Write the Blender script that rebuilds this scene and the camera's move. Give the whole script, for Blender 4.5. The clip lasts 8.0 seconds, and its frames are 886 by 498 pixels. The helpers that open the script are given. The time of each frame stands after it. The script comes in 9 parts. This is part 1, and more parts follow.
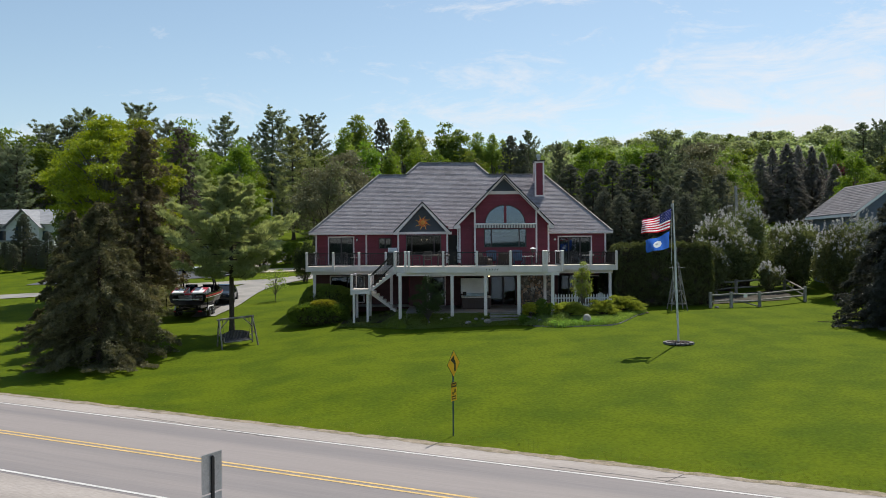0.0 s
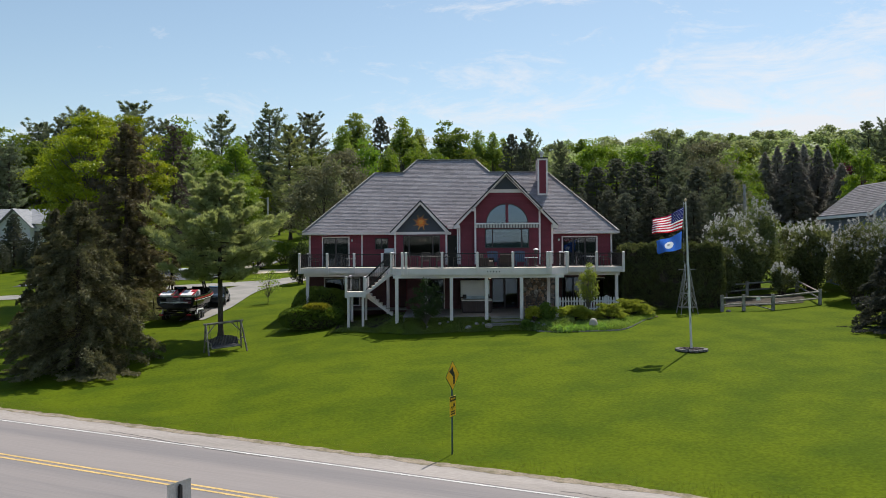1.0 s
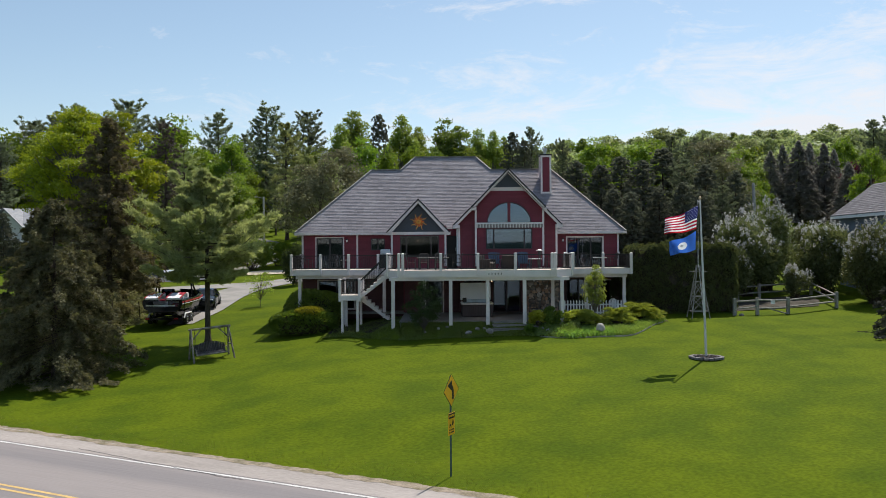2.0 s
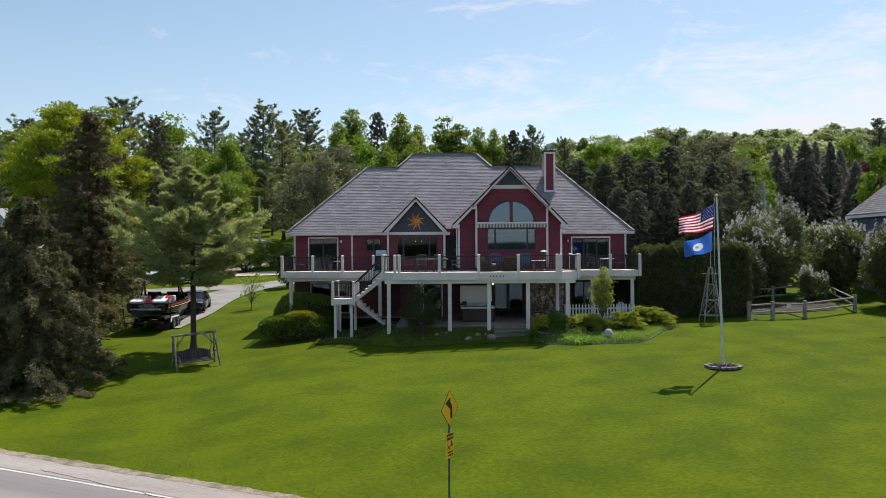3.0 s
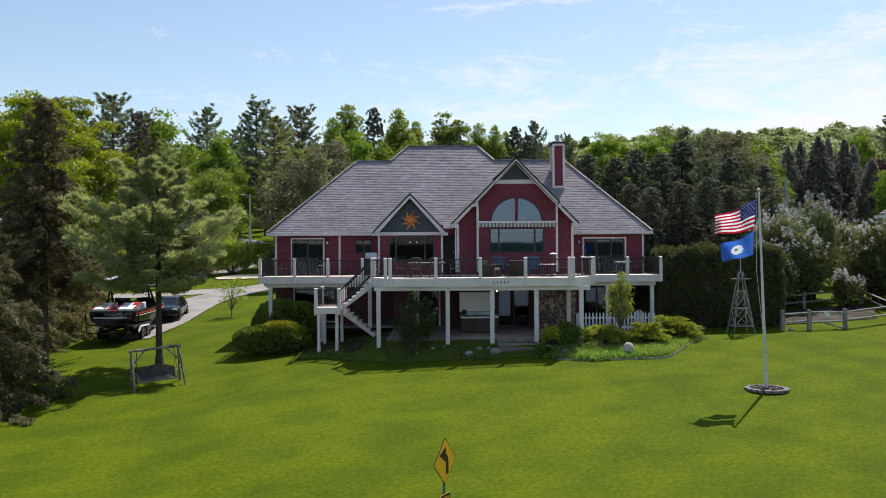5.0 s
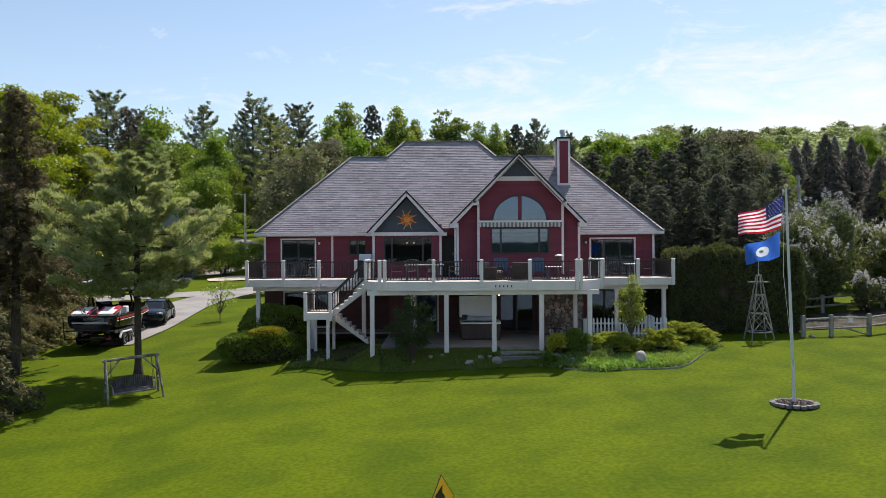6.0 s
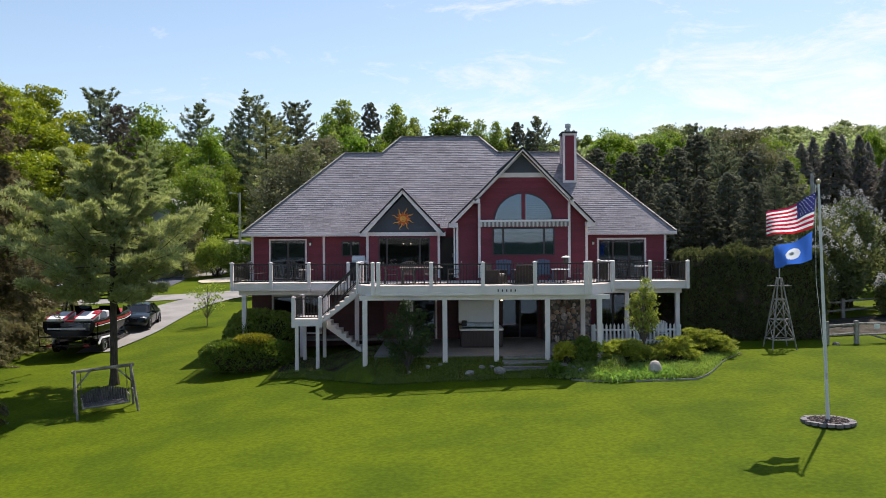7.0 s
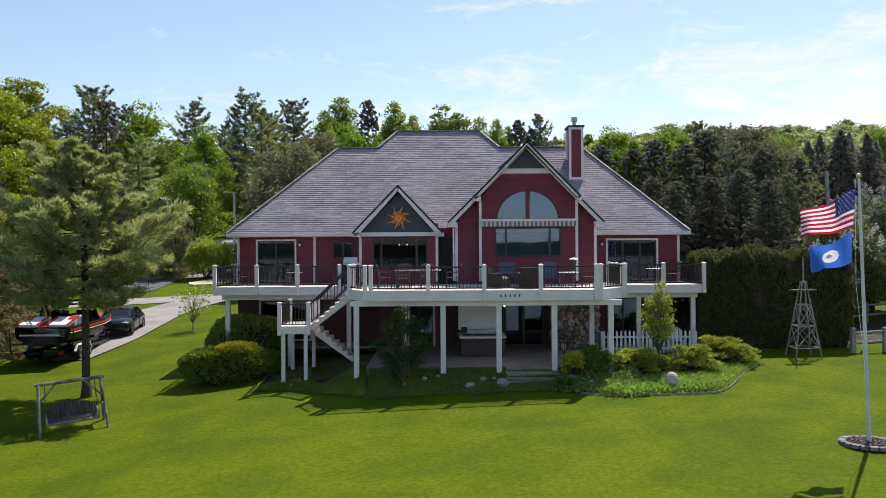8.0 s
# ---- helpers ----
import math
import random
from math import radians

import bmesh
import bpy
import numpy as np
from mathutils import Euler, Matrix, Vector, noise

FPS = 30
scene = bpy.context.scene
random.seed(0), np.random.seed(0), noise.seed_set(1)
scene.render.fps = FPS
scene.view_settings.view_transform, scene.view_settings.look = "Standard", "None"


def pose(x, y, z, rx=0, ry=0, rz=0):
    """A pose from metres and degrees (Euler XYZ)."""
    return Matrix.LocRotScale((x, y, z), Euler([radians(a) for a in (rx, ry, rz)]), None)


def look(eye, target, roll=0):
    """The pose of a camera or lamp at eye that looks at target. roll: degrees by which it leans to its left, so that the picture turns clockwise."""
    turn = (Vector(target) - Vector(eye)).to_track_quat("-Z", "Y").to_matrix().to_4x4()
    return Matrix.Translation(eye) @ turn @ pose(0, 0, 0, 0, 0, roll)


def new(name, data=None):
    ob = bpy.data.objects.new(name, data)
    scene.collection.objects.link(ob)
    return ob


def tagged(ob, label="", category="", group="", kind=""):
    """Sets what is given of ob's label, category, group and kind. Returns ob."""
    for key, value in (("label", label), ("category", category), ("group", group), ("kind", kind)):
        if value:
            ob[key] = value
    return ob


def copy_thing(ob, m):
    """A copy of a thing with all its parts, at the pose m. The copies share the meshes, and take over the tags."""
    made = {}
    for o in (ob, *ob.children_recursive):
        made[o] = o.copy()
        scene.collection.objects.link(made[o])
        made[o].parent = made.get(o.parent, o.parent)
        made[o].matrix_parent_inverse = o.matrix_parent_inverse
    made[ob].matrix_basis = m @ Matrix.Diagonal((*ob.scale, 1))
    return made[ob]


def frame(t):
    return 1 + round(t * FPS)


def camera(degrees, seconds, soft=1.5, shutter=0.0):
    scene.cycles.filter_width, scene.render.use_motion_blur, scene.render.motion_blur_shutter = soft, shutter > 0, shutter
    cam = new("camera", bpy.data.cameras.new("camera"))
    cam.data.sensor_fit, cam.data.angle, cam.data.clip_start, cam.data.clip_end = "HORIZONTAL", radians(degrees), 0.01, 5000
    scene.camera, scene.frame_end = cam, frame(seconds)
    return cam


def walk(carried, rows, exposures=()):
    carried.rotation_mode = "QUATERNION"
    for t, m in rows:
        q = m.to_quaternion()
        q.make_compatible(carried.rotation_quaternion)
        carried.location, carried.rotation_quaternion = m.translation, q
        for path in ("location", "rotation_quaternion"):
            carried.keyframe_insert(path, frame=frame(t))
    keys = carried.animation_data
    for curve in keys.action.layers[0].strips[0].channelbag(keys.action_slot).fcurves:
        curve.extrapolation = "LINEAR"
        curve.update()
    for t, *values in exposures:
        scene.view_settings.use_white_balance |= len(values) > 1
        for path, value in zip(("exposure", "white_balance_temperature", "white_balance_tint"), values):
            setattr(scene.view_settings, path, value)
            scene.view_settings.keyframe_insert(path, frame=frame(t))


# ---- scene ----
cam = camera(55.82, 8.0, 0.7)


def glide(t):
    """Share of the flight flown at t seconds."""
    u = t / 8
    return u - 0.0305 * u * (1 - u) - 0.0117 * u * (1 - u) * (1 - 2 * u)


LENGTH, DRIFT, CLIMB, EYE = 21.2, 0.573, 0.516, 4.6
PITCH, ROLL = 0.155, 0.35
walk(cam, [(t, pose(DRIFT * glide(t), LENGTH * glide(t), EYE + CLIMB * glide(t), 90 + PITCH, ROLL, 0)) for t in [n * 0.5 for n in range(17)]],
     exposures=[(0, 0.45, 6550, 11), (4.5, 0.62, 6540, 15), (8, 0.75, 6520, 18)])

# ---- sky and sun ----
SUN = Vector((0.265, 0.474, 0.839)).normalized()
world = bpy.data.worlds.new("sky")
scene.world = world
world.use_nodes = True
wn, wl = world.node_tree.nodes, world.node_tree.links
wn.clear()
sky = wn.new("ShaderNodeTexSky")
sky.sky_type, sky.sun_disc = "NISHITA", False
sky.sun_elevation = math.asin(SUN.z)
sky.sun_rotation = math.atan2(SUN.x, SUN.y)
sky.air_density, sky.dust_density, sky.ozone_density = 1.0, 0.5, 0.85
coord = wn.new("ShaderNodeTexCoord")
stretch = wn.new("ShaderNodeMapping")
stretch.inputs["Rotation"].default_value = (0.0, radians(-14), 0.0)
stretch.inputs["Scale"].default_value = (4.2, 4.2, 14.0)
wl.new(coord.outputs["Generated"], stretch.inputs["Vector"])
cloud = wn.new("ShaderNodeTexNoise")
cloud.inputs["Scale"].default_value, cloud.inputs["Detail"].default_value = 1.9, 12.0
cloud.inputs["Roughness"].default_value, cloud.inputs["Distortion"].default_value = 0.70, 0.5
wl.new(stretch.outputs["Vector"], cloud.inputs["Vector"])
apart = wn.new("ShaderNodeSeparateXYZ")
wl.new(coord.outputs["Generated"], apart.inputs["Vector"])
low = wn.new("ShaderNodeMapRange")
low.inputs["From Min"].default_value, low.inputs["From Max"].default_value = 0.30, 0.06
low.inputs["To Min"].default_value, low.inputs["To Max"].default_value = -0.06, 0.19
wl.new(apart.outputs["Z"], low.inputs["Value"])
east = wn.new("ShaderNodeMapRange")
east.inputs["From Min"].default_value, east.inputs["From Max"].default_value = -0.4, 0.5
east.inputs["To Min"].default_value, east.inputs["To Max"].default_value = -0.03, 0.15
wl.new(apart.outputs["X"], east.inputs["Value"])
north = wn.new("ShaderNodeMapRange")
north.inputs["From Min"].default_value, north.inputs["From Max"].default_value = -0.6, 0.5
north.inputs["To Min"].default_value, north.inputs["To Max"].default_value = -0.16, 0.0
wl.new(apart.outputs["Y"], north.inputs["Value"])
add_c = wn.new("ShaderNodeMath")
wl.new(east.outputs["Result"], add_c.inputs[0])
wl.new(north.outputs["Result"], add_c.inputs[1])
add_a = wn.new("ShaderNodeMath")
wl.new(cloud.outputs["Fac"], add_a.inputs[0])
wl.new(low.outputs["Result"], add_a.inputs[1])
add_b = wn.new("ShaderNodeMath")
wl.new(add_a.outputs[0], add_b.inputs[0])
wl.new(add_c.outputs[0], add_b.inputs[1])
veil = wn.new("ShaderNodeMapRange")
veil.inputs["From Min"].default_value, veil.inputs["From Max"].default_value = 0.60, 0.84
veil.inputs["To Min"].default_value, veil.inputs["To Max"].default_value = 0.0, 0.95
wl.new(add_b.outputs[0], veil.inputs["Value"])
tone = wn.new("ShaderNodeMix")
tone.data_type = "RGBA"
wl.new(veil.outputs["Result"], tone.inputs["Factor"])
haze = wn.new("ShaderNodeHueSaturation")
haze.inputs["Hue"].default_value = 0.489
haze.inputs["Saturation"].default_value, haze.inputs["Value"].default_value = 0.95, 0.85
wl.new(sky.outputs["Color"], haze.inputs["Color"])
wl.new(haze.outputs["Color"], tone.inputs["A"])
tone.inputs["B"].default_value = (5.6, 5.85, 6.2, 1)
bg = wn.new("ShaderNodeBackground")
bg.inputs["Strength"].default_value = 0.107
wl.new(tone.outputs["Result"], bg.inputs["Color"])
wl.new(bg.outputs[0], wn.new("ShaderNodeOutputWorld").inputs["Surface"])
sun_data = bpy.data.lights.new("sun", "SUN")
sun_data.energy, sun_data.angle, sun_data.color = 3.7, radians(0.53), (1.0, 0.95, 0.86)
sun = new("sun", sun_data)
sun.matrix_world = look(SUN * 200, (0, 0, 0))


# ---- materials ----
def mat(name, col, rough=0.7, var=0.18, big=0.7, fine=14.0, bump=0.15, metal=0.0, tint=None, stretch=(1, 1, 1), each=0.0, spec=0.4, apart=0.0, mixed=None, turn=0.0):
    """Surface colour that varies at two scales, with fine relief. tint: a second colour in the large patches; each: spread from piece to piece."""
    m = bpy.data.materials.new(name)
    m.use_nodes = True
    n, l = m.node_tree.nodes, m.node_tree.links
    b = n["Principled BSDF"]
    geo = n.new("ShaderNodeNewGeometry")
    mp = n.new("ShaderNodeMapping")
    mp.inputs["Scale"].default_value = stretch
    mp.vector_type = "TEXTURE" if turn else "POINT"
    if turn:
        mp.inputs["Rotation"].default_value = (0, 0, radians(turn))
        mp.inputs["Scale"].default_value = tuple(1 / c for c in stretch)
    l.new(geo.outputs["Position"], mp.inputs["Vector"])
    n1, n2 = n.new("ShaderNodeTexNoise"), n.new("ShaderNodeTexNoise")
    for node, sc, det in ((n1, big, 5.0), (n2, fine, 4.0)):
        node.inputs["Scale"].default_value, node.inputs["Detail"].default_value = sc, det
        l.new(mp.outputs["Vector"], node.inputs["Vector"])
    mix = n.new("ShaderNodeMix")
    mix.data_type = "RGBA"
    c2 = tint or tuple(c * (1 - var) for c in col)
    mix.inputs["A"].default_value = (*[c * (1 + 0.5 * var) for c in col], 1)
    mix.inputs["B"].default_value = (*c2, 1)
    r1 = n.new("ShaderNodeMapRange")
    r1.inputs["From Min"].default_value, r1.inputs["From Max"].default_value = 0.38, 0.64
    l.new(n1.outputs["Fac"], r1.inputs["Value"])
    l.new(r1.outputs["Result"], mix.inputs["Factor"])
    hsv = n.new("ShaderNodeHueSaturation")
    l.new(mix.outputs["Result"], hsv.inputs["Color"])
    r2 = n.new("ShaderNodeMapRange")
    r2.inputs["From Min"].default_value, r2.inputs["From Max"].default_value = 0.3, 0.7
    r2.inputs["To Min"].default_value, r2.inputs["To Max"].default_value = 1 - var, 1 + var
    l.new(n2.outputs["Fac"], r2.inputs["Value"])
    value = r2.outputs["Result"]
    if each:
        info = n.new("ShaderNodeNewGeometry")
        r3 = n.new("ShaderNodeMapRange")
        r3.inputs["To Min"].default_value, r3.inputs["To Max"].default_value = 1 - each, 1 + each
        l.new(info.outputs["Random Per Island"], r3.inputs["Value"])
        times = n.new("ShaderNodeMath")
        times.operation = "MULTIPLY"
        l.new(value, times.inputs[0])
        l.new(r3.outputs["Result"], times.inputs[1])
        value = times.outputs[0]
    if apart:
        info = n.new("ShaderNodeObjectInfo")
        r4 = n.new("ShaderNodeMapRange")
        r4.inputs["To Min"].default_value, r4.inputs["To Max"].default_value = 1 - apart, 1 + apart
        l.new(info.outputs["Random"], r4.inputs["Value"])
        times = n.new("ShaderNodeMath")
        times.operation = "MULTIPLY"
        l.new(value, times.inputs[0])
        l.new(r4.outputs["Result"], times.inputs[1])
        value = times.outputs[0]
        if mixed:
            # some pieces lean towards another colour
            wrap = n.new("ShaderNodeMath")
            wrap.operation = "PINGPONG"
            wrap.inputs[1].default_value = 0.13
            l.new(info.outputs["Random"], wrap.inputs[0])
            scale = n.new("ShaderNodeMath")
            scale.operation = "MULTIPLY"
            scale.inputs[1].default_value = 7.0
            l.new(wrap.outputs[0], scale.inputs[0])
            other = n.new("ShaderNodeMix")
            other.data_type = "RGBA"
            l.new(scale.outputs[0], other.inputs["Factor"])
            l.new(mix.outputs["Result"], other.inputs["A"])
            other.inputs["B"].default_value = (*mixed, 1)
            l.new(other.outputs["Result"], hsv.inputs["Color"])
    l.new(value, hsv.inputs["Value"])
    l.new(hsv.outputs["Color"], b.inputs["Base Color"])
    b.inputs["Roughness"].default_value, b.inputs["Metallic"].default_value = rough, metal
    b.inputs["Specular IOR Level"].default_value = spec
    if bump:
        bp = n.new("ShaderNodeBump")
        bp.inputs["Strength"].default_value, bp.inputs["Distance"].default_value = bump, 0.02
        l.new(n2.outputs["Fac"], bp.inputs["Height"])
        l.new(bp.outputs["Normal"], b.inputs["Normal"])
    return m


def leaf_mat(name, dark, light, through_col, glow=0.35, gloss=0.035):
    """Foliage: each leaf its own shade between dark and light, sunlight shines through it."""
    m = bpy.data.materials.new(name)
    m.use_nodes = True
    n, l = m.node_tree.nodes, m.node_tree.links
    n.remove(n["Principled BSDF"])
    geo = n.new("ShaderNodeNewGeometry")
    info = n.new("ShaderNodeObjectInfo")
    big = n.new("ShaderNodeTexNoise")
    big.inputs["Scale"].default_value = 0.6
    l.new(geo.outputs["Position"], big.inputs["Vector"])
    sum1 = n.new("ShaderNodeMath")
    sum1.operation = "MULTIPLY_ADD"
    l.new(geo.outputs["Random Per Island"], sum1.inputs[0])
    sum1.inputs[1].default_value = 0.55
    sum2 = n.new("ShaderNodeMapRange")
    sum2.inputs["From Min"].default_value, sum2.inputs["From Max"].default_value = 0.3, 0.7
    sum2.inputs["To Min"].default_value, sum2.inputs["To Max"].default_value = 0.0, 0.45
    l.new(big.outputs["Fac"], sum2.inputs["Value"])
    l.new(sum2.outputs["Result"], sum1.inputs[2])
    mix = n.new("ShaderNodeMix")
    mix.data_type = "RGBA"
    l.new(sum1.outputs[0], mix.inputs["Factor"])
    mix.inputs["A"].default_value, mix.inputs["B"].default_value = (*dark, 1), (*light, 1)
    hsv = n.new("ShaderNodeHueSaturation")
    r3 = n.new("ShaderNodeMapRange")
    r3.inputs["To Min"].default_value, r3.inputs["To Max"].default_value = 0.8, 1.2
    l.new(info.outputs["Random"], r3.inputs["Value"])
    l.new(r3.outputs["Result"], hsv.inputs["Value"])
    r4 = n.new("ShaderNodeMapRange")
    r4.inputs["To Min"].default_value, r4.inputs["To Max"].default_value = 0.485, 0.515
    l.new(info.outputs["Random"], r4.inputs["Value"])
    l.new(r4.outputs["Result"], hsv.inputs["Hue"])
    l.new(mix.outputs["Result"], hsv.inputs["Color"])
    dif, tra, glo = n.new("ShaderNodeBsdfDiffuse"), n.new("ShaderNodeBsdfTranslucent"), n.new("ShaderNodeBsdfGlossy")
    l.new(hsv.outputs["Color"], dif.inputs["Color"])
    tint = n.new("ShaderNodeMix")
    tint.data_type, tint.blend_type = "RGBA", "MULTIPLY"
    tint.inputs["Factor"].default_value = 1.0
    l.new(hsv.outputs["Color"], tint.inputs["A"])
    tint.inputs["B"].default_value = (*through_col, 1)
    l.new(tint.outputs["Result"], tra.inputs["Color"])
    glo.inputs["Roughness"].default_value = 0.45
    glo.inputs["Color"].default_value = (0.8, 0.85, 0.8, 1)
    m1, m2 = n.new("ShaderNodeMixShader"), n.new("ShaderNodeMixShader")
    m1.inputs[0].default_value, m2.inputs[0].default_value = glow, gloss
    l.new(dif.outputs[0], m1.inputs[1])
    l.new(tra.outputs[0], m1.inputs[2])
    l.new(m1.outputs[0], m2.inputs[1])
    l.new(glo.outputs[0], m2.inputs[2])
    l.new(m2.outputs[0], n["Material Output"].inputs["Surface"])
    return m


def glass_mat(name, tint=(0.55, 0.62, 0.64), mirror=0.045, gleam=(0.52, 0.78, 1.0)):
    """Window glass: dim view through, clear reflection that grows at grazing angles."""
    m = bpy.data.materials.new(name)
    m.use_nodes = True
    n, l = m.node_tree.nodes, m.node_tree.links
    n.remove(n["Principled BSDF"])
    tr, gl, mx, fr, ad = (n.new(k) for k in ("ShaderNodeBsdfTransparent", "ShaderNodeBsdfGlossy", "ShaderNodeMixShader", "ShaderNodeFresnel", "ShaderNodeMath"))
    tr.inputs["Color"].default_value = (*tint, 1)
    gl.inputs["Roughness"].default_value = 0.02
    gl.inputs["Color"].default_value = (*gleam, 1)
    fr.inputs["IOR"].default_value = 1.5
    ad.inputs[1].default_value = mirror
    l.new(fr.outputs[0], ad.inputs[0])
    l.new(ad.outputs[0], mx.inputs[0])
    l.new(tr.outputs[0], mx.inputs[1])
    l.new(gl.outputs[0], mx.inputs[2])
    l.new(mx.outputs[0], n["Material Output"].inputs["Surface"])
    return m


def glow_mat(name, col, strength):
    m = bpy.data.materials.new(name)
    m.use_nodes = True
    b = m.node_tree.nodes["Principled BSDF"]
    b.inputs["Base Color"].default_value = (*col, 1)
    b.inputs["Emission Color"].default_value, b.inputs["Emission Strength"].default_value = (*col, 1), strength
    return m


M_LAWN = mat("lawn", (0.082, 0.113, 0.0042), 0.9, 0.20, 0.62, 11.0, 0.7, tint=(0.060, 0.094, 0.0046), stretch=(0.62, 0.72, 1), spec=0.04, turn=24)
M_ASPHALT = mat("asphalt", (0.258, 0.231, 0.222), 0.85, 0.06, 0.75, 22, 0.3, tint=(0.206, 0.190, 0.190), stretch=(0.025, 1.0, 1), spec=0.3, turn=-25.4)
M_LOT = mat("yard_asphalt", (0.128, 0.134, 0.150), 1.0, 0.08, 0.5, 20, 0.1, tint=(0.108, 0.113, 0.128), spec=0.0)
M_SHOULDER = mat("gravel_shoulder", (0.335, 0.300, 0.275), 0.9, 0.12, 0.9, 18, 0.5, tint=(0.285, 0.255, 0.232), stretch=(0.2, 1, 1), turn=-25.4)
M_DRIVE = mat("driveway_concrete", (0.28, 0.265, 0.245), 0.85, 0.1, 0.5, 15, 0.25, tint=(0.215, 0.205, 0.19))
M_WHITELINE = mat("white_road_paint", (0.56, 0.55, 0.53), 0.7, 0.15, 2.0, 20, 0.1)
M_YELLOWLINE = mat("yellow_road_paint", (0.60, 0.41, 0.15), 0.7, 0.15, 2.0, 20, 0.1)
M_SIDING = mat("red_siding", (0.176, 0.0235, 0.040), 0.55, 0.12, 0.9, 20, 0.08, stretch=(0.3, 1, 2), each=0.10)
# browner, darker copy of the red siding: the deck's shade is in its colour
M_SHADESIDING = mat("shaded_brown_siding", (0.115, 0.040, 0.046), 0.6, 0.12, 0.9, 20, 0.08, stretch=(0.3, 1, 2), each=0.10)
M_TRIM = mat("greige_trim", (0.75, 0.69, 0.685), 0.5, 0.06, 1.2, 25, 0.05)
M_SLATE = mat("slate_panel", (0.060, 0.072, 0.096), 0.6, 0.1, 1.5, 25, 0.05)
M_ROOF = mat("grey_shingles", (0.292, 0.272, 0.285), 0.9, 0.14, 0.5, 12.0, 0.4, tint=(0.262, 0.243, 0.255), each=0.16, spec=0.2)
M_RIDGE = mat("ridge_shingles", (0.32, 0.31, 0.28), 0.9, 0.25, 1.6, 7.0, 0.4, each=0.15, spec=0.2)
M_DRIP = mat("drip_edge", (0.02, 0.02, 0.024), 0.5, 0.1)
M_DECKFLOOR = mat("deck_boards", (0.58, 0.51, 0.46), 0.7, 0.18, 1.0, 12, 0.15, stretch=(0.4, 6, 1))
M_BRONZE = mat("dark_bronze_rail", (0.022, 0.017, 0.016), 0.4, 0.15, 2, 20, 0.05)
M_WHITE = mat("white_paint", (0.78, 0.78, 0.77), 0.5, 0.05, 1.2, 20, 0.05)
M_DARKFRAME = mat("dark_window_frame", (0.044, 0.036, 0.040), 0.45, 0.1)
M_GLASS = glass_mat("window_glass", (0.5, 0.52, 0.54), 0.055, (0.50, 0.56, 0.70))
M_GLASSBLUE = glass_mat("coated_window_glass", (0.45, 0.5, 0.56), 0.12, (0.50, 0.70, 1.0))
M_ROOM = mat("room_wall", (0.13, 0.115, 0.10), 0.8, 0.08, 0.8, 10, 0.05)
M_ROOMFLOOR = mat("room_floor", (0.20, 0.13, 0.08), 0.5, 0.15, 0.8, 10, 0.05)
M_CONCRETE = mat("patio_concrete", (0.29, 0.275, 0.265), 0.85, 0.15, 0.7, 12, 0.25)
M_STONE = mat("field_stone", (0.30, 0.28, 0.255), 0.8, 0.3, 2.5, 14, 0.5, tint=(0.18, 0.16, 0.145), each=0.40)
M_WALLSTONE = mat("wall_stone", (0.46, 0.43, 0.40), 0.8, 0.25, 4.0, 22, 0.5, tint=(0.27, 0.24, 0.22), apart=0.55, mixed=(0.30, 0.17, 0.10))
M_MORTAR = mat("mortar", (0.13, 0.125, 0.12), 0.9, 0.2, 3, 30, 0.4)
# mulch of the beds; also the dark of shrub cores, standing in for shade
M_SOILCORE = mat("mulch_soil", (0.066, 0.052, 0.038), 0.95, 0.4, 1.5, 16, 0.8, spec=0.1)
M_SHADEGRASS = mat("shaded_rough_grass", (0.092, 0.125, 0.012), 0.95, 0.35, 1.2, 16, 0.8, tint=(0.068, 0.082, 0.016), spec=0.05)
M_BARK = mat("bark", (0.085, 0.068, 0.055), 0.95, 0.35, 2.5, 16, 0.9, stretch=(1, 1, 0.3), spec=0.1)
M_BARKGREY = mat("grey_bark", (0.15, 0.135, 0.12), 0.95, 0.3, 2.5, 16, 0.8, stretch=(1, 1, 0.3), spec=0.1)
M_WATER = mat("lake_water", (0.02, 0.05, 0.07), 0.12, 0.1, 0.05, 1.5, 0.25, spec=0.5)
M_STEEL = mat("galvanised_steel", (0.45, 0.46, 0.46), 0.45, 0.12, 2, 20, 0.05, metal=0.6)
M_POLE = mat("white_pole_paint", (0.62, 0.62, 0.62), 0.35, 0.06, 2, 20, 0.03)
M_WEATHERED = mat("weathered_wood", (0.30, 0.28, 0.255), 0.9, 0.3, 2, 14, 0.5, stretch=(3, 3, 0.8))
M_LOG = mat("log_wood", (0.27, 0.24, 0.205), 0.85, 0.3, 3, 12, 0.5, tint=(0.10, 0.088, 0.078))
M_STEPWOOD = mat("dark_weathered_steps", (0.25, 0.235, 0.225), 0.9, 0.3, 2, 14, 0.5, stretch=(0.6, 4, 4))
M_LOGDARK = mat("dark_weathered_slats", (0.085, 0.075, 0.072), 0.85, 0.3, 3, 14, 0.5)
M_BLACK = mat("black_plastic", (0.012, 0.012, 0.013), 0.45, 0.2, 3, 20, 0.05)
L_MAPLE = leaf_mat("maple_leaves", (0.115, 0.150, 0.010), (0.330, 0.365, 0.020), (1.5, 1.4, 0.6), 0.40)
L_WOOD = leaf_mat("woodland_leaves", (0.072, 0.122, 0.014), (0.240, 0.325, 0.036), (1.35, 1.42, 0.6), 0.48)
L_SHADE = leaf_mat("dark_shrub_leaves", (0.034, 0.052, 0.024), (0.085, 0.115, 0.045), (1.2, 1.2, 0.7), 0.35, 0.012)
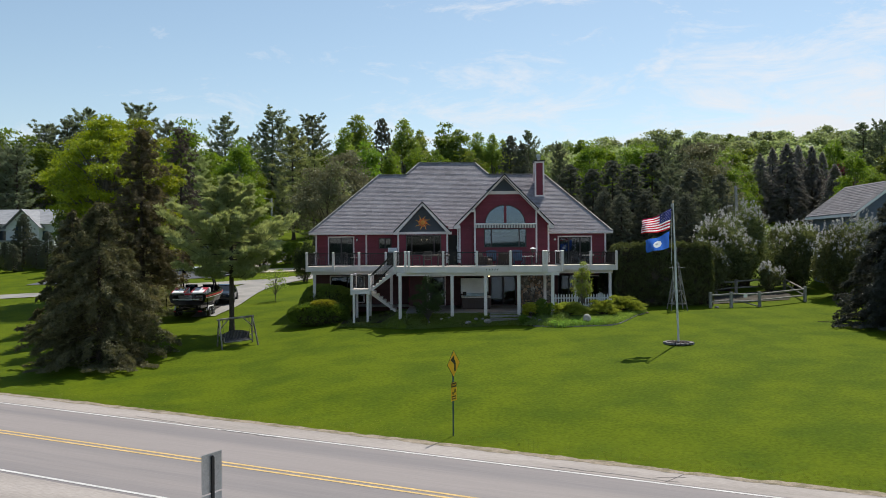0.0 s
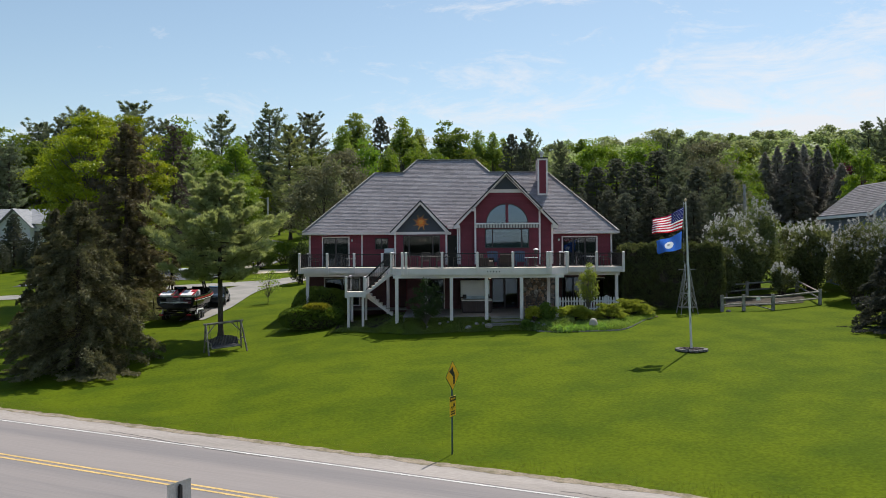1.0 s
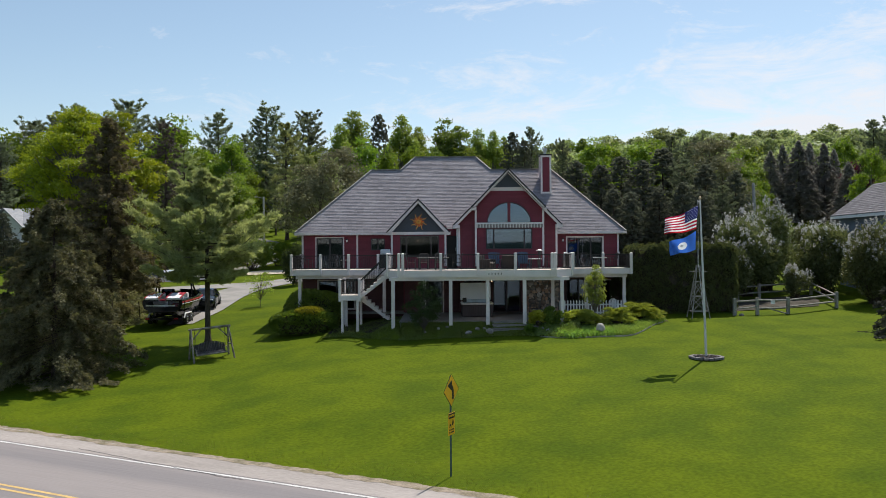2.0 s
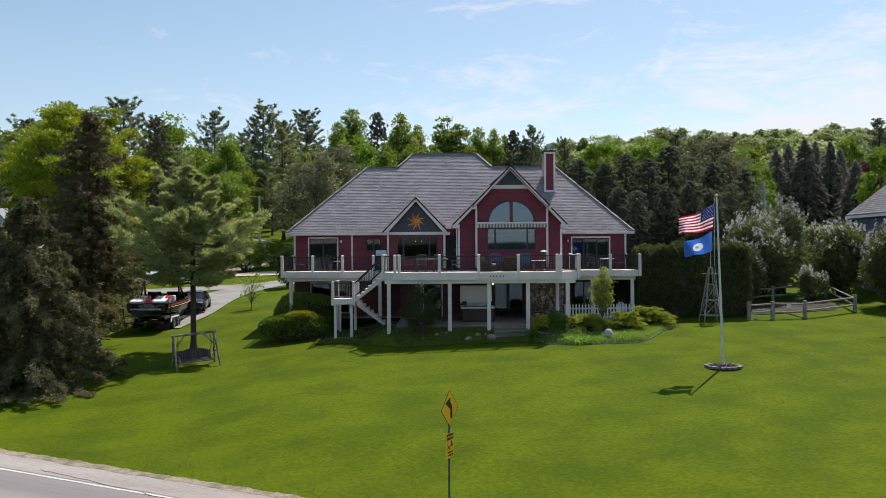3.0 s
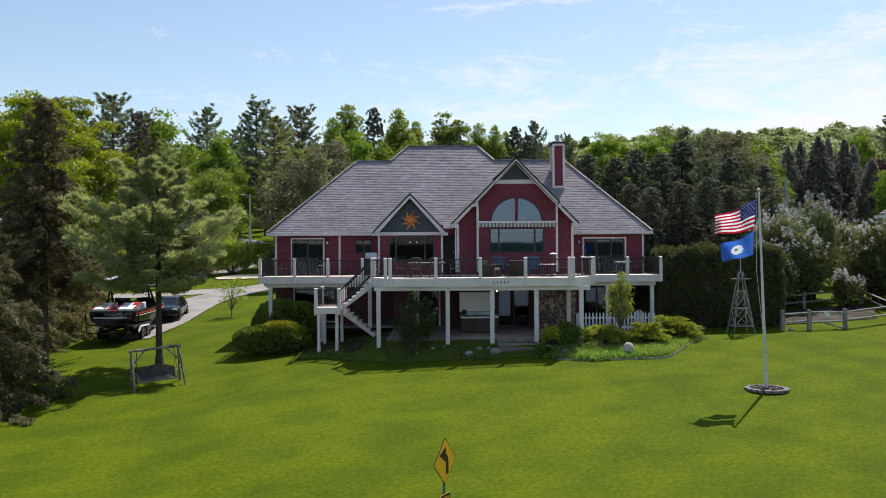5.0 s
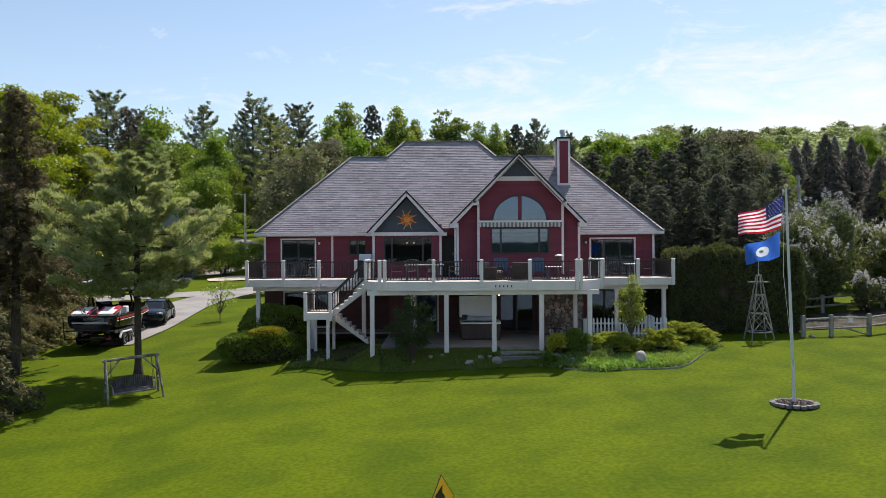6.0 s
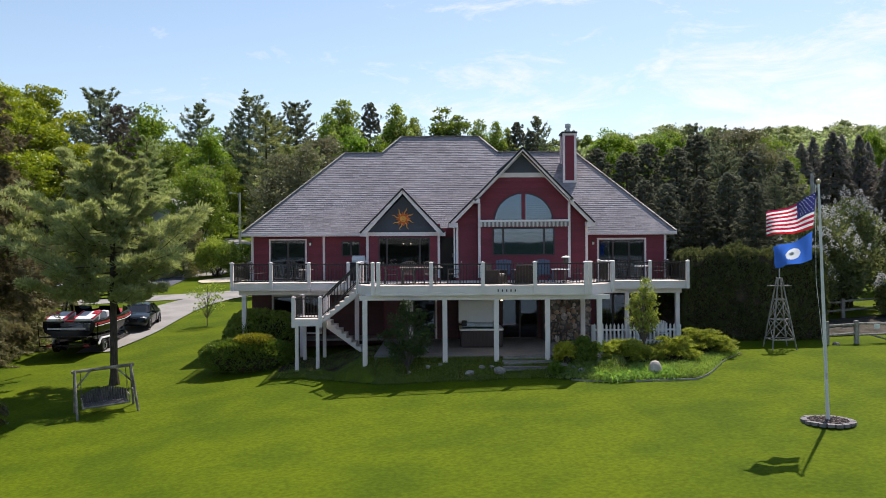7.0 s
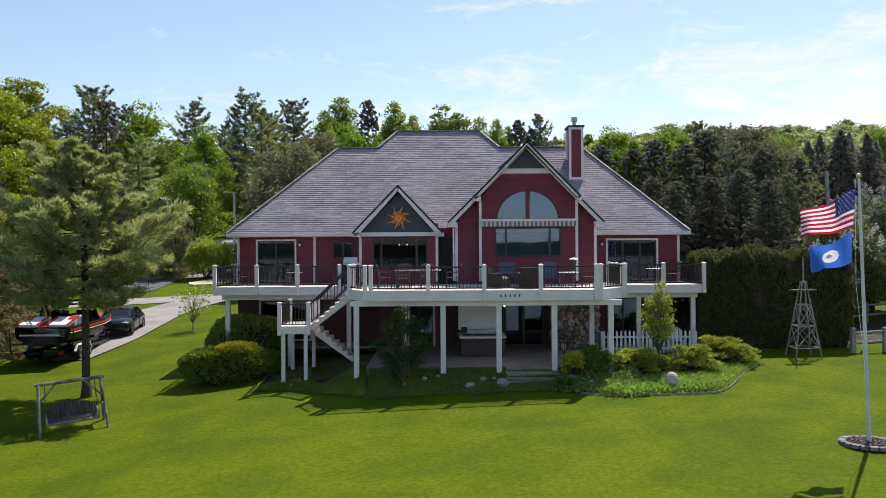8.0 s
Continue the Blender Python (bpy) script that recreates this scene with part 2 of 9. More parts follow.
L_MAPLEDARK = leaf_mat("dark_maple_leaves", (0.060, 0.098, 0.016), (0.190, 0.240, 0.036), (1.4, 1.4, 0.6), 0.5)
L_BIRCH = leaf_mat("young_leaves", (0.125, 0.185, 0.030), (0.33, 0.41, 0.080), (1.3, 1.3, 0.7), 0.5)
L_SAPLING = leaf_mat("sapling_leaves", (0.135, 0.205, 0.030), (0.42, 0.50, 0.10), (1.2, 1.2, 0.7), 0.5)
# leaf colour lightened and greyed to stand in for haze over the hill
L_HILLHAZE = leaf_mat("hill_leaves", (0.225, 0.262, 0.128), (0.345, 0.388, 0.196), (1.1, 1.15, 0.8), 0.62)
L_PINE = leaf_mat("pine_needles", (0.190, 0.226, 0.114), (0.430, 0.470, 0.242), (1.2, 1.2, 0.65), 0.46, 0.02)
L_PINEDARK = leaf_mat("dark_pine_needles", (0.148, 0.172, 0.126), (0.228, 0.254, 0.178), (1.1, 1.15, 0.8), 0.50, 0.008)
L_SPRUCE = leaf_mat("spruce_needles", (0.068, 0.066, 0.042), (0.185, 0.168, 0.094), (1.1, 1.1, 0.68), 0.36, 0.010)
L_YOUNGPINE = leaf_mat("young_pine_needles", (0.168, 0.202, 0.106), (0.490, 0.528, 0.280), (1.2, 1.2, 0.68), 0.50, 0.02)
L_TALLSPRUCE = leaf_mat("thin_spruce_needles", (0.110, 0.098, 0.062), (0.255, 0.222, 0.132), (1.1, 1.1, 0.7), 0.42, 0.012)
# pale grey needles: distance haze is put into the colour
L_SPRUCEHAZE = leaf_mat("far_spruce_needles", (0.225, 0.212, 0.204), (0.345, 0.324, 0.300), (1.0, 1.0, 0.9), 0.56, 0.010)
# darker, bluer copy of the spruce needles, with shade put into the colour
L_SPRUCESHADE = leaf_mat("shaded_spruce_needles", (0.046, 0.050, 0.046), (0.112, 0.114, 0.098), (1.0, 1.0, 0.8), 0.34, 0.010)
# dark needles with a little blue mixed in as haze
L_CONIFER = leaf_mat("dark_conifer_needles", (0.124, 0.130, 0.108), (0.172, 0.176, 0.140), (1.05, 1.1, 0.85), 0.50, 0.004)
L_HEDGE = leaf_mat("cedar_hedge_sprays", (0.080, 0.100, 0.050), (0.182, 0.206, 0.096), (1.25, 1.25, 0.6), 0.38, 0.012)
L_YEW = leaf_mat("yew_leaves", (0.060, 0.108, 0.022), (0.190, 0.265, 0.045), (1.3, 1.3, 0.5), 0.34, 0.02)
L_BROAD = leaf_mat("broad_shrub_leaves", (0.110, 0.175, 0.036), (0.310, 0.400, 0.085), (1.3, 1.3, 0.5), 0.36, 0.02)
L_GOLD = leaf_mat("golden_shrub_leaves", (0.1560, 0.1794, 0.0187), (0.4680, 0.4212, 0.0437), (1.2, 1.2, 0.6), 0.35)
L_JUNIPER = leaf_mat("juniper_sprays", (0.140, 0.172, 0.034), (0.430, 0.460, 0.095), (1.3, 1.3, 0.6), 0.40, 0.015)
L_LILAC = leaf_mat("lilac_leaves", (0.070, 0.090, 0.040), (0.235, 0.252, 0.116), (1.15, 1.15, 0.7), 0.34, 0.02)
L_BLOOM = leaf_mat("lilac_flowers", (0.40, 0.39, 0.375), (0.66, 0.65, 0.63), (1.0, 1.0, 1.0), 0.28)
L_PERENNIAL = leaf_mat("perennial_leaves", (0.155, 0.270, 0.055), (0.340, 0.500, 0.140), (1.3, 1.3, 0.6), 0.42, 0.015)
L_PLUM = leaf_mat("plum_leaves", (0.045, 0.014, 0.020), (0.120, 0.032, 0.045), (1.3, 0.8, 0.8), 0.4)
L_BEDGREEN = leaf_mat("bed_leaves", (0.070, 0.112, 0.022), (0.215, 0.270, 0.062), (1.2, 1.2, 0.6), 0.3)
L_BROWN = leaf_mat("bare_twigs", (0.098, 0.100, 0.056), (0.235, 0.220, 0.118), (1, 1, 0.9), 0.4)
L_SCRUB = leaf_mat("olive_scrub_needles", (0.150, 0.145, 0.078), (0.320, 0.300, 0.165), (1.1, 1.1, 0.7), 0.4, 0.015)
L_DEADWOOD = leaf_mat("brown_conifer_needles", (0.070, 0.056, 0.044), (0.200, 0.160, 0.118), (1, 1, 1), 0.35)


# ---- building blocks ----
class Geo:
    """Collects plain solids and makes them one mesh."""

    def __init__(self):
        self.v, self.f = [], []

    def add(self, verts, faces):
        k = len(self.v)
        self.v += [tuple(p) for p in verts]
        self.f += [tuple(i + k for i in f) for f in faces]
        return self

    def box(self, x0, x1, y0, y1, z0, z1):
        return self.add([(x, y, z) for z in (z0, z1) for y in (y0, y1) for x in (x0, x1)],
                        [(0, 2, 3, 1), (4, 5, 7, 6), (0, 1, 5, 4), (2, 6, 7, 3), (0, 4, 6, 2), (1, 3, 7, 5)])

    def slab(self, poly, way):
        """A flat outline pushed along way into a solid."""
        n, way = len(poly), Vector(way)
        pts = [Vector(p) for p in poly]
        return self.add(pts + [p + way for p in pts],
                        [tuple(range(n)), tuple(range(2 * n - 1, n - 1, -1))] + [(i, i + n, (i + 1) % n + n, (i + 1) % n) for i in range(n)])

    def beam(self, p, q, w, h, up=(0, 0, 1)):
        """A squared bar from p to q, w wide and h high."""
        p, q = Vector(p), Vector(q)
        d = (q - p).normalized()
        side = d.cross(Vector(up))
        if side.length < 1e-4:
            side = d.cross(Vector((0, 1, 0)))
        side.normalize()
        top = side.cross(d)
        a, b = side * w / 2, top * h / 2
        return self.add([e + s for e in (p, q) for s in (-a - b, a - b, a + b, -a + b)],
                        [(3, 2, 1, 0), (4, 5, 6, 7), (0, 1, 5, 4), (1, 2, 6, 5), (2, 3, 7, 6), (3, 0, 4, 7)])

    def rod(self, p, q, r0, r1=None, n=8):
        r1 = r0 if r1 is None else r1
        p, q = Vector(p), Vector(q)
        d = (q - p).normalized()
        a = d.orthogonal().normalized()
        b = d.cross(a)
        ring = [a * math.cos(2 * math.pi * i / n) + b * math.sin(2 * math.pi * i / n) for i in range(n)]
        return self.add([p + c * r0 for c in ring] + [q + c * r1 for c in ring],
                        [tuple(range(n - 1, -1, -1)), tuple(range(n, 2 * n))] + [(i, (i + 1) % n, (i + 1) % n + n, i + n) for i in range(n)])

    def path(self, pts, r, n=6):
        for p, q in zip(pts, pts[1:]):
            self.rod(p, q, r, r, n)
        return self

    def lathe(self, prof, centre=(0, 0, 0), n=16):
        """A turned form from (radius, height) pairs."""
        cx, cy, cz = centre
        m = len(prof)
        vs = [(cx + r * math.cos(2 * math.pi * i / n), cy + r * math.sin(2 * math.pi * i / n), cz + z) for r, z in prof for i in range(n)]
        fs = [(j * n + i, j * n + (i + 1) % n, (j + 1) * n + (i + 1) % n, (j + 1) * n + i) for j in range(m - 1) for i in range(n)]
        return self.add(vs, fs + [tuple(range(n - 1, -1, -1)), tuple(range((m - 1) * n, m * n))])

    def stone(self, c, r, rng, squash=0.7):
        """A rough rounded stone."""
        rx, ry, rz = r * rng.uniform(0.8, 1.2), r * rng.uniform(0.8, 1.2), r * squash * rng.uniform(0.8, 1.2)
        vs, n = [(c[0], c[1], c[2] - rz)], 7
        for lev in (-0.6, 0.0, 0.62):
            for i in range(n):
                a, k = 2 * math.pi * i / n, math.sqrt(1 - lev * lev) * rng.uniform(0.82, 1.15)
                vs.append((c[0] + rx * k * math.cos(a), c[1] + ry * k * math.sin(a), c[2] + rz * lev * rng.uniform(0.85, 1.15)))
        vs.append((c[0], c[1], c[2] + rz))
        fs = [(0, 1 + (i + 1) % n, 1 + i) for i in range(n)]
        for k in range(2):
            fs += [(1 + k * n + i, 1 + k * n + (i + 1) % n, 1 + (k + 1) * n + (i + 1) % n, 1 + (k + 1) * n + i) for i in range(n)]
        fs += [(1 + 2 * n + i, 1 + 2 * n + (i + 1) % n, 1 + 3 * n) for i in range(n)]
        return self.add(vs, fs)

    def mesh(self, name, m, smooth=False):
        me = bpy.data.meshes.new(name)
        me.from_pydata(self.v, [], self.f)
        me.materials.append(m)
        if smooth:
            me.shade_smooth()
        me.update()
        return me


def thing(name, label, category, at=(0, 0, 0), group="", kind=""):
    """A top-level Empty at the thing's base."""
    e = new(name)
    e.location = at
    e.empty_display_size = 0.3
    return tagged(e, label, category, group, kind)


def under(ob, parent):
    """Hangs ob, which stands in world places, under its parent."""
    root = Vector((0, 0, 0)) if parent.parent else Vector(parent.location)
    ob.parent = parent
    ob.matrix_parent_inverse = Matrix.Translation(-root)
    return ob


def part(name, geo, m, parent=None, label="", smooth=False, bevel=0.0, kind=""):
    """One mesh object under a thing or under one of its parts; its places are the world's."""
    ob = new(name, geo.mesh(name, m, smooth))
    if parent is not None:
        under(ob, parent)
    if bevel:
        mod = ob.modifiers.new("edge", "BEVEL")
        mod.width, mod.segments, mod.limit_method = bevel, 2, "ANGLE"
    return tagged(ob, label, "", "", kind)


def structure(name, geo, m, label, category, smooth=False):
    ob = new(name, geo.mesh(name, m, smooth))
    return tagged(ob, label, category, "", "structure")


def piece(name, me, at, parent, turn=0.0):
    """A repeat that shares its mesh."""
    ob = new(name, me)
    under(ob, parent)
    ob.location, ob.rotation_euler = at, (0, 0, turn)
    return ob


# ---- ground, road, water ----
ROAD_N = Vector((0.475, 1.0)).normalized()


def smooth01(a, b, x):
    u = min(1.0, max(0.0, (x - a) / (b - a)))
    return u * u * (3 - 2 * u)


def off_road(x, y):
    """Distance from the road's centre line, positive towards the house."""
    return ROAD_N.x * x + ROAD_N.y * (y - 24.25)


def road_z(y):
    """Height of the road, which falls gently along its length and towards the lake."""
    return -3.02 + 0.0243 * min(70.0, max(-12.0, y))


def ground_z(x, y):
    """Height of the land."""
    xe = 12 - 6 * math.log(1 + math.exp((12 - max(-60.0, min(90.0, x))) / 6))
    z = -0.176 + 0.042 * (xe - 5) + 0.0823 * (min(y, 400) - 52)
    z += 0.030 * max(0, min(y, 420) - 110)
    z += 13 * smooth01(210, 430, y) * smooth01(-20, 150, x)
    z += (0.21 + 0.07 * (1 - smooth01(3, 9, x))) * smooth01(-11, -5.5, x) * smooth01(30, 42, y) * (1 - smooth01(54, 61, y)) * (1 - smooth01(16, 26, x))
    d = off_road(x, y)
    r = road_z(y)
    if d > 0:
        return r + (z - r) * smooth01(4.6, 10.5, d)
    return r - 3.0 * smooth01(5.5, 26, -d)


def sheet(xs, ys, lift=0.0, keep=None):
    g = Geo()
    idx = {}
    for j, y in enumerate(ys):
        for i, x in enumerate(xs):
            idx[i, j] = len(g.v)
            g.v.append((x, y, ground_z(x, y) + lift))
    for j in range(len(ys) - 1):
        for i in range(len(xs) - 1):
            if keep is None or keep((xs[i] + xs[i + 1]) / 2, (ys[j] + ys[j + 1]) / 2):
                g.f.append((idx[i, j], idx[i + 1, j], idx[i + 1, j + 1], idx[i, j + 1]))
    return g


def steps(*spans):
    """Grid lines: (start, stop, step) after one another."""
    out = []
    for a, b, s in spans:
        out += list(np.arange(a, b, s))
    return [float(v) for v in out] + [float(spans[-1][1])]


XS = steps((-2600, -400, 200), (-400, -100, 30), (-100, -40, 6), (-40, 40, 1.0), (40, 120, 6), (120, 420, 30), (420, 2600, 200))
YS = steps((-2600, -300, 150), (-300, -30, 20), (-30, 10, 4), (10, 75, 0.75), (75, 130, 3), (130, 430, 12), (430, 3000, 250))
structure("ground", sheet(XS, YS), M_LAWN, "mown green lawn sloping down to the road", "lawn", smooth=True)


def strip(d0, d1, x0, x1, lift, n=60):
    """A band along the road between two distances from its centre line."""
    g = Geo()
    t = Vector((ROAD_N.y, -ROAD_N.x))
    for i in range(n + 1):
        s = x0 + (x1 - x0) * i / n
        for d in (d0, d1):
            p = Vector((0, 24.25)) + t * s + ROAD_N * d
            g.v.append((p.x, p.y, road_z(p.y) + lift))
        if i:
            k = 2 * i
            g.f.append((k - 2, k, k + 1, k - 1))
    return g


structure("road", strip(-5.2, 4.2, -90, 90, 0.03), M_ASPHALT, "worn light grey two-lane asphalt road", "road")
structure("road_shoulder", strip(3.62, 4.95, -90, 90, 0.034), M_SHOULDER, "pale gravelly shoulder between road and lawn", "road shoulder")
structure("road_shoulder", strip(-7.4, -3.95, -90, 90, 0.034), M_SHOULDER, "pale gravelly shoulder on the lake side", "road shoulder")
structure("edge_line", strip(3.41, 3.52, -90, 90, 0.038), M_WHITELINE, "white painted edge line of the road", "road marking")
structure("edge_line", strip(-3.80, -3.67, -90, 90, 0.038), M_WHITELINE, "white painted edge line on the lake side", "road marking")
structure("centre_line", strip(-0.13, -0.01, -90, 90, 0.036), M_YELLOWLINE, "double yellow centre line, upper stripe", "road marking")
structure("centre_line", strip(-0.42, -0.30, -90, 90, 0.036), M_YELLOWLINE, "double yellow centre line, lower stripe", "road marking")
lake = Geo()
lake.add([(-2500, -2500, -5.3), (2500, -2500, -5.3), (2500, 8, -5.3), (-2500, 8, -5.3)], [(0, 1, 2, 3)])
structure("water", lake, M_WATER, "calm blue lake across the road", "lake")
hills = Geo()
n = 260
for i in range(n + 1):
    x = -2600 + 5200 * i / n
    h = 25 + 9 * noise.noise((x / 500, 3.3, 0)) + 7 * noise.noise((x / 110, 9.1, 0)) + 3 * noise.noise((x / 40, 2.0, 0))
    hills.v += [(x, -1500, -8), (x, -1750, h * 0.7), (x, -1950, h), (x, -2600, h * 0.9)]
    if i:
        k = 4 * i
        for j in range(3):
            hills.f.append((k - 4 + j, k - 3 + j, k + 1 + j, k + j))
structure("far_hills", hills, mat("far_woods", (0.030, 0.045, 0.028), 0.95, 0.3, 0.02, 0.2, 0.5, spec=0.1), "dark wooded hills on the far shore of the lake", "hills", smooth=True)


# ---- the house ----
YW, YG, YB = 61.8, 58.8, 58.5        # wing walls, gable walls, bay wall
FLOOR, WING, SLAB = 3.64, 3.60, 0.70  # deck floors and patio slab
EAVE = 6.02
house = thing("house", "two-storey red clapboard house with grey shingled hip roof", "house", (1.3, 60, 0.6))


def cuts(poly, z):
    """Where a level line crosses an outline of (x, z) points."""
    xs = []
    for (x0, z0), (x1, z1) in zip(poly, poly[1:] + poly[:1]):
        if (z0 - z) * (z1 - z) < 0:
            xs.append(x0 + (x1 - x0) * (z - z0) / (z1 - z0))
    xs.sort()
    return list(zip(xs[::2], xs[1::2]))


def clapboards(poly, holes, y, board=0.165, thick=0.16):
    """A wall of lapped boards facing the road: outline and openings in (x, z)."""
    g = Geo()
    z, top = min(p[1] for p in poly), max(p[1] for p in poly)
    while z < top - 0.02:
        z1 = min(z + board, top)
        mid = (z + z1) / 2
        spans = cuts(poly, mid)
        for hole in holes:
            for h0, h1 in cuts(hole, mid):
                nxt = []
                for a, b in spans:
                    if h1 <= a or h0 >= b:
                        nxt.append((a, b))
                    else:
                        nxt += [s for s in ((a, h0), (h1, b)) if s[1] - s[0] > 0.01]
                spans = nxt
        for a, b in spans:
            g.add([(a, y - 0.022, z), (b, y - 0.022, z), (b, y + thick, z), (a, y + thick, z),
                   (a, y - 0.004, z1 + 0.012), (b, y - 0.004, z1 + 0.012), (b, y + thick, z1), (a, y + thick, z1)],
                  [(0, 3, 2, 1), (4, 5, 6, 7), (0, 1, 5, 4), (2, 3, 7, 6), (0, 4, 7, 3), (1, 2, 6, 5)])
        z += board
    return g


def backing(x0, x1, z0, z1, holes, y0, y1):
    """A wall slab in one piece with rectangular openings through it."""
    xs = sorted({x0, x1, *[h for q in holes for h in q[:2]]})
    zs = sorted({z0, z1, *[min(z1, h) for q in holes for h in q[2:]]})
    kept = {(i, j) for i in range(len(xs) - 1) for j in range(len(zs) - 1)
            if not any(q[0] < (xs[i] + xs[i + 1]) / 2 < q[1] and q[2] < (zs[j] + zs[j + 1]) / 2 < q[3] for q in holes)}
    g, nx, nz = Geo(), len(xs), len(zs)
    g.v = [(x, y, z) for y in (y0, y1) for z in zs for x in xs]
    at = lambda i, j, k: k * nx * nz + j * nx + i
    for i, j in kept:
        g.f += [(at(i, j, 0), at(i + 1, j, 0), at(i + 1, j + 1, 0), at(i, j + 1, 0)), (at(i, j + 1, 1), at(i + 1, j + 1, 1), at(i + 1, j, 1), at(i, j, 1))]
        for di, dj, a, b in ((-1, 0, (0, 0), (0, 1)), (1, 0, (1, 1), (1, 0)), (0, -1, (1, 0), (0, 0)), (0, 1, (0, 1), (1, 1))):
            if (i + di, j + dj) not in kept:
                g.f.append((at(i + a[0], j + a[1], 0), at(i + b[0], j + b[1], 0), at(i + b[0], j + b[1], 1), at(i + a[0], j + a[1], 1)))
    return g


def clad_wall(name, poly, holes, y, top, extra=(), m=None):
    """Wall slab with its clapboards. holes: rectangles (x0, x1, z0, z1); extra: outlines cut from the boards alone."""
    xs = [p[0] for p in poly]
    w = part(name, backing(min(xs), max(xs), min(p[1] for p in poly), top, list(holes), y + 0.02, y + 0.16), m or M_SIDING, house)
    part("siding", clapboards(poly, [rect(*h) for h in holes[:len(holes) - len(extra)]] + list(extra), y, thick=0.018), m or M_SIDING, w, kind="stuff")
    return w


def rect(x0, x1, z0, z1):
    return [(x0, z0), (x1, z0), (x1, z1), (x0, z1)]


def side_wall(x, y0, y1, z0, z1):
    return Geo().box(x - 0.08, x + 0.08, y0, y1, z0, z1)


ARCH_X, ARCH_Z, ARCH_R = 4.36, 6.50, 1.42
arch = [(ARCH_X + ARCH_R * math.cos(a), ARCH_Z + 0.94 * ARCH_R * math.sin(a)) for a in np.linspace(0, math.pi, 21)]
# openings: (x0, x1, z0, z1)
SLIDER_L, WIN_S, WIN_G1, DOOR_E = (-8.42, -6.62, WING, 5.66), (-4.75, -3.80, 4.82, 5.62), (-2.60, -0.12, 4.36, 5.74), (0.36, 1.10, FLOOR, 5.72)
WIN_B, SLIDER_R = (2.88, 5.84, 4.85, 6.16), (8.56, 10.92, WING, 5.60)

ARCH_BOX = (ARCH_X - ARCH_R, ARCH_X + ARCH_R, ARCH_Z, ARCH_Z + 0.94 * ARCH_R)
clad_wall("wall", rect(-9.42, -3.2, 3.3, EAVE), [SLIDER_L, WIN_S], YW, EAVE)
clad_wall("wall", rect(-3.2, 0.36, 3.3, 5.92), [WIN_G1], YG, EAVE)
clad_wall("wall", [(1.12, 3.3), (2.3, 3.3), (2.3, 7.87), (1.12, 6.72)], [], YG, 6.6)
clad_wall("wall", [(6.5, 3.3), (7.42, 3.3), (7.42, 6.72), (6.5, 7.62)], [], YG, 6.6)
clad_wall("wall", [(2.26, 3.3), (6.52, 3.3), (6.52, 7.5), (5.50, 8.62), (3.10, 8.62), (2.26, 7.5)], [WIN_B, ARCH_BOX], YB, 7.4, [arch])
part("gable_wall", Geo().slab([(2.30, YB + 0.03, 7.4), (2.94, YB + 0.03, 7.4), (2.94, YB + 0.03, 7.9), (5.78, YB + 0.03, 7.9), (5.78, YB + 0.03, 7.4), (6.48, YB + 0.03, 7.4), (5.46, YB + 0.03, 8.6), (3.14, YB + 0.03, 8.6)], (0, 0.1, 0)), M_SIDING, house)
clad_wall("wall", rect(7.42, 12.05, 3.3, EAVE), [SLIDER_R], YW, EAVE)
for x, y0, y1 in ((-9.34, YW, 71.5), (11.97, YW, 71.5), (-3.12, YG + 0.16, YW), (0.28, YG + 0.16, 60.4), (1.20, YG + 0.16, 60.4), (7.34, YG + 0.16, YW)):
    part("side_wall", side_wall(x, y0, y1, 3.3, EAVE + (0.36 if abs(x - 4) < 4 else 0)), M_SIDING, house)
part("back_wall", Geo().box(-9.42, 12.05, 71.5, 71.7, -1.5, EAVE), M_SIDING, house)
# lower storey walls, the fronts in the shade-darkened siding
clad_wall("lower_wall", rect(-9.42, -2.4, -0.8, 3.3), [(-8.3, -5.9, 0.9, 2.75)], YW + 0.1, 3.3, m=M_SHADESIDING)
clad_wall("lower_wall", rect(-2.4, 1.2, 0.6, 3.3), [(-1.0, 0.1, SLAB, 2.75)], 60.2, 3.3, m=M_SHADESIDING)
clad_wall("lower_wall", rect(1.2, 6.1, 0.6, 3.3), [(3.4, 5.2, SLAB, 2.8), (1.5, 2.7, 1.6, 2.8)], 60.0, 3.3, m=M_SHADESIDING)
clad_wall("lower_wall", rect(7.9, 12.05, 0.2, 3.3), [(8.5, 10.1, SLAB, 2.8), (10.6, 11.5, 1.1, 2.7)], YW + 0.1, 3.3, m=M_SHADESIDING)
for x, y0, y1 in ((-9.34, YW + 0.26, 71.5), (11.97, YW + 0.26, 71.5), (-2.4, 60.36, 62), (7.9, 60, 62)):
    part("side_wall", side_wall(x, y0, y1, -0.8, 3.3), M_SIDING, house)
part("storey_floor", Geo().box(-9.26, 11.89, 60.4, 71.5, 3.3, 3.55), M_ROOMFLOOR, house)
part("storey_floor", Geo().box(-3.04, 7.26, YG + 0.17, 60.39, 3.3, 3.55), M_ROOMFLOOR, house)
part("room_ceiling", Geo().box(-9.26, 11.89, YW + 0.2, 71.5, 5.80, 5.90), M_ROOM, house)
part("partition", Geo().box(-9.26, 11.89, 67.0, 67.12, 3.55, 5.80), M_ROOM, house)
part("partition", Geo().box(-9.26, 11.89, 66.0, 66.12, -0.6, 3.3), M_ROOM, house)
part("lower_floor", Geo().box(-9.26, 11.89, 60.2, 71.5, 0.62, 0.72), M_CONCRETE, house)
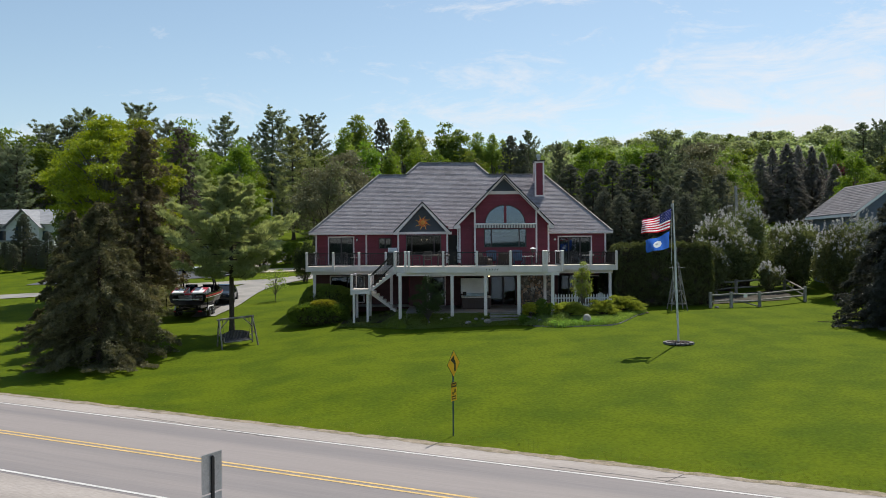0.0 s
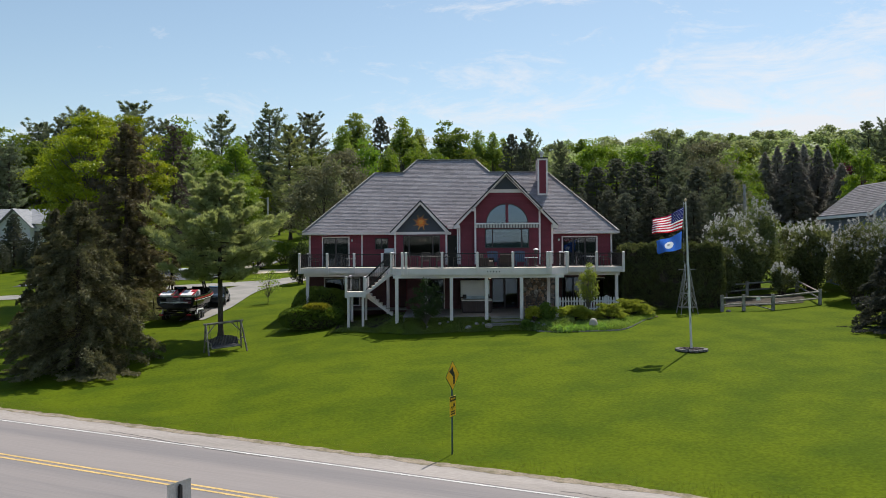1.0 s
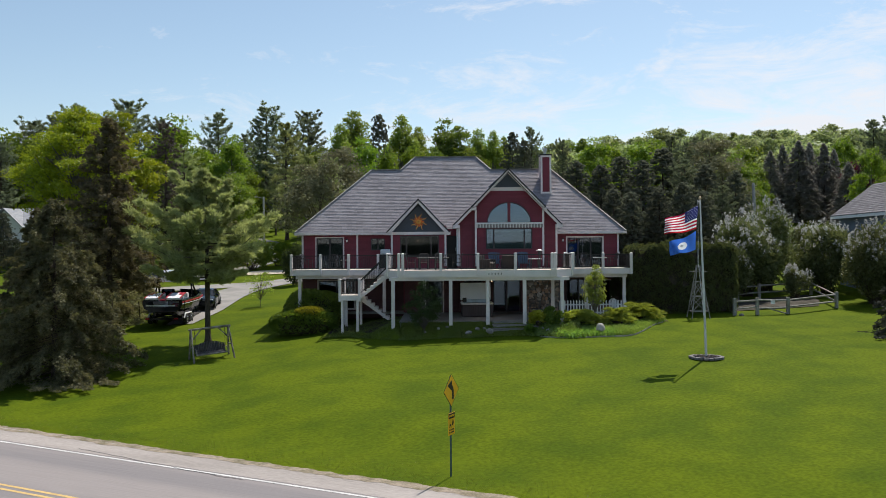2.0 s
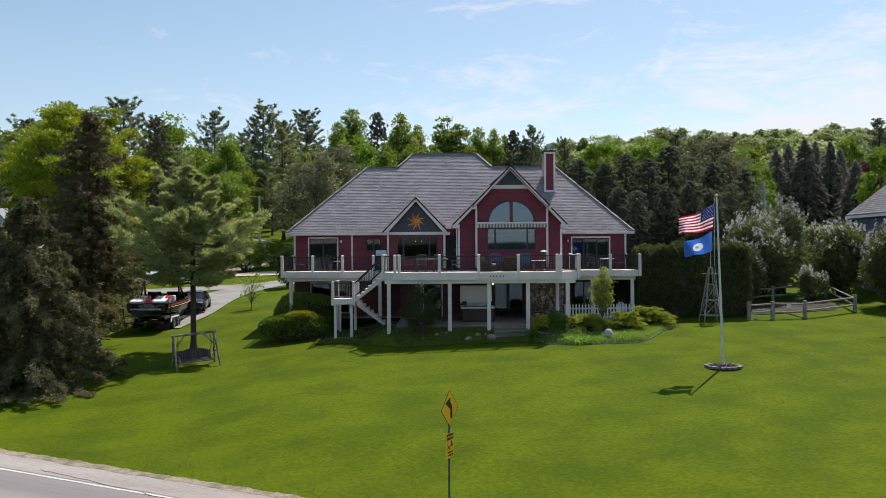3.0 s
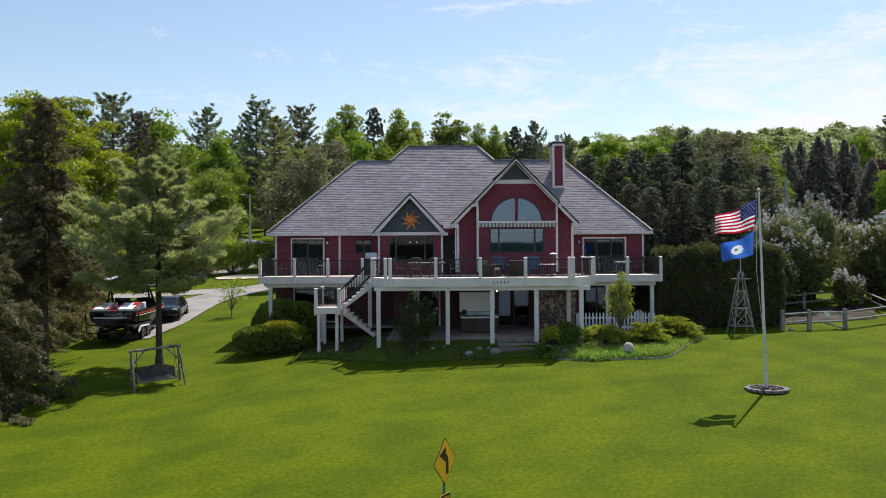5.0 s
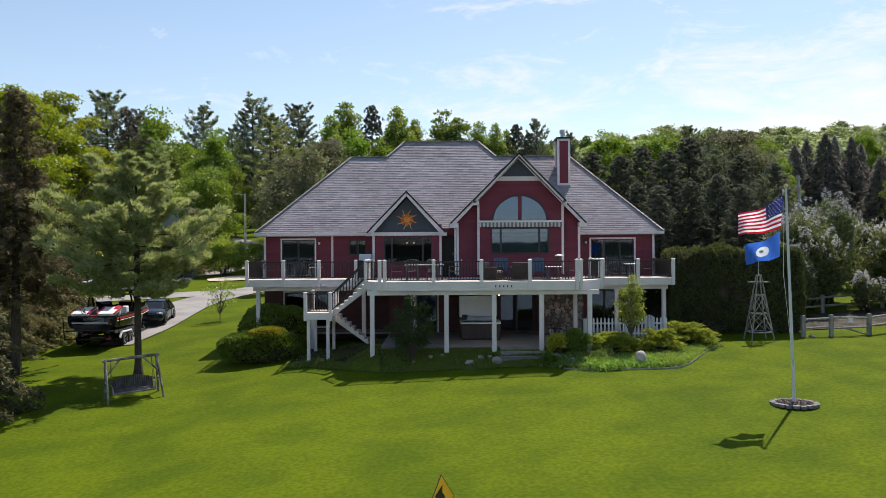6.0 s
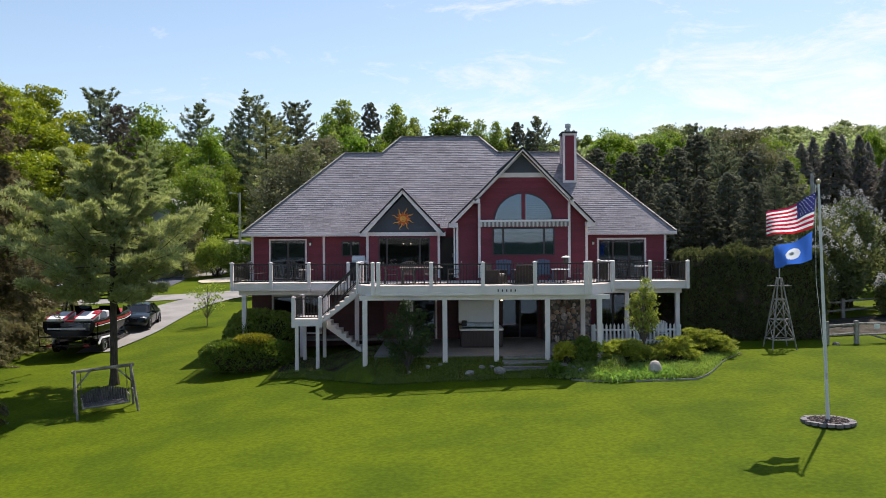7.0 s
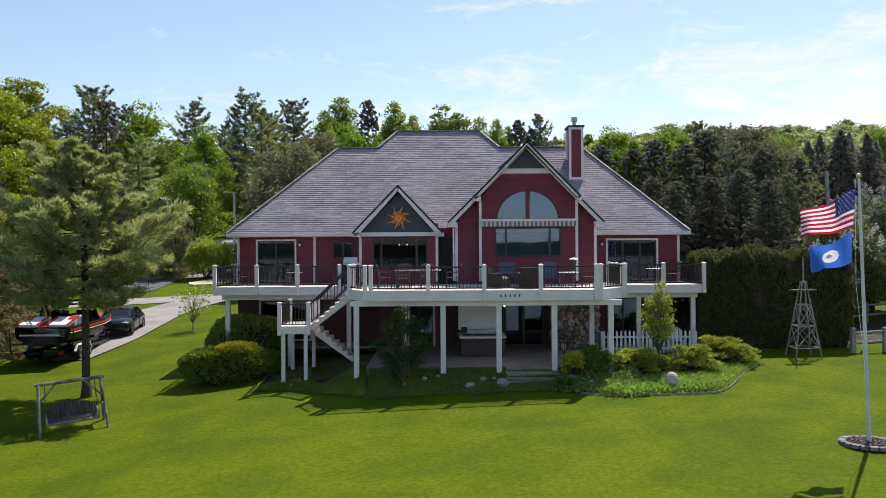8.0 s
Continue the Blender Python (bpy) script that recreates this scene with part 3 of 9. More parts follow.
for x in (-3.0, 1.15, 7.5):
    part("partition", Geo().box(x - 0.05, x + 0.05, YW + 0.3, 66.9, 3.56, 5.79), M_ROOM, house)
    part("partition", Geo().box(x - 0.05, x + 0.05, YW + 0.3, 65.9, 0.73, 3.29), M_ROOM, house)


def bar_frame(x0, x1, z0, z1, y, w, d, head=None):
    """A rectangular frame round an opening, in one piece."""
    h = head or w
    outer = [(x0 - w, z0 - w), (x1 + w, z0 - w), (x1 + w, z1 + h), (x0 - w, z1 + h)]
    inner = [(x0, z0), (x1, z0), (x1, z1), (x0, z1)]
    vs = [(x, yy, z) for yy in (y - d, y + 0.05) for loop in (outer, inner) for x, z in loop]
    fs = []
    for i in range(4):
        j = (i + 1) % 4
        fs += [(i, j, 4 + j, 4 + i), (8 + j, 8 + i, 12 + i, 12 + j), (i, 8 + i, 8 + j, j), (4 + j, 12 + j, 12 + i, 4 + i)]
    return Geo().add(vs, fs)


def window(x0, x1, z0, z1, y, lights, casing=0.0, name="window", label="", coated=None):
    """A glazed opening: dark sash, panes set back, optional pale casing round it. lights: shares of the width."""
    g = bar_frame(x0 + 0.055, x1 - 0.055, z0 + 0.055, z1 - 0.055, y + 0.02, 0.055, 0.05)
    xs, acc = [], 0.0
    for share in lights[:-1]:
        acc += share
        xs.append(x0 + (x1 - x0) * acc)
    w = part(name, g, M_DARKFRAME, house, label)
    for x in xs:
        part("mullion", Geo().box(x - 0.045, x + 0.045, y - 0.02, y + 0.06, z0 + 0.05, z1 - 0.05), M_DARKFRAME, w)
    edges = [x0 + 0.05] + xs + [x1 - 0.05]
    for a, b in zip(edges, edges[1:]):
        ob = part("pane", Geo().box(a + 0.02, b - 0.02, y + 0.045, y + 0.055, z0 + 0.05, z1 - 0.05), coated or M_GLASS, w)
        ob.visible_shadow = False
    if casing:
        part("casing", bar_frame(x0, x1, z0, z1, y - 0.02, casing, 0.035), M_TRIM, w, "pale painted casing")
    return w


window(*SLIDER_L, YW, (0.5, 0.5), 0.075, "sliding_door", "dark glazed sliding door with pale casing")
window(*WIN_S, YW, (0.5, 0.5))
window(*WIN_G1, YG, (0.16, 0.64, 0.20), coated=glass_mat("gable_window_glass", (0.55, 0.58, 0.60), 0.0, (0.42, 0.47, 0.58)))
window(*WIN_B, YB, (0.17, 0.66, 0.17), coated=M_GLASSBLUE)
window(*SLIDER_R, YW, (0.31, 0.36, 0.33), 0.09, "sliding_door", "three-panel dark sliding door with pale casing")
window(-8.3, -5.9, 0.9, 2.75, YW + 0.1, (0.5, 0.5), 0.09)
window(-1.0, 0.1, SLAB, 2.75, 60.2, (1,), 0.09, "patio_door", "dark glazed patio door")
window(3.4, 5.2, SLAB, 2.8, 60.0, (0.5, 0.5), 0.0, "sliding_door", "dark glazed sliding door on the patio")
window(1.5, 2.7, 1.6, 2.8, 60.0, (0.5, 0.5))
window(8.5, 10.1, SLAB, 2.8, YW + 0.1, (0.5, 0.5), 0.0, "sliding_door", "dark glazed sliding door behind the picket fence")
window(10.6, 11.5, 1.1, 2.7, YW + 0.1, (1,), 0.07)

# arched window: two quarter panes either side of a red post
ring, brow = Geo(), Geo()
for (xa, za), (xb, zb) in zip(arch, arch[1:]):
    k = 0.955
    ia, ib = (ARCH_X + (xa - ARCH_X) * k, ARCH_Z + (za - ARCH_Z) * k), (ARCH_X + (xb - ARCH_X) * k, ARCH_Z + (zb - ARCH_Z) * k)
    oa, ob2 = (ARCH_X + (xa - ARCH_X) * 1.0, ARCH_Z + (za - ARCH_Z) * 1.0), (ARCH_X + (xb - ARCH_X) * 1.0, ARCH_Z + (zb - ARCH_Z) * 1.0)
    ring.slab([(oa[0], YB - 0.035, oa[1]), (ob2[0], YB - 0.035, ob2[1]), (ib[0], YB - 0.035, ib[1]), (ia[0], YB - 0.035, ia[1])], (0, 0.09, 0))
    brow.slab([(ARCH_X + (xa - ARCH_X) * 1.06, YB - 0.040, ARCH_Z + (za - ARCH_Z) * 1.06), (ARCH_X + (xb - ARCH_X) * 1.06, YB - 0.040, ARCH_Z + (zb - ARCH_Z) * 1.06), (xb, YB - 0.040, zb), (xa, YB - 0.040, za)], (0, 0.06, 0))
ring.box(ARCH_X - ARCH_R, ARCH_X + ARCH_R, YB - 0.035, YB + 0.055, ARCH_Z - 0.01, ARCH_Z + 0.05)
arch_window = part("arched_window", ring, M_DARKFRAME, house, "half-round window split by a red post")
part("brow", brow, M_SIDING, arch_window, "red curved head trim")
part("post", Geo().box(ARCH_X - 0.09, ARCH_X + 0.09, YB - 0.045, YB + 0.06, ARCH_Z + 0.05, ARCH_Z + 0.94 * ARCH_R - 0.02), M_SIDING, arch_window, "red post")
for sgn in (-1, 1):
    q = [(ARCH_X + sgn * 0.09, YB + 0.03, ARCH_Z + 0.04)] + [(ARCH_X + sgn * max(0.09, 0.96 * ARCH_R * math.cos(a)), YB + 0.03, ARCH_Z + 0.9 * ARCH_R * math.sin(a)) for a in np.linspace(0.02, math.pi / 2, 12)]
    part("pane", Geo().slab(q, (0, 0.008, 0)), M_GLASSBLUE, arch_window).visible_shadow = False

# entry door between the gables
part("entry_wall", Geo().box(0.36, 1.12, 60.3, 60.42, 3.3, 6.2), M_SIDING, house)
entry = part("entry_door", Geo().box(0.40, 1.06, 60.22, 60.28, FLOOR, 5.75), M_BLACK, house, "dark entry door in a shaded recess")
part("handle", Geo().rod((0.96, 60.16, 4.75), (0.96, 60.16, 4.95), 0.015).rod((0.96, 60.22, 4.85), (0.96, 60.16, 4.85), 0.012), M_STEEL, entry, "steel handle")
part("downspout", Geo().rod((1.05, 58.72, 3.8), (1.05, 58.72, 6.15), 0.04), M_WHITE, house, "white downspout")

# corner boards and bands of pale trim
trim = Geo()
for x, y, z0, z1 in ((-9.42, YW, 3.3, EAVE), (-5.72, YW, 3.6, EAVE), (-3.2, YG, 3.77, 5.84), (0.24, YG, 3.77, 5.84), (1.12, YG, 3.77, 6.3), (2.18, YB, 3.77, 7.35),
                     (6.48, YB, 3.77, 7.35), (7.36, YG, 3.77, 6.4), (11.93, YW, 3.3, EAVE)):
    part("corner_board", Geo().box(x, x + 0.12, y - 0.045, y + 0.05, z0, z1), M_TRIM, house)
part("frieze_board", Geo().box(2.18, 6.60, YB - 0.06, YB + 0.02, 6.36, 6.44), M_TRIM, house)
part("gable_band", Geo().box(2.98, 5.62, YB - 0.07, YB + 0.02, 8.56, 8.78), M_TRIM, house)
part("gable_panel", Geo().slab([(2.98, YB - 0.02, 8.76), (5.62, YB - 0.02, 8.76), (4.29, YB - 0.02, 9.9)], (0, 0.1, 0)), M_SLATE, house, "slate-blue gable panel")
part("gable_panel", Geo().slab([(-3.2, YG - 0.025, 5.9), (0.36, YG - 0.025, 5.9), (-1.42, YG - 0.025, 7.72)], (0, 0.1, 0)), M_SLATE, house, "slate-blue gable panel")
part("gable_band", Geo().box(-3.22, 0.38, YG - 0.10, YG - 0.03, 5.80, 5.98), M_TRIM, house)


# ---- roof ----
def shingle_face(poly, expo=0.15, m=None):
    """Lapped courses over a flat roof face: poly in space, first edge along the eave."""
    pts = [Vector(p) for p in poly]
    u = (pts[1] - pts[0]).normalized()
    nrm = u.cross(pts[2] - pts[0]).normalized()
    if nrm.z < 0:
        nrm = -nrm
    w = nrm.cross(u)
    if w.z < 0:
        w = -w
    flat = [((p - pts[0]).dot(u), (p - pts[0]).dot(w)) for p in pts]
    g, rng = Geo(), random.Random(5)
    z, top = min(f[1] for f in flat), max(f[1] for f in flat)
    while z < top - 0.01:
        z1 = min(z + expo, top)
        for a, b in cuts(flat, (z + z1) / 2):
            a0, b0 = a, b
            x = a0
            while x < b0 - 0.02:
                x1 = min(b0, x + rng.uniform(0.22, 0.5))
                lift = 0.020 + rng.uniform(0, 0.008)
                q = [pts[0] + u * x + w * (z - 0.01) + nrm * lift, pts[0] + u * x1 + w * (z - 0.01) + nrm * lift,
                     pts[0] + u * x1 + w * (z1 + 0.02) + nrm * 0.006, pts[0] + u * x + w * (z1 + 0.02) + nrm * 0.006,
                     pts[0] + u * x + w * (z - 0.01) - nrm * 0.01, pts[0] + u * x1 + w * (z - 0.01) - nrm * 0.01]
                g.add(q, [(0, 1, 2, 3), (4, 5, 1, 0)])
                x = x1
        z += expo
    base = Geo().slab(poly, tuple(-nrm * 0.14))
    return g, base


def roof_face(poly, expo=0.15):
    g, base = shingle_face(poly, expo)
    r = part("roof", base, M_DRIP, house)
    part("shingles", g, M_ROOF, r, "weathered grey shingles in level courses", kind="stuff")


EL, ER, EF, EB = -9.80, 12.44, 61.3, 71.9
ZR, YR, ZT, YT = 10.61, 65.75, 11.65, 66.75
RL, RR, JL, JR, TL, TR = -5.0, 7.95, -2.90, 3.62, -1.86, 2.58
roof_face([(EL, EF, EAVE), (ER, EF, EAVE), (RR, YR, ZR), (JR, YR, ZR), (TR, YT, ZT), (TL, YT, ZT), (JL, YR, ZR), (RL, YR, ZR)])
roof_face([(EL, EB, EAVE), (EL, EF, EAVE), (RL, YR, ZR), (RL, EB - 4.5, ZR)])
roof_face([(ER, EF, EAVE), (ER, EB, EAVE), (RR, EB - 4.5, ZR), (RR, YR, ZR)])
roof_face([(ER, EB, EAVE), (EL, EB, EAVE), (RL, EB - 4.5, ZR), (RR, EB - 4.5, ZR)], 0.4)
part("roof", Geo().add([(RL, YR, ZR), (RR, YR, ZR), (RR, EB - 4.5, ZR), (RL, EB - 4.5, ZR), (RL, YR, ZR - .2), (RR, YR, ZR - .2), (RR, EB - 4.5, ZR - .2), (RL, EB - 4.5, ZR - .2)],
                       [(0, 1, 2, 3), (4, 7, 6, 5), (0, 4, 5, 1), (1, 5, 6, 2), (2, 6, 7, 3), (3, 7, 4, 0)]), M_ROOF, house)
part("roof", Geo().add([(JL, YR, ZR), (JR, YR, ZR), (TR, YT, ZT), (TL, YT, ZT), (JL, 68.6, ZR), (JR, 68.6, ZR)],
                       [(0, 3, 4), (1, 5, 2), (3, 2, 5, 4)]), M_ROOF, house)
# ridge and hip caps
caps = [((EL, EF, EAVE), (RL, YR, ZR)), ((ER, EF, EAVE), (RR, YR, ZR)), ((RL, YR, ZR), (JL, YR, ZR)), ((JR, YR, ZR), (RR, YR, ZR)),
        ((JL, YR, ZR), (TL, YT, ZT)), ((JR, YR, ZR), (TR, YT, ZT)), ((TL, YT, ZT), (TR, YT, ZT))]
for p, q in caps:
    g, p, q = Geo(), Vector(p), Vector(q)
    n = max(2, int((q - p).length / 0.3))
    for i in range(n):
        a, b = p.lerp(q, i / n), p.lerp(q, (i + 1.15) / n)
        g.beam(a + Vector((0, -0.01, 0.05)), b + Vector((0, -0.01, 0.03)), 0.17, 0.035)
    part("ridge_cap", g, M_RIDGE, house, kind="stuff")
# eaves: fascia and soffit
for xa, xb in ((EL, -3.35), (7.75, ER)):
    part("fascia", Geo().box(xa, xb, EF - 0.03, EF, EAVE - 0.14, EAVE + 0.0), M_TRIM, house)
    part("soffit", Geo().box(xa, xb, EF, YW - 0.03, EAVE - 0.17, EAVE - 0.145), M_TRIM, house)
for xa in (EL - 0.03, ER):
    part("fascia", Geo().box(xa, xa + 0.03, EF - 0.03, EB, EAVE - 0.17, EAVE + 0.02), M_TRIM, house)


def gable_roof(xa, za, xl, xr, zl, yf, yb, rake_w, name="gable_roof"):
    """A cross gable: apex at xa, za, eaves at xl and xr, front at yf, running back to yb; pale rake boards with a dark drip edge."""
    for xe, order in ((xl, 1), (xr, -1)):
        poly = [(xe, yb, zl), (xe, yf, zl), (xa, yf, za), (xa, yb, za)]
        if order < 0:
            poly = [(xe, yf, zl), (xe, yb, zl), (xa, yb, za), (xa, yf, za)]
        roof_face(poly)
        d = Vector((xa - xe, 0, za - zl)).normalized()
        nrm = Vector((-d.z, 0, d.x)) * (1 if d.x > 0 else -1)
        lo, hi = Vector((xe, yf, zl)), Vector((xa, yf, za))
        dn = -nrm * rake_w
        part("rake_board", Geo().slab([lo - nrm * 0.05, hi - nrm * 0.05, hi + Vector((0, 0, dn.z * 1.45)), lo + dn], (0, -0.05, 0)), M_TRIM, house)
        part("drip_edge", Geo().slab([lo + nrm * 0.02, hi + nrm * 0.02, hi - nrm * 0.055, lo - nrm * 0.055], (0, -0.075, 0)), M_DRIP, house)


gable_roof(-1.42, 8.06, -3.46, 0.58, 5.95, 58.33, 63.5, 0.26)
gable_roof(4.28, 9.88, 0.80, 7.74, 6.40, 58.33, 65.2, 0.21)
gable_roof(4.29, 9.93, 1.93, 6.66, 7.50, 57.95, 60.0, 0.16)
# cornice returns
part("cornice_return", Geo().box(1.93, 2.26, 57.9, 58.5, 7.32, 7.52), M_TRIM, house)
part("cornice_return", Geo().box(6.50, 6.70, 57.9, 58.5, 7.32, 7.52), M_TRIM, house)
part("cornice_return", Geo().box(0.78, 1.22, 58.28, 58.8, 6.18, 6.40), M_TRIM, house)
part("cornice_return", Geo().box(7.34, 7.76, 58.28, 58.8, 6.20, 6.42), M_TRIM, house)
part("cornice_return", Geo().box(-3.48, -3.1, 58.28, 58.8, 5.78, 5.97), M_TRIM, house)
part("cornice_return", Geo().box(0.30, 0.62, 58.28, 58.8, 5.78, 5.97), M_TRIM, house)

# chimney
CX0, CX1, CY0, CY1, CT = 7.04, 7.78, 63.9, 65.1, 11.42
chimney = part("chimney", Geo().box(CX0 + 0.1, CX1 - 0.1, CY0 + 0.03, CY1 - 0.03, 8.0, CT), M_SIDING, house, "red clad chimney with pale corner boards")
for x in (CX0, CX1 - 0.12):
    for y in (CY0, CY1 - 0.1):
        part("corner_board", Geo().box(x, x + 0.12, y, y + 0.1, 8.5, CT), M_TRIM, chimney)
part("base_band", Geo().box(CX0 + 0.12, CX1 - 0.12, CY0 + 0.005, CY0 + 0.1, 8.70, 8.86), M_TRIM, chimney)
part("head_band", Geo().box(CX0 + 0.12, CX1 - 0.12, CY0 + 0.005, CY0 + 0.1, CT - 0.12, CT), M_TRIM, chimney)
part("cap", Geo().box(CX0 - 0.05, CX1 + 0.05, CY0 - 0.05, CY1 + 0.05, CT, CT + 0.09), M_DRIP, chimney)
FX, FY = (CX0 + CX1) / 2, (CY0 + CY1) / 2
part("flue", Geo().lathe([(0.10, 0), (0.10, 0.26), (0.15, 0.27), (0.15, 0.34), (0.165, 0.35), (0.165, 0.41), (0.15, 0.42), (0.15, 0.50)], (FX, FY, CT + 0.09), 14), M_STEEL, chimney, "steel flue")

# retractable awning with striped valance, rolled in under the arch
awning = thing("awning", "rolled striped awning with a scalloped valance above the window", "awning", (4.35, YB - 0.2, 6.2))
part("roller_case", Geo().box(2.24, 6.52, YB - 0.26, YB - 0.07, 6.44, 6.53), M_WHITE, awning, bevel=0.015)
stripes, stripes2 = Geo(), Geo()
n = 44
for i in range(n):
    xa, xb = 2.28 + i * 4.2 / n, 2.28 + (i + 1) * 4.2 / n
    yv = YB - 0.24 + 0.015 * math.sin(i * 2.2)
    g = stripes if i % 2 else stripes2
    g.slab([(xa, yv, 6.43), (xb, yv, 6.43), (xb, yv, 6.21), ((xa + xb) / 2, yv, 6.185), (xa, yv, 6.21)], (0, 0.006, 0))
part("valance_stripes", stripes, mat("awning_grey", (0.20, 0.19, 0.185), 0.8, 0.1), awning, "grey stripes")
part("valance_stripes", stripes2, mat("awning_cream", (0.60, 0.58, 0.54), 0.8, 0.1), awning, "cream stripes")

# sun ornament on the small gable
sun_art = thing("sun_ornament", "orange metal sun ornament hung on the slate gable", "wall ornament", (-1.42, YG - 0.06, 6.5))
M_SUNORANGE = mat("orange_enamel", (0.66, 0.13, 0.02), 0.45, 0.2, 6, 30, 0.1)
M_SUNGOLD = mat("gold_enamel", (0.75, 0.36, 0.07), 0.4, 0.2, 6, 30, 0.1)
M_SUNRED = mat("rust_enamel", (0.34, 0.08, 0.02), 0.5, 0.2, 6, 30, 0.1)
SX, SZ, SY = -1.41, 6.62, YG - 0.06
part("disc", Geo().rod((SX, SY + 0.02, SZ), (SX, SY - 0.03, SZ), 0.22, 0.20, 24), M_SUNORANGE, sun_art)
face = part("face", Geo().lathe([(0.16, 0), (0.15, 0.03), (0.10, 0.06), (0.02, 0.075)], (0, 0, 0), 18), M_SUNGOLD, sun_art)
face.matrix_parent_inverse = Matrix.Identity(4)
face.matrix_basis = pose(0.01, -0.03, 0.12, 90)
part("face_relief", Geo().rod((SX - 0.06, SY - 0.09, SZ + 0.03), (SX - 0.02, SY - 0.09, SZ + 0.03), 0.016).rod((SX + 0.02, SY - 0.09, SZ + 0.03), (SX + 0.06, SY - 0.09, SZ + 0.03), 0.016)
     .rod((SX - 0.04, SY - 0.09, SZ - 0.07), (SX + 0.04, SY - 0.09, SZ - 0.07), 0.014).rod((SX, SY - 0.1, SZ + 0.02), (SX, SY - 0.1, SZ - 0.04), 0.014), M_SUNRED, sun_art)
for i in range(16):
    a = 2 * math.pi * i / 16 + 0.1
    long = 0.56 if i % 2 else 0.35
    g = Geo()
    pts = []
    for k in range(6):
        s = k / 5
        r = 0.21 + (long - 0.21) * s
        wob = a + (0.085 if i % 2 else 0.02) * math.sin(s * 6.3) * (1.1 - 0.3 * s)
        w = (0.030 if i % 2 else 0.046) * (1 - s) ** 0.7 + 0.006
        c, nn = Vector((SX + r * math.cos(wob), SY, SZ + r * math.sin(wob))), Vector((-math.sin(wob), 0, math.cos(wob)))
        pts.append((c - nn * w, c + nn * w))
    for (a0, b0), (a1, b1) in zip(pts, pts[1:]):
        g.slab([a0, b0, b1, a1], (0, -0.02, 0))
    part("ray", g, M_SUNGOLD if i % 2 else M_SUNORANGE, sun_art)

# wall lanterns
for x, z in ((-6.36, 5.48), (8.26, 5.44)):
    lamp = thing("wall_lantern", "small dark wall lantern beside the sliding door", "wall lamp", (x, YW - 0.02, z), "wall lanterns")
    part("back_plate", Geo().box(x - 0.05, x + 0.05, YW - 0.05, YW - 0.02, z - 0.12, z + 0.12), M_BLACK, lamp)
    part("lamp_glass", Geo().rod((x, YW - 0.12, z - 0.09), (x, YW - 0.12, z + 0.05), 0.05, 0.06), M_WHITE, lamp)
    part("lamp_hood", Geo().rod((x, YW - 0.12, z + 0.05), (x, YW - 0.12, z + 0.12), 0.08, 0.02), M_BLACK, lamp)

# lit lamps inside, seen through the glass
M_BULB = glow_mat("warm_bulb", (1.0, 0.72, 0.42), 3.0)
chand = thing("chandelier", "lit chandelier with warm bulbs in the dining room", "chandelier", (-1.3, 62.5, 5.79))
part("rod", Geo().rod((-1.3, 62.5, 5.4), (-1.3, 62.5, 5.79), 0.012).rod((-1.6, 62.5, 5.4), (-1.0, 62.5, 5.4), 0.012), M_BLACK, chand)
for dx in (-0.28, 0.1):
    part("bulb", Geo().lathe([(0.02, 0), (0.04, 0.04), (0.02, 0.08)], (-1.3 + dx, 62.5, 5.42), 10), M_BULB, chand)
pend = thing("pendant_lamp", "small lit pendant lamps deep in the room", "ceiling lamp", (0.35, 64.5, 5.79))
for k in range(5):
    part("bulb", Geo().rod((0.05 + 0.15 * (k % 3), 64.5, 5.42 - 0.3 * (k // 3)), (0.05 + 0.15 * (k % 3), 64.5, 5.47 - 0.3 * (k // 3)), 0.03), M_BULB, pend)
for k in range(3):
    part("cord", Geo().rod((0.05 + 0.15 * k, 64.5, 5.0 if k < 2 else 5.4), (0.05 + 0.15 * k, 64.5, 5.79), 0.006), M_BLACK, pend)
porch_lamp = thing("porch_light", "small lit bulb under the deck beside a post", "ceiling lamp", (2.93, 53.45, 3.3))
part("base", Geo().rod((2.93, 53.45, 3.03), (2.93, 53.45, 3.42), 0.035), M_BLACK, porch_lamp)
part("bulb", Geo().lathe([(0.015, 0), (0.032, 0.02), (0.035, 0.04), (0.02, 0.07)], (2.93, 53.45, 2.96), 10), M_BULB, porch_lamp)
bulb_data = bpy.data.lights.new("porch_bulb", "POINT")
bulb_data.energy, bulb_data.color, bulb_data.shadow_soft_size = 11.0, (1.0, 0.86, 0.72), 0.05
new("porch_bulb", bulb_data).location = (2.93, 53.45, 2.86)


# ---- deck ----
deck = thing("deck", "raised deck with pale fascia, dark balusters and pale posts", "deck", (1.5, 53, 0.75))
YF, YWG = 52.7, 57.8          # fronts of the main deck and of its wings
XL, XR = -3.1, 7.75
plan_main = [(-2.35, YF), (6.45, YF), (XR, 54.3), (XR, YG), (XL, YG), (XL, 53.9)]
part("floor", Geo().slab([(x, y, FLOOR) for x, y in plan_main], (0, 0, -0.04)), M_DECKFLOOR, deck, "sun-bleached reddish deck boards")
part("floor", Geo().slab([(-9.41, YWG, WING), (XL - 0.005, YWG, WING), (XL - 0.005, YW, WING), (-9.41, YW, WING)], (0, 0, -0.04)), M_DECKFLOOR, deck)
part("floor", Geo().slab([(XR + 0.005, YWG, WING), (11.99, YWG, WING), (11.99, YW, WING), (XR + 0.005, YW, WING)], (0, 0, -0.04)), M_DECKFLOOR, deck)


def fascia(a, b, z0, z1, out=0.04):
    g = Geo().beam((a[0], a[1], (z0 + z1) / 2), (b[0], b[1], (z0 + z1) / 2), out, z1 - z0)
    part("fascia", g, M_TRIM, deck)


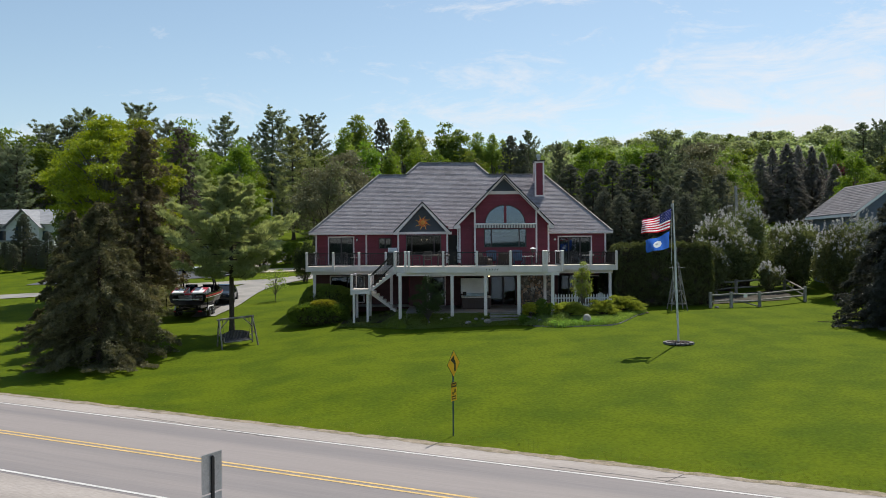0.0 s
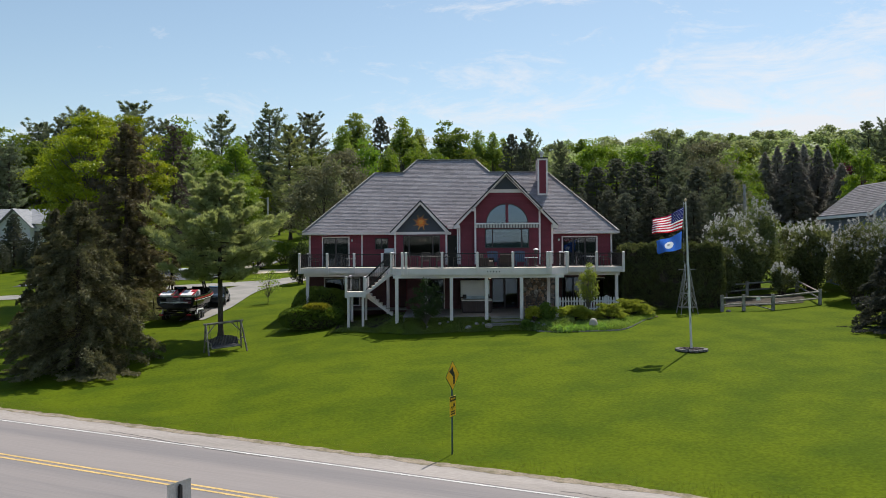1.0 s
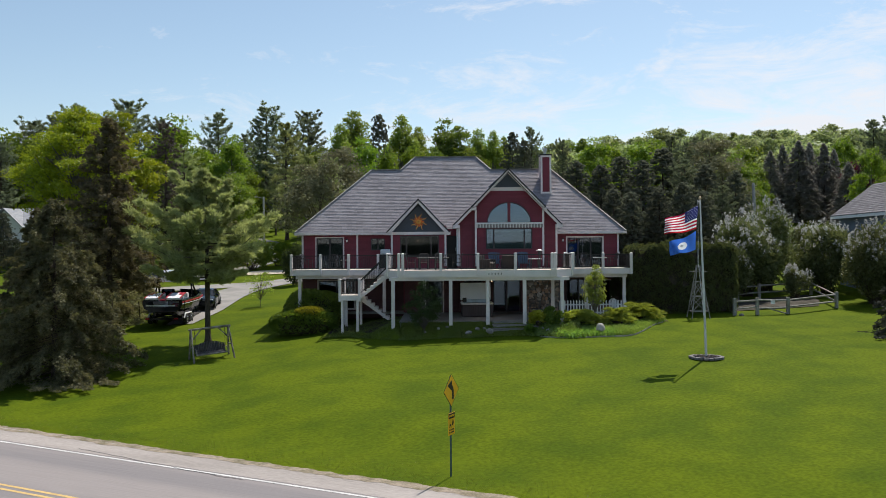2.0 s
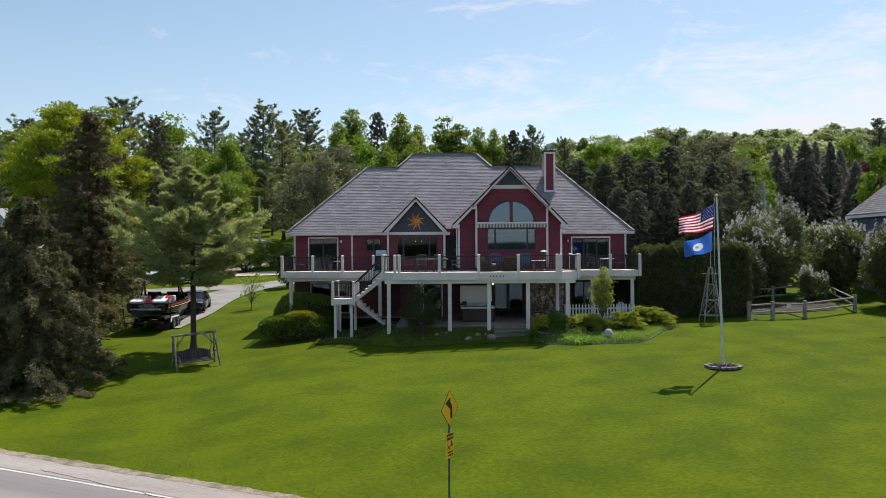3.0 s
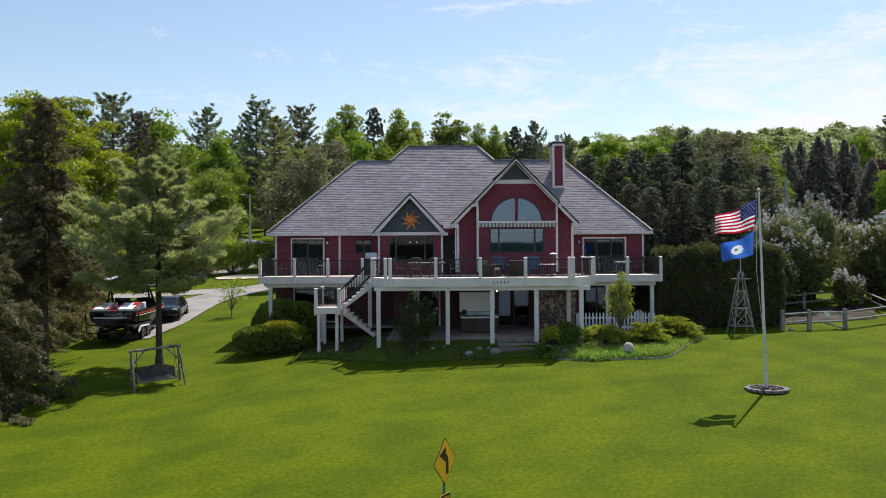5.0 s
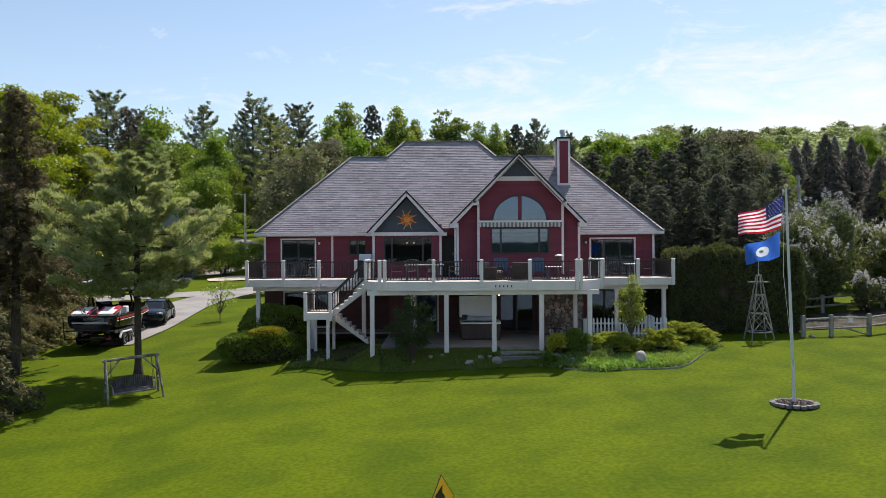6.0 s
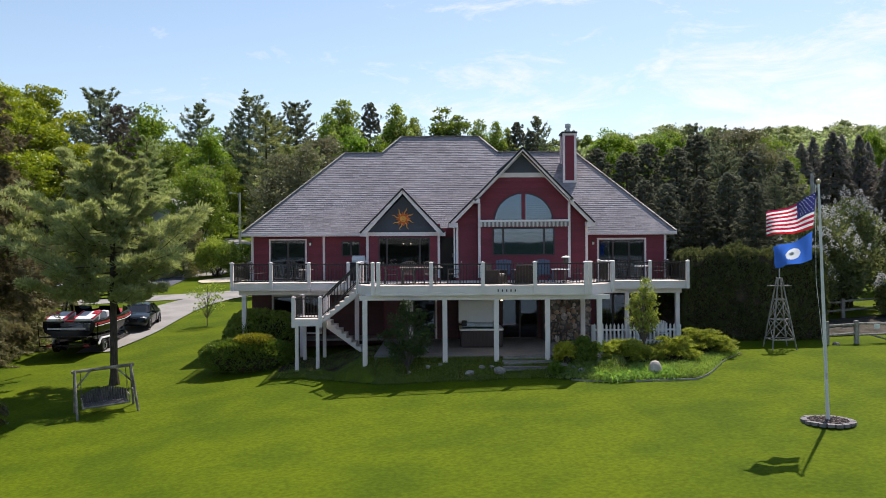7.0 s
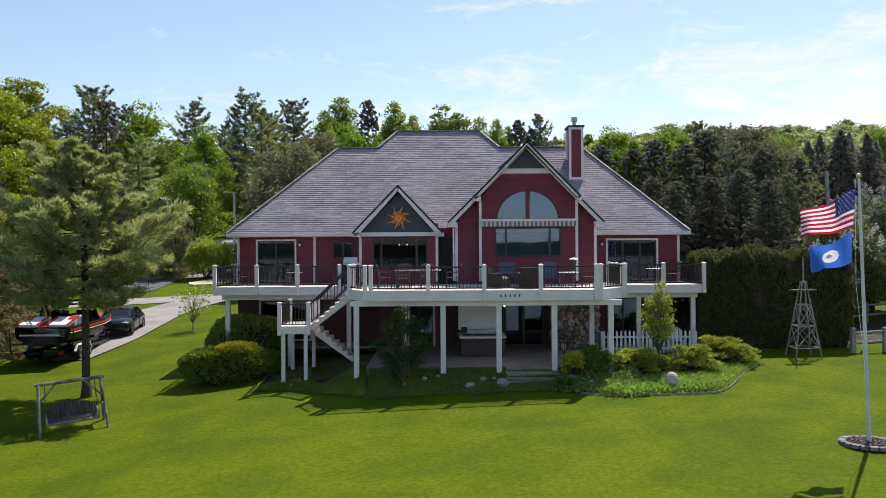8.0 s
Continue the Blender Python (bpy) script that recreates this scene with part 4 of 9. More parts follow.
outline = [(XL, YG), (XL, 53.9), (-2.35, YF), (6.45, YF), (XR, 54.3), (XR, YWG)]
for a, b in zip(outline, outline[1:]):
    fascia(a, b, FLOOR - 0.40, FLOOR - 0.015)
fascia((-9.41, YWG), (XL, YWG), WING - 0.36, WING - 0.012)
fascia((-9.41, YW), (-9.41, YWG), WING - 0.36, WING - 0.012)
fascia((XR, YWG), (11.99, YWG), WING - 0.36, WING - 0.012)
fascia((11.99, YWG), (11.99, YW), WING - 0.36, WING - 0.012)
part("beam", Geo().box(-2.95, 7.35, YF + 0.2, YF + 0.42, FLOOR - 0.60, FLOOR - 0.40), M_TRIM, deck)
part("beam", Geo().box(-9.2, -3.3, YWG + 0.35, YWG + 0.53, WING - 0.58, WING - 0.36), M_TRIM, deck)
part("beam", Geo().box(7.9, 11.8, YWG + 0.35, YWG + 0.53, WING - 0.58, WING - 0.36), M_TRIM, deck)
for y in (55.0, 57.2):
    part("beam", Geo().box(-2.9, 7.5, y, y + 0.2, FLOOR - 0.55, FLOOR - 0.30), M_TRIM, deck)
joists = Geo()
for i in range(26):
    x = -2.8 + i * 0.405
    y0 = YF + 0.5 + max(0.0, x - 6.35) * (54.3 - YF) / (XR - 6.45) + max(0.0, -2.3 - x) * 1.6
    joists.box(x, x + 0.05, y0, 58.6, FLOOR - 0.28, FLOOR - 0.045)
part("joists", joists, M_WEATHERED, deck, kind="stuff")
for x, y, zb in ((-2.73, 52.98, 0.3), (0.56, 52.98, 0.3), (2.68, 52.98, 0.5), (4.79, 52.98, 0.5), (6.93, 52.98, 0.3), (-1.0, 55.1, 0.4), (6.95, 57.2, 0.3),
                 (-8.95, 58.2, -0.7), (-6.2, 58.2, -0.7), (-3.6, 58.2, -0.6), (9.2, 58.2, 0.2), (11.6, 58.2, 0.2)):
    top = FLOOR - 0.60 if x > -3 and x < 7.5 else WING - 0.58
    part("support_post", Geo().box(x - 0.1, x + 0.1, y - 0.1, y + 0.1, zb, top), M_TRIM, deck, bevel=0.012)

# railing
rail_post = Geo().box(-0.075, 0.075, -0.075, 0.075, -0.36, 0.93).add(
    [(-0.095, -0.095, 0.93), (0.095, -0.095, 0.93), (0.095, 0.095, 0.93), (-0.095, 0.095, 0.93), (-0.09, -0.09, 0.955), (0.09, -0.09, 0.955), (0.09, 0.09, 0.955), (-0.09, 0.09, 0.955), (0, 0, 0.99)],
    [(3, 2, 1, 0), (0, 1, 5, 4), (1, 2, 6, 5), (2, 3, 7, 6), (3, 0, 4, 7), (4, 5, 8), (5, 6, 8), (6, 7, 8), (7, 4, 8)]).mesh("rail_post", M_TRIM)
baluster = Geo().box(-0.011, 0.011, -0.011, 0.011, 0.0, 0.80).mesh("baluster", M_BRONZE)


def railing(a, b, z, parent, ends=(True, True), gap=0.125):
    """A length of railing from a to b over a floor at z: posts, two rails, balusters."""
    a, b = Vector((*a, z)), Vector((*b, z))
    d = (b - a)
    turn = math.atan2(d.y, d.x)
    for p, on in ((a, ends[0]), (b, ends[1])):
        if on:
            piece("rail_post", rail_post, p, parent, turn)
    u = d.normalized() * 0.075
    part("top_rail", Geo().beam(a + u + Vector((0, 0, 0.875)), b - u + Vector((0, 0, 0.875)), 0.06, 0.05), M_BRONZE, parent)
    part("bottom_rail", Geo().beam(a + u + Vector((0, 0, 0.085)), b - u + Vector((0, 0, 0.085)), 0.04, 0.045), M_BRONZE, parent)
    n = max(1, int(d.length / gap))
    for i in range(1, n):
        piece("baluster", baluster, a.lerp(b, i / n) + Vector((0, 0, 0.1)), parent, turn)


FO = -0.05
for xa, xb, e in ((-2.15, 0.01, (1, 0)), (0.01, 2.12, (1, 0)), (2.12, 4.25, (1, 0)), (4.25, 6.33, (1, 1))):
    railing((xa, YF + FO), (xb, YF + FO), FLOOR, deck, e)
piece("rail_post", rail_post, (-2.38, YF + 0.02, FLOOR), deck)
railing((-2.50, 52.95), (-3.08, 53.85), FLOOR, deck, (0, 1))
railing((-3.12, 55.85), (-3.12, 57.75), FLOOR, deck, (1, 1))
piece("rail_post", rail_post, (6.52, YF + 0.04, FLOOR), deck)
railing((6.62, 52.95), (7.66, 54.20), FLOOR, deck, (0, 1))
railing((7.79, 54.4), (7.79, 57.6), FLOOR, deck, (1, 1))
for xa, xb, e in ((-9.41, -7.58, (1, 0)), (-7.58, -5.80, (1, 0)), (-5.80, -3.95, (1, 1))):
    railing((xa, YWG + FO), (xb, YWG + FO), WING, deck, e)
railing((-9.45, YWG + 0.1), (-9.45, YW - 0.1), WING, deck, (0, 1))
for xa, xb, e in ((8.16, 10.20, (1, 0)), (10.20, 11.97, (1, 1))):
    railing((xa, YWG + FO), (xb, YWG + FO), WING, deck, e)
piece("rail_post", rail_post, (7.98, YWG + 0.03, WING), deck)
railing((12.0, YWG + 0.1), (12.0, YW - 0.1), WING, deck, (0, 1))

# digits on the fascia are plain bars
plate = thing("house_number", "row of small dark figures fixed to the deck fascia", "house number", (2.6, YF - 0.03, 3.56))
for i in range(5):
    x = 2.72 + i * 0.175
    part("figure", Geo().box(x, x + 0.045, YF - 0.045, YF - 0.02, 3.38, 3.48), M_BRONZE, plate)

# ---- stairs ----
stairs = thing("staircase", "pale outdoor stairs with a landing and dark railings", "staircase", (-4.5, 55, 0.2))
LX0, LX1, LY0, LY1, LZ = -6.04, -4.80, 54.6, 57.0, 2.15
part("landing", Geo().box(LX0, LX1, LY0, LY1, LZ - 0.04, LZ), M_DECKFLOOR, stairs, "reddish landing boards")
for a, b in (((LX0, LY0), (LX1, LY0)), ((LX0, LY1), (LX0, LY0)), ((LX1, LY0), (LX1, 54.7))):
    part("landing_fascia", Geo().beam((*a, LZ - 0.16), (*b, LZ - 0.16), 0.04, 0.29), M_TRIM, stairs)
for x, y in ((-5.85, 54.75), (-4.95, 54.75), (-5.85, 56.85), (-4.95, 56.85)):
    part("support_post", Geo().box(x - 0.075, x + 0.075, y - 0.075, y + 0.075, -0.6, LZ - 0.29), M_TRIM, stairs, bevel=0.01)


def flight(x0, z0, x1, z1, y0, y1, n):
    """A straight flight along x from the top (x0, z0) to the bottom (x1, z1)."""
    run, rise = (x1 - x0) / n, (z0 - z1) / n
    for i in range(n):
        xa = x0 + run * i
        z = z0 - rise * (i + 1)
        if i < n - 1 or z1 < 1:
            part("tread", Geo().box(min(xa, xa + run * 1.08), max(xa, xa + run * 1.08), y0 + 0.04, y1 - 0.04, z - 0.04, z), M_DECKFLOOR, stairs)
        part("riser", Geo().box(min(xa, xa + 0.02 * math.copysign(1, run)), max(xa, xa + 0.02 * math.copysign(1, run)), y0 + 0.05, y1 - 0.05, z, z + rise - 0.04), M_TRIM, stairs)
    for y in (y0, y1):
        saw = [(x0, y, z0)]
        for i in range(n):
            xa, z = x0 + run * i, z0 - rise * (i + 1)
            saw += [(xa, y, z), (xa + run, y, z)]
        saw += [(x1, y, z1 - 0.22), (x0, y, z0 - rise - 0.28)]
        part("stringer", Geo().slab(saw, (0, 0.05, 0)), M_TRIM, stairs)


flight(-3.14, FLOOR, LX1, LZ, 54.65, 55.75, 8)
flight(LX1 + 0.02, LZ, -2.75, 0.42, 55.95, 56.95, 9)
railing((LX0 + 0.06, LY0 + 0.05), (LX1 - 0.02, LY0 + 0.05), LZ, stairs, (1, 1))
railing((LX0 + 0.06, LY1 - 0.05), (LX0 + 0.06, LY0 + 0.15), LZ, stairs, (1, 0))
railing((LX0 + 0.15, LY1 - 0.05), (LX1, LY1 - 0.05), LZ, stairs, (0, 1))
piece("rail_post", rail_post, (-3.16, 54.68, FLOOR), stairs)
piece("rail_post", rail_post, (-3.16, 55.72, FLOOR), stairs)
piece("rail_post", rail_post, (LX1 + 0.05, 55.72, LZ), stairs)
for y in (54.68, 55.72):
    p, q = Vector((-3.22, y, FLOOR + 0.86)), Vector((LX1 + 0.04, y, LZ + 0.86))
    part("hand_rail", Geo().beam(p, q, 0.06, 0.07), M_BRONZE, stairs)
    p2, q2 = p - Vector((0, 0, 0.72)), q - Vector((0, 0, 0.72))
    part("bottom_rail", Geo().beam(p2, q2, 0.04, 0.04), M_BRONZE, stairs)
    for i in range(1, 11):
        piece("baluster", baluster, p2.lerp(q2, i / 11) - Vector((0, 0, 0.04)), stairs)

# ---- furniture on the deck ----
M_TABLETOP = mat("stone_tabletop", (0.42, 0.37, 0.32), 0.4, 0.2, 3, 20, 0.05)
M_IRON = mat("dark_iron", (0.060, 0.052, 0.048), 0.5, 0.2, 3, 20, 0.1)
M_SLING = mat("brown_sling", (0.045, 0.035, 0.032), 0.8, 0.2, 3, 40, 0.2)
M_WICKER = mat("dark_wicker", (0.035, 0.025, 0.022), 0.75, 0.35, 3, 40, 0.6)
M_CUSHION = mat("cushion", (0.42, 0.36, 0.30), 0.9, 0.12, 3, 20, 0.2)
M_BLUECHAIR = mat("blue_polymer", (0.065, 0.10, 0.15), 0.5, 0.08, 3, 20, 0.05)


def patio_chair(at, turn, label="dark metal patio chair with dark sling seat"):
    e = thing("patio_chair", label, "chair", (0, 0, 0), "patio chairs")
    for x in (-0.25, 0.25):
        part("front_leg", Geo().rod((x, -0.24, 0), (x, -0.22, 0.62), 0.016), M_IRON, e)
        part("back_leg", Geo().rod((x, 0.28, 0), (x, 0.22, 0.42), 0.016).rod((x, 0.22, 0.42), (x, 0.345, 0.90), 0.016), M_IRON, e)
        part("arm", Geo().beam((x, -0.24, 0.63), (x, 0.27, 0.63), 0.05, 0.025), M_IRON, e)
    part("seat", Geo().box(-0.24, 0.24, -0.24, 0.22, 0.40, 0.425), M_SLING, e, bevel=0.01)
    part("top_rail", Geo().path([(-0.25, 0.345, 0.90), (-0.16, 0.352, 0.96), (0.16, 0.352, 0.96), (0.25, 0.345, 0.90)], 0.015), M_IRON, e)
    part("lower_rail", Geo().rod((-0.25, 0.25, 0.52), (0.25, 0.25, 0.52), 0.012), M_IRON, e)
    for i in range(5):
        x = -0.16 + 0.08 * i
        part("back_slat", Geo().beam((x, 0.25, 0.52), (x, 0.352, 0.955), 0.03, 0.008, (0, 1, 0)), M_IRON, e)
    e.matrix_basis = pose(*at, 0, 0, turn)
    return e


def round_table(at, r, h, label, top=None):
    e = thing("round_table", label, "table", (0, 0, 0))
    part("tabletop", Geo().lathe([(r - 0.02, h - 0.03), (r, h - 0.02), (r, h - 0.005), (r - 0.015, h)], (0, 0, 0), 24), top or M_TABLETOP, e)
    for i in range(4):
        a = math.pi / 4 + i * math.pi / 2
        part("leg", Geo().rod((r * 0.8 * math.cos(a), r * 0.8 * math.sin(a), 0), (r * 0.6 * math.cos(a), r * 0.6 * math.sin(a), h - 0.03), 0.018), M_IRON, e)
    e.matrix_basis = pose(*at)
    return e


def long_table(at, w, d, h):
    e = thing("dining_table", "long outdoor dining table with pale stone top", "table", (0, 0, 0))
    part("tabletop", Geo().box(-w / 2, w / 2, -d / 2, d / 2, h - 0.035, h), M_TABLETOP, e, bevel=0.01)
    part("apron", Geo().box(-w / 2 + 0.06, w / 2 - 0.06, -d / 2 + 0.06, d / 2 - 0.06, h - 0.10, h - 0.036), M_IRON, e)
    for x in (-w / 2 + 0.1, w / 2 - 0.1):
        for y in (-d / 2 + 0.1, d / 2 - 0.1):
            part("leg", Geo().box(x - 0.03, x + 0.03, y - 0.03, y + 0.03, 0, h - 0.1), M_IRON, e)
    e.matrix_basis = pose(*at)
    return e


def lounge_chair(at, turn):
    e = thing("adirondack_chair", "blue slatted lounge chair with tall fanned back", "chair", (0, 0, 0), "blue lounge chairs")
    for i in range(6):
        x = -0.275 + i * 0.11
        part("back_slat", Geo().beam((x * 0.9, 0.18, 0.30), (x * 1.1, 0.48, 1.02 - 0.5 * x * x), 0.098, 0.02, (0, 1, 0)), M_BLUECHAIR, e)
    for i in range(5):
        y = -0.30 + i * 0.11
        part("seat_slat", Geo().beam((-0.29, y, 0.36 - 0.06 * i / 5), (0.29, y, 0.36 - 0.06 * i / 5), 0.10, 0.02), M_BLUECHAIR, e)
    for s in (-1, 1):
        part("arm", Geo().box(s * 0.38 - 0.07, s * 0.38 + 0.07, -0.36, 0.34, 0.56, 0.585), M_BLUECHAIR, e)
        part("front_leg", Geo().box(s * 0.33 - 0.02, s * 0.33 + 0.02, -0.36, -0.27, 0, 0.56), M_BLUECHAIR, e)
        part("side_rail", Geo().beam((s * 0.31, -0.34, 0.33), (s * 0.31, 0.62, 0.05), 0.025, 0.11), M_BLUECHAIR, e)
    e.matrix_basis = pose(*at, 0, 0, turn)
    return e


def wicker_chair(at, turn):
    e = thing("wicker_armchair", "dark wicker armchair with a pale seat cushion", "armchair", (0, 0, 0), "wicker armchairs")
    part("base", Geo().box(-0.36, 0.36, -0.36, 0.34, 0.06, 0.34), M_WICKER, e, bevel=0.03)
    part("backrest", Geo().beam((0, 0.30, 0.3), (0, 0.40, 0.82), 0.72, 0.1, (0, 1, 0)), M_WICKER, e, bevel=0.03)
    for s in (-1, 1):
        part("arm", Geo().box(s * 0.36 - 0.06, s * 0.36 + 0.06, -0.36, 0.32, 0.05, 0.60), M_WICKER, e, bevel=0.03)
    part("cushion", Geo().box(-0.29, 0.29, -0.34, 0.24, 0.345, 0.45), M_CUSHION, e, "pale seat cushion", bevel=0.03)
    e.matrix_basis = pose(*at, 0, 0, turn)
    return e


long_table((-0.45, 54.9, FLOOR), 1.85, 0.95, 0.73)
for x, y, a in ((-1.75, 54.9, 90), (-1.0, 54.15, 180), (-0.05, 54.15, 180), (-1.0, 55.7, 0), (-0.1, 55.7, 0), (0.95, 54.9, -90)):
    patio_chair((x, y, FLOOR), a)
wicker_chair((2.75, 54.4, FLOOR), 60)
lounge_chair((3.25, 56.0, FLOOR), 0)
lounge_chair((5.05, 56.2, FLOOR), 5)
wicker_chair((3.95, 54.0, FLOOR), 175)
fire_table = thing("fire_table", "low dark wicker table with a flat top", "table", (4.1, 55.3, FLOOR))
part("body", Geo().box(3.7, 4.5, 54.95, 55.65, FLOOR + 0.02, FLOOR + 0.55), M_WICKER, fire_table, bevel=0.03)
part("tabletop", Geo().box(3.64, 4.56, 54.89, 55.71, FLOOR + 0.55, FLOOR + 0.59), M_TABLETOP, fire_table, bevel=0.01)
round_table((5.55, 54.5, FLOOR), 0.42, 0.62, "small round table with a pale glass top", M_WHITE)
patio_chair((6.45, 54.9, FLOOR), -80)
heater = thing("patio_lamp", "slim dark stand with a white dished cap", "outdoor lamp", (6.05, 56.3, FLOOR))
part("base", Geo().lathe([(0.2, 0), (0.2, 0.03), (0.05, 0.08)], (6.05, 56.3, FLOOR), 18), M_IRON, heater)
part("stem", Geo().rod((6.05, 56.3, FLOOR + 0.05), (6.05, 56.3, FLOOR + 1.0), 0.03), M_IRON, heater)
part("lamp_body", Geo().lathe([(0.06, 0), (0.12, 0.05), (0.12, 0.2), (0.06, 0.25)], (6.05, 56.3, FLOOR + 0.85), 14), M_IRON, heater)
part("cap", Geo().lathe([(0.20, 0), (0.21, 0.02), (0.15, 0.05), (0.06, 0.08), (0.02, 0.09)], (6.05, 56.3, FLOOR + 1.09), 18), M_WHITE, heater, "white cap")

grill = thing("gas_grill", "black gas grill with a steel lid, its bright reflection put into a pale colour", "grill", (-3.6, 56.9, FLOOR))
GX, GY = -3.52, 58.3
part("cart", Geo().box(GX - 0.42, GX + 0.42, GY - 0.26, GY + 0.26, WING + 0.08, WING + 0.85), M_BLACK, grill, bevel=0.02)
# pale lid colour stands in for light reflected by the steel
part("lid", Geo().slab([(GX - 0.30, GY - 0.27, WING + 0.95), (GX - 0.30, GY - 0.2, WING + 1.2), (GX - 0.30, GY + 0.1, WING + 1.27), (GX - 0.30, GY + 0.26, WING + 1.1), (GX - 0.30, GY + 0.26, WING + 0.95)], (0.6, 0, 0)), mat("pale_enamel_lid", (0.58, 0.59, 0.60), 0.35, 0.06, 3, 20, 0.02), grill, "steel lid, its bright reflection put into a pale colour")
part("control_panel", Geo().box(GX - 0.42, GX + 0.42, GY - 0.3, GY + 0.26, WING + 0.86, WING + 0.945), M_BLACK, grill)
part("lid_handle", Geo().rod((GX - 0.25, GY - 0.32, WING + 1.02), (GX + 0.25, GY - 0.32, WING + 1.02), 0.015), M_STEEL, grill)
for x in (-0.36, 0.36):
    part("wheel", Geo().rod((GX + x - 0.02, GY - 0.2, WING + 0.08), (GX + x + 0.02, GY - 0.2, WING + 0.08), 0.08, None, 14), M_BLACK, grill)
grill.location = (GX, GY, WING)
for ch in grill.children:
    ch.matrix_parent_inverse = Matrix.Translation((-GX, -GY, -WING))
patio_chair((-8.7, 59.6, WING), 70)
patio_chair((-7.2, 60.6, WING), 0)
round_table((-6.2, 59.4, WING), 0.35, 0.6, "small round side table on the side deck")
patio_chair((9.6, 60.6, WING), 10, "dark metal patio chair beside the sliding door")
round_table((10.35, 59.6, WING), 0.45, 0.68, "round table with a pale top on the side deck", M_WHITE)
patio_chair((11.2, 59.9, WING), -80)

# ---- patio under the deck ----
structure("patio_slab", Geo().box(-2.4, 7.9, 53.35, 60.2, 0.3, SLAB), M_CONCRETE, "grey concrete patio under the deck", "patio")
structure("patio_slab", Geo().box(7.92, 12.05, 58.0, 61.9, 0.2, SLAB - 0.05), M_CONCRETE, "grey concrete strip behind the picket fence", "patio")
patio_steps = thing("patio_steps", "three weathered timber steps up to the patio", "steps", (3.9, 52.6, 0))
for i in range(3):
    y0, z = 52.35 + 0.34 * i, 0.145 + 0.185 * (i + 1)
    part("step", Geo().box(2.95, 4.95, y0, 53.36, z - 0.15 if i else -0.3, z), M_STEPWOOD, patio_steps, bevel=0.02)
    part("tread", Geo().box(2.90, 5.0, y0 - 0.03, y0 + 0.33, z + 0.002, z + 0.035), M_STEPWOOD, patio_steps, bevel=0.008)

tub = thing("hot_tub", "dark hot tub with pale rim and its cover raised behind", "hot tub", (2.2, 57.1, SLAB))
part("cabinet", Geo().box(1.27, 3.17, 56.15, 58.1, SLAB, SLAB + 0.76), mat("dark_tub_panels", (0.050, 0.038, 0.038), 0.6, 0.2, 2, 14, 0.1, stretch=(6, 6, 0.3)), tub, bevel=0.08)
rim = Geo()
for a, b in (((1.25, 56.2), (3.19, 56.2)), ((1.25, 58.05), (3.19, 58.05)), ((1.3, 56.3), (1.3, 57.95)), ((3.14, 56.3), (3.14, 57.95))):
    rim.beam((*a, SLAB + 0.80), (*b, SLAB + 0.80), 0.16, 0.08)
part("rim", rim, M_WHITE, tub, "pale acrylic rim", bevel=0.03)
part("water", Geo().box(1.38, 3.06, 56.28, 57.97, SLAB + 0.70, SLAB + 0.765), M_WATER, tub)
part("cover", Geo().box(1.22, 3.15, 58.2, 58.33, SLAB + 0.92, SLAB + 2.02), mat("tub_cover", (0.78, 0.83, 0.88), 0.6, 0.03, 1.5, 18, 0.02), tub, "pale padded cover standing upright", bevel=0.04)
part("cover_lift", Geo().rod((1.2, 58.25, SLAB + 0.5), (1.2, 58.25, SLAB + 2.0), 0.02).rod((3.18, 58.25, SLAB + 0.5), (3.18, 58.25, SLAB + 2.0), 0.02), M_BLACK, tub)
part("shell_back", Geo().box(1.40, 3.04, 57.72, 58.10, SLAB + 0.78, SLAB + 1.00), mat("pale_blue_shell", (0.45, 0.58, 0.68), 0.3, 0.15, 3, 12, 0.05), tub, "pale blue moulded shell", bevel=0.05)
part("pillow", Geo().box(1.35, 1.6, 57.66, 57.8, SLAB + 0.84, SLAB + 1.10), M_BLACK, tub, bevel=0.03)
part("pillow", Geo().box(2.85, 3.1, 57.66, 57.8, SLAB + 0.84, SLAB + 1.10), M_BLACK, tub, bevel=0.03)

# fieldstone chimney wall on the patio: mortar body with separate stones set proud
stone_wall = structure("stone_wall", Geo().box(5.35, 7.55, 58.45, 60.0, SLAB, 3.32), M_MORTAR, "fieldstone wall under the deck with rounded stones", "stone wall")
rng = random.Random(11)
placed = []
tries = 0
while len(placed) < 190 and tries < 9000:
    tries += 1
    r = rng.choice((0.19, 0.16, 0.13, 0.10)) * rng.uniform(0.85, 1.1) if tries < 1400 else rng.uniform(0.05, 0.11)
    x, z = rng.uniform(5.43, 7.47), rng.uniform(SLAB + 0.08, 3.24)
    if all((x - a) ** 2 + (z - b) ** 2 > (0.86 * (r + c)) ** 2 for a, b, c in placed):
        placed.append((x, z, r))
STONES = [Geo().stone((0, 0, 0), 1.0, rng, 0.95).mesh("stone", M_WALLSTONE, True) for _ in range(6)]
for x, z, r in placed:
    o = piece("stone", rng.choice(STONES), (x, 58.46, z), stone_wall)
    o.rotation_euler = (rng.uniform(-0.4, 0.4), rng.uniform(0, 6.28), 0)
    o.scale = (r * 1.05, 0.075, r * rng.uniform(0.85, 1.15))
patio_chair((5.9, 57.6, SLAB), 30, "dark metal patio chair by the stone wall")

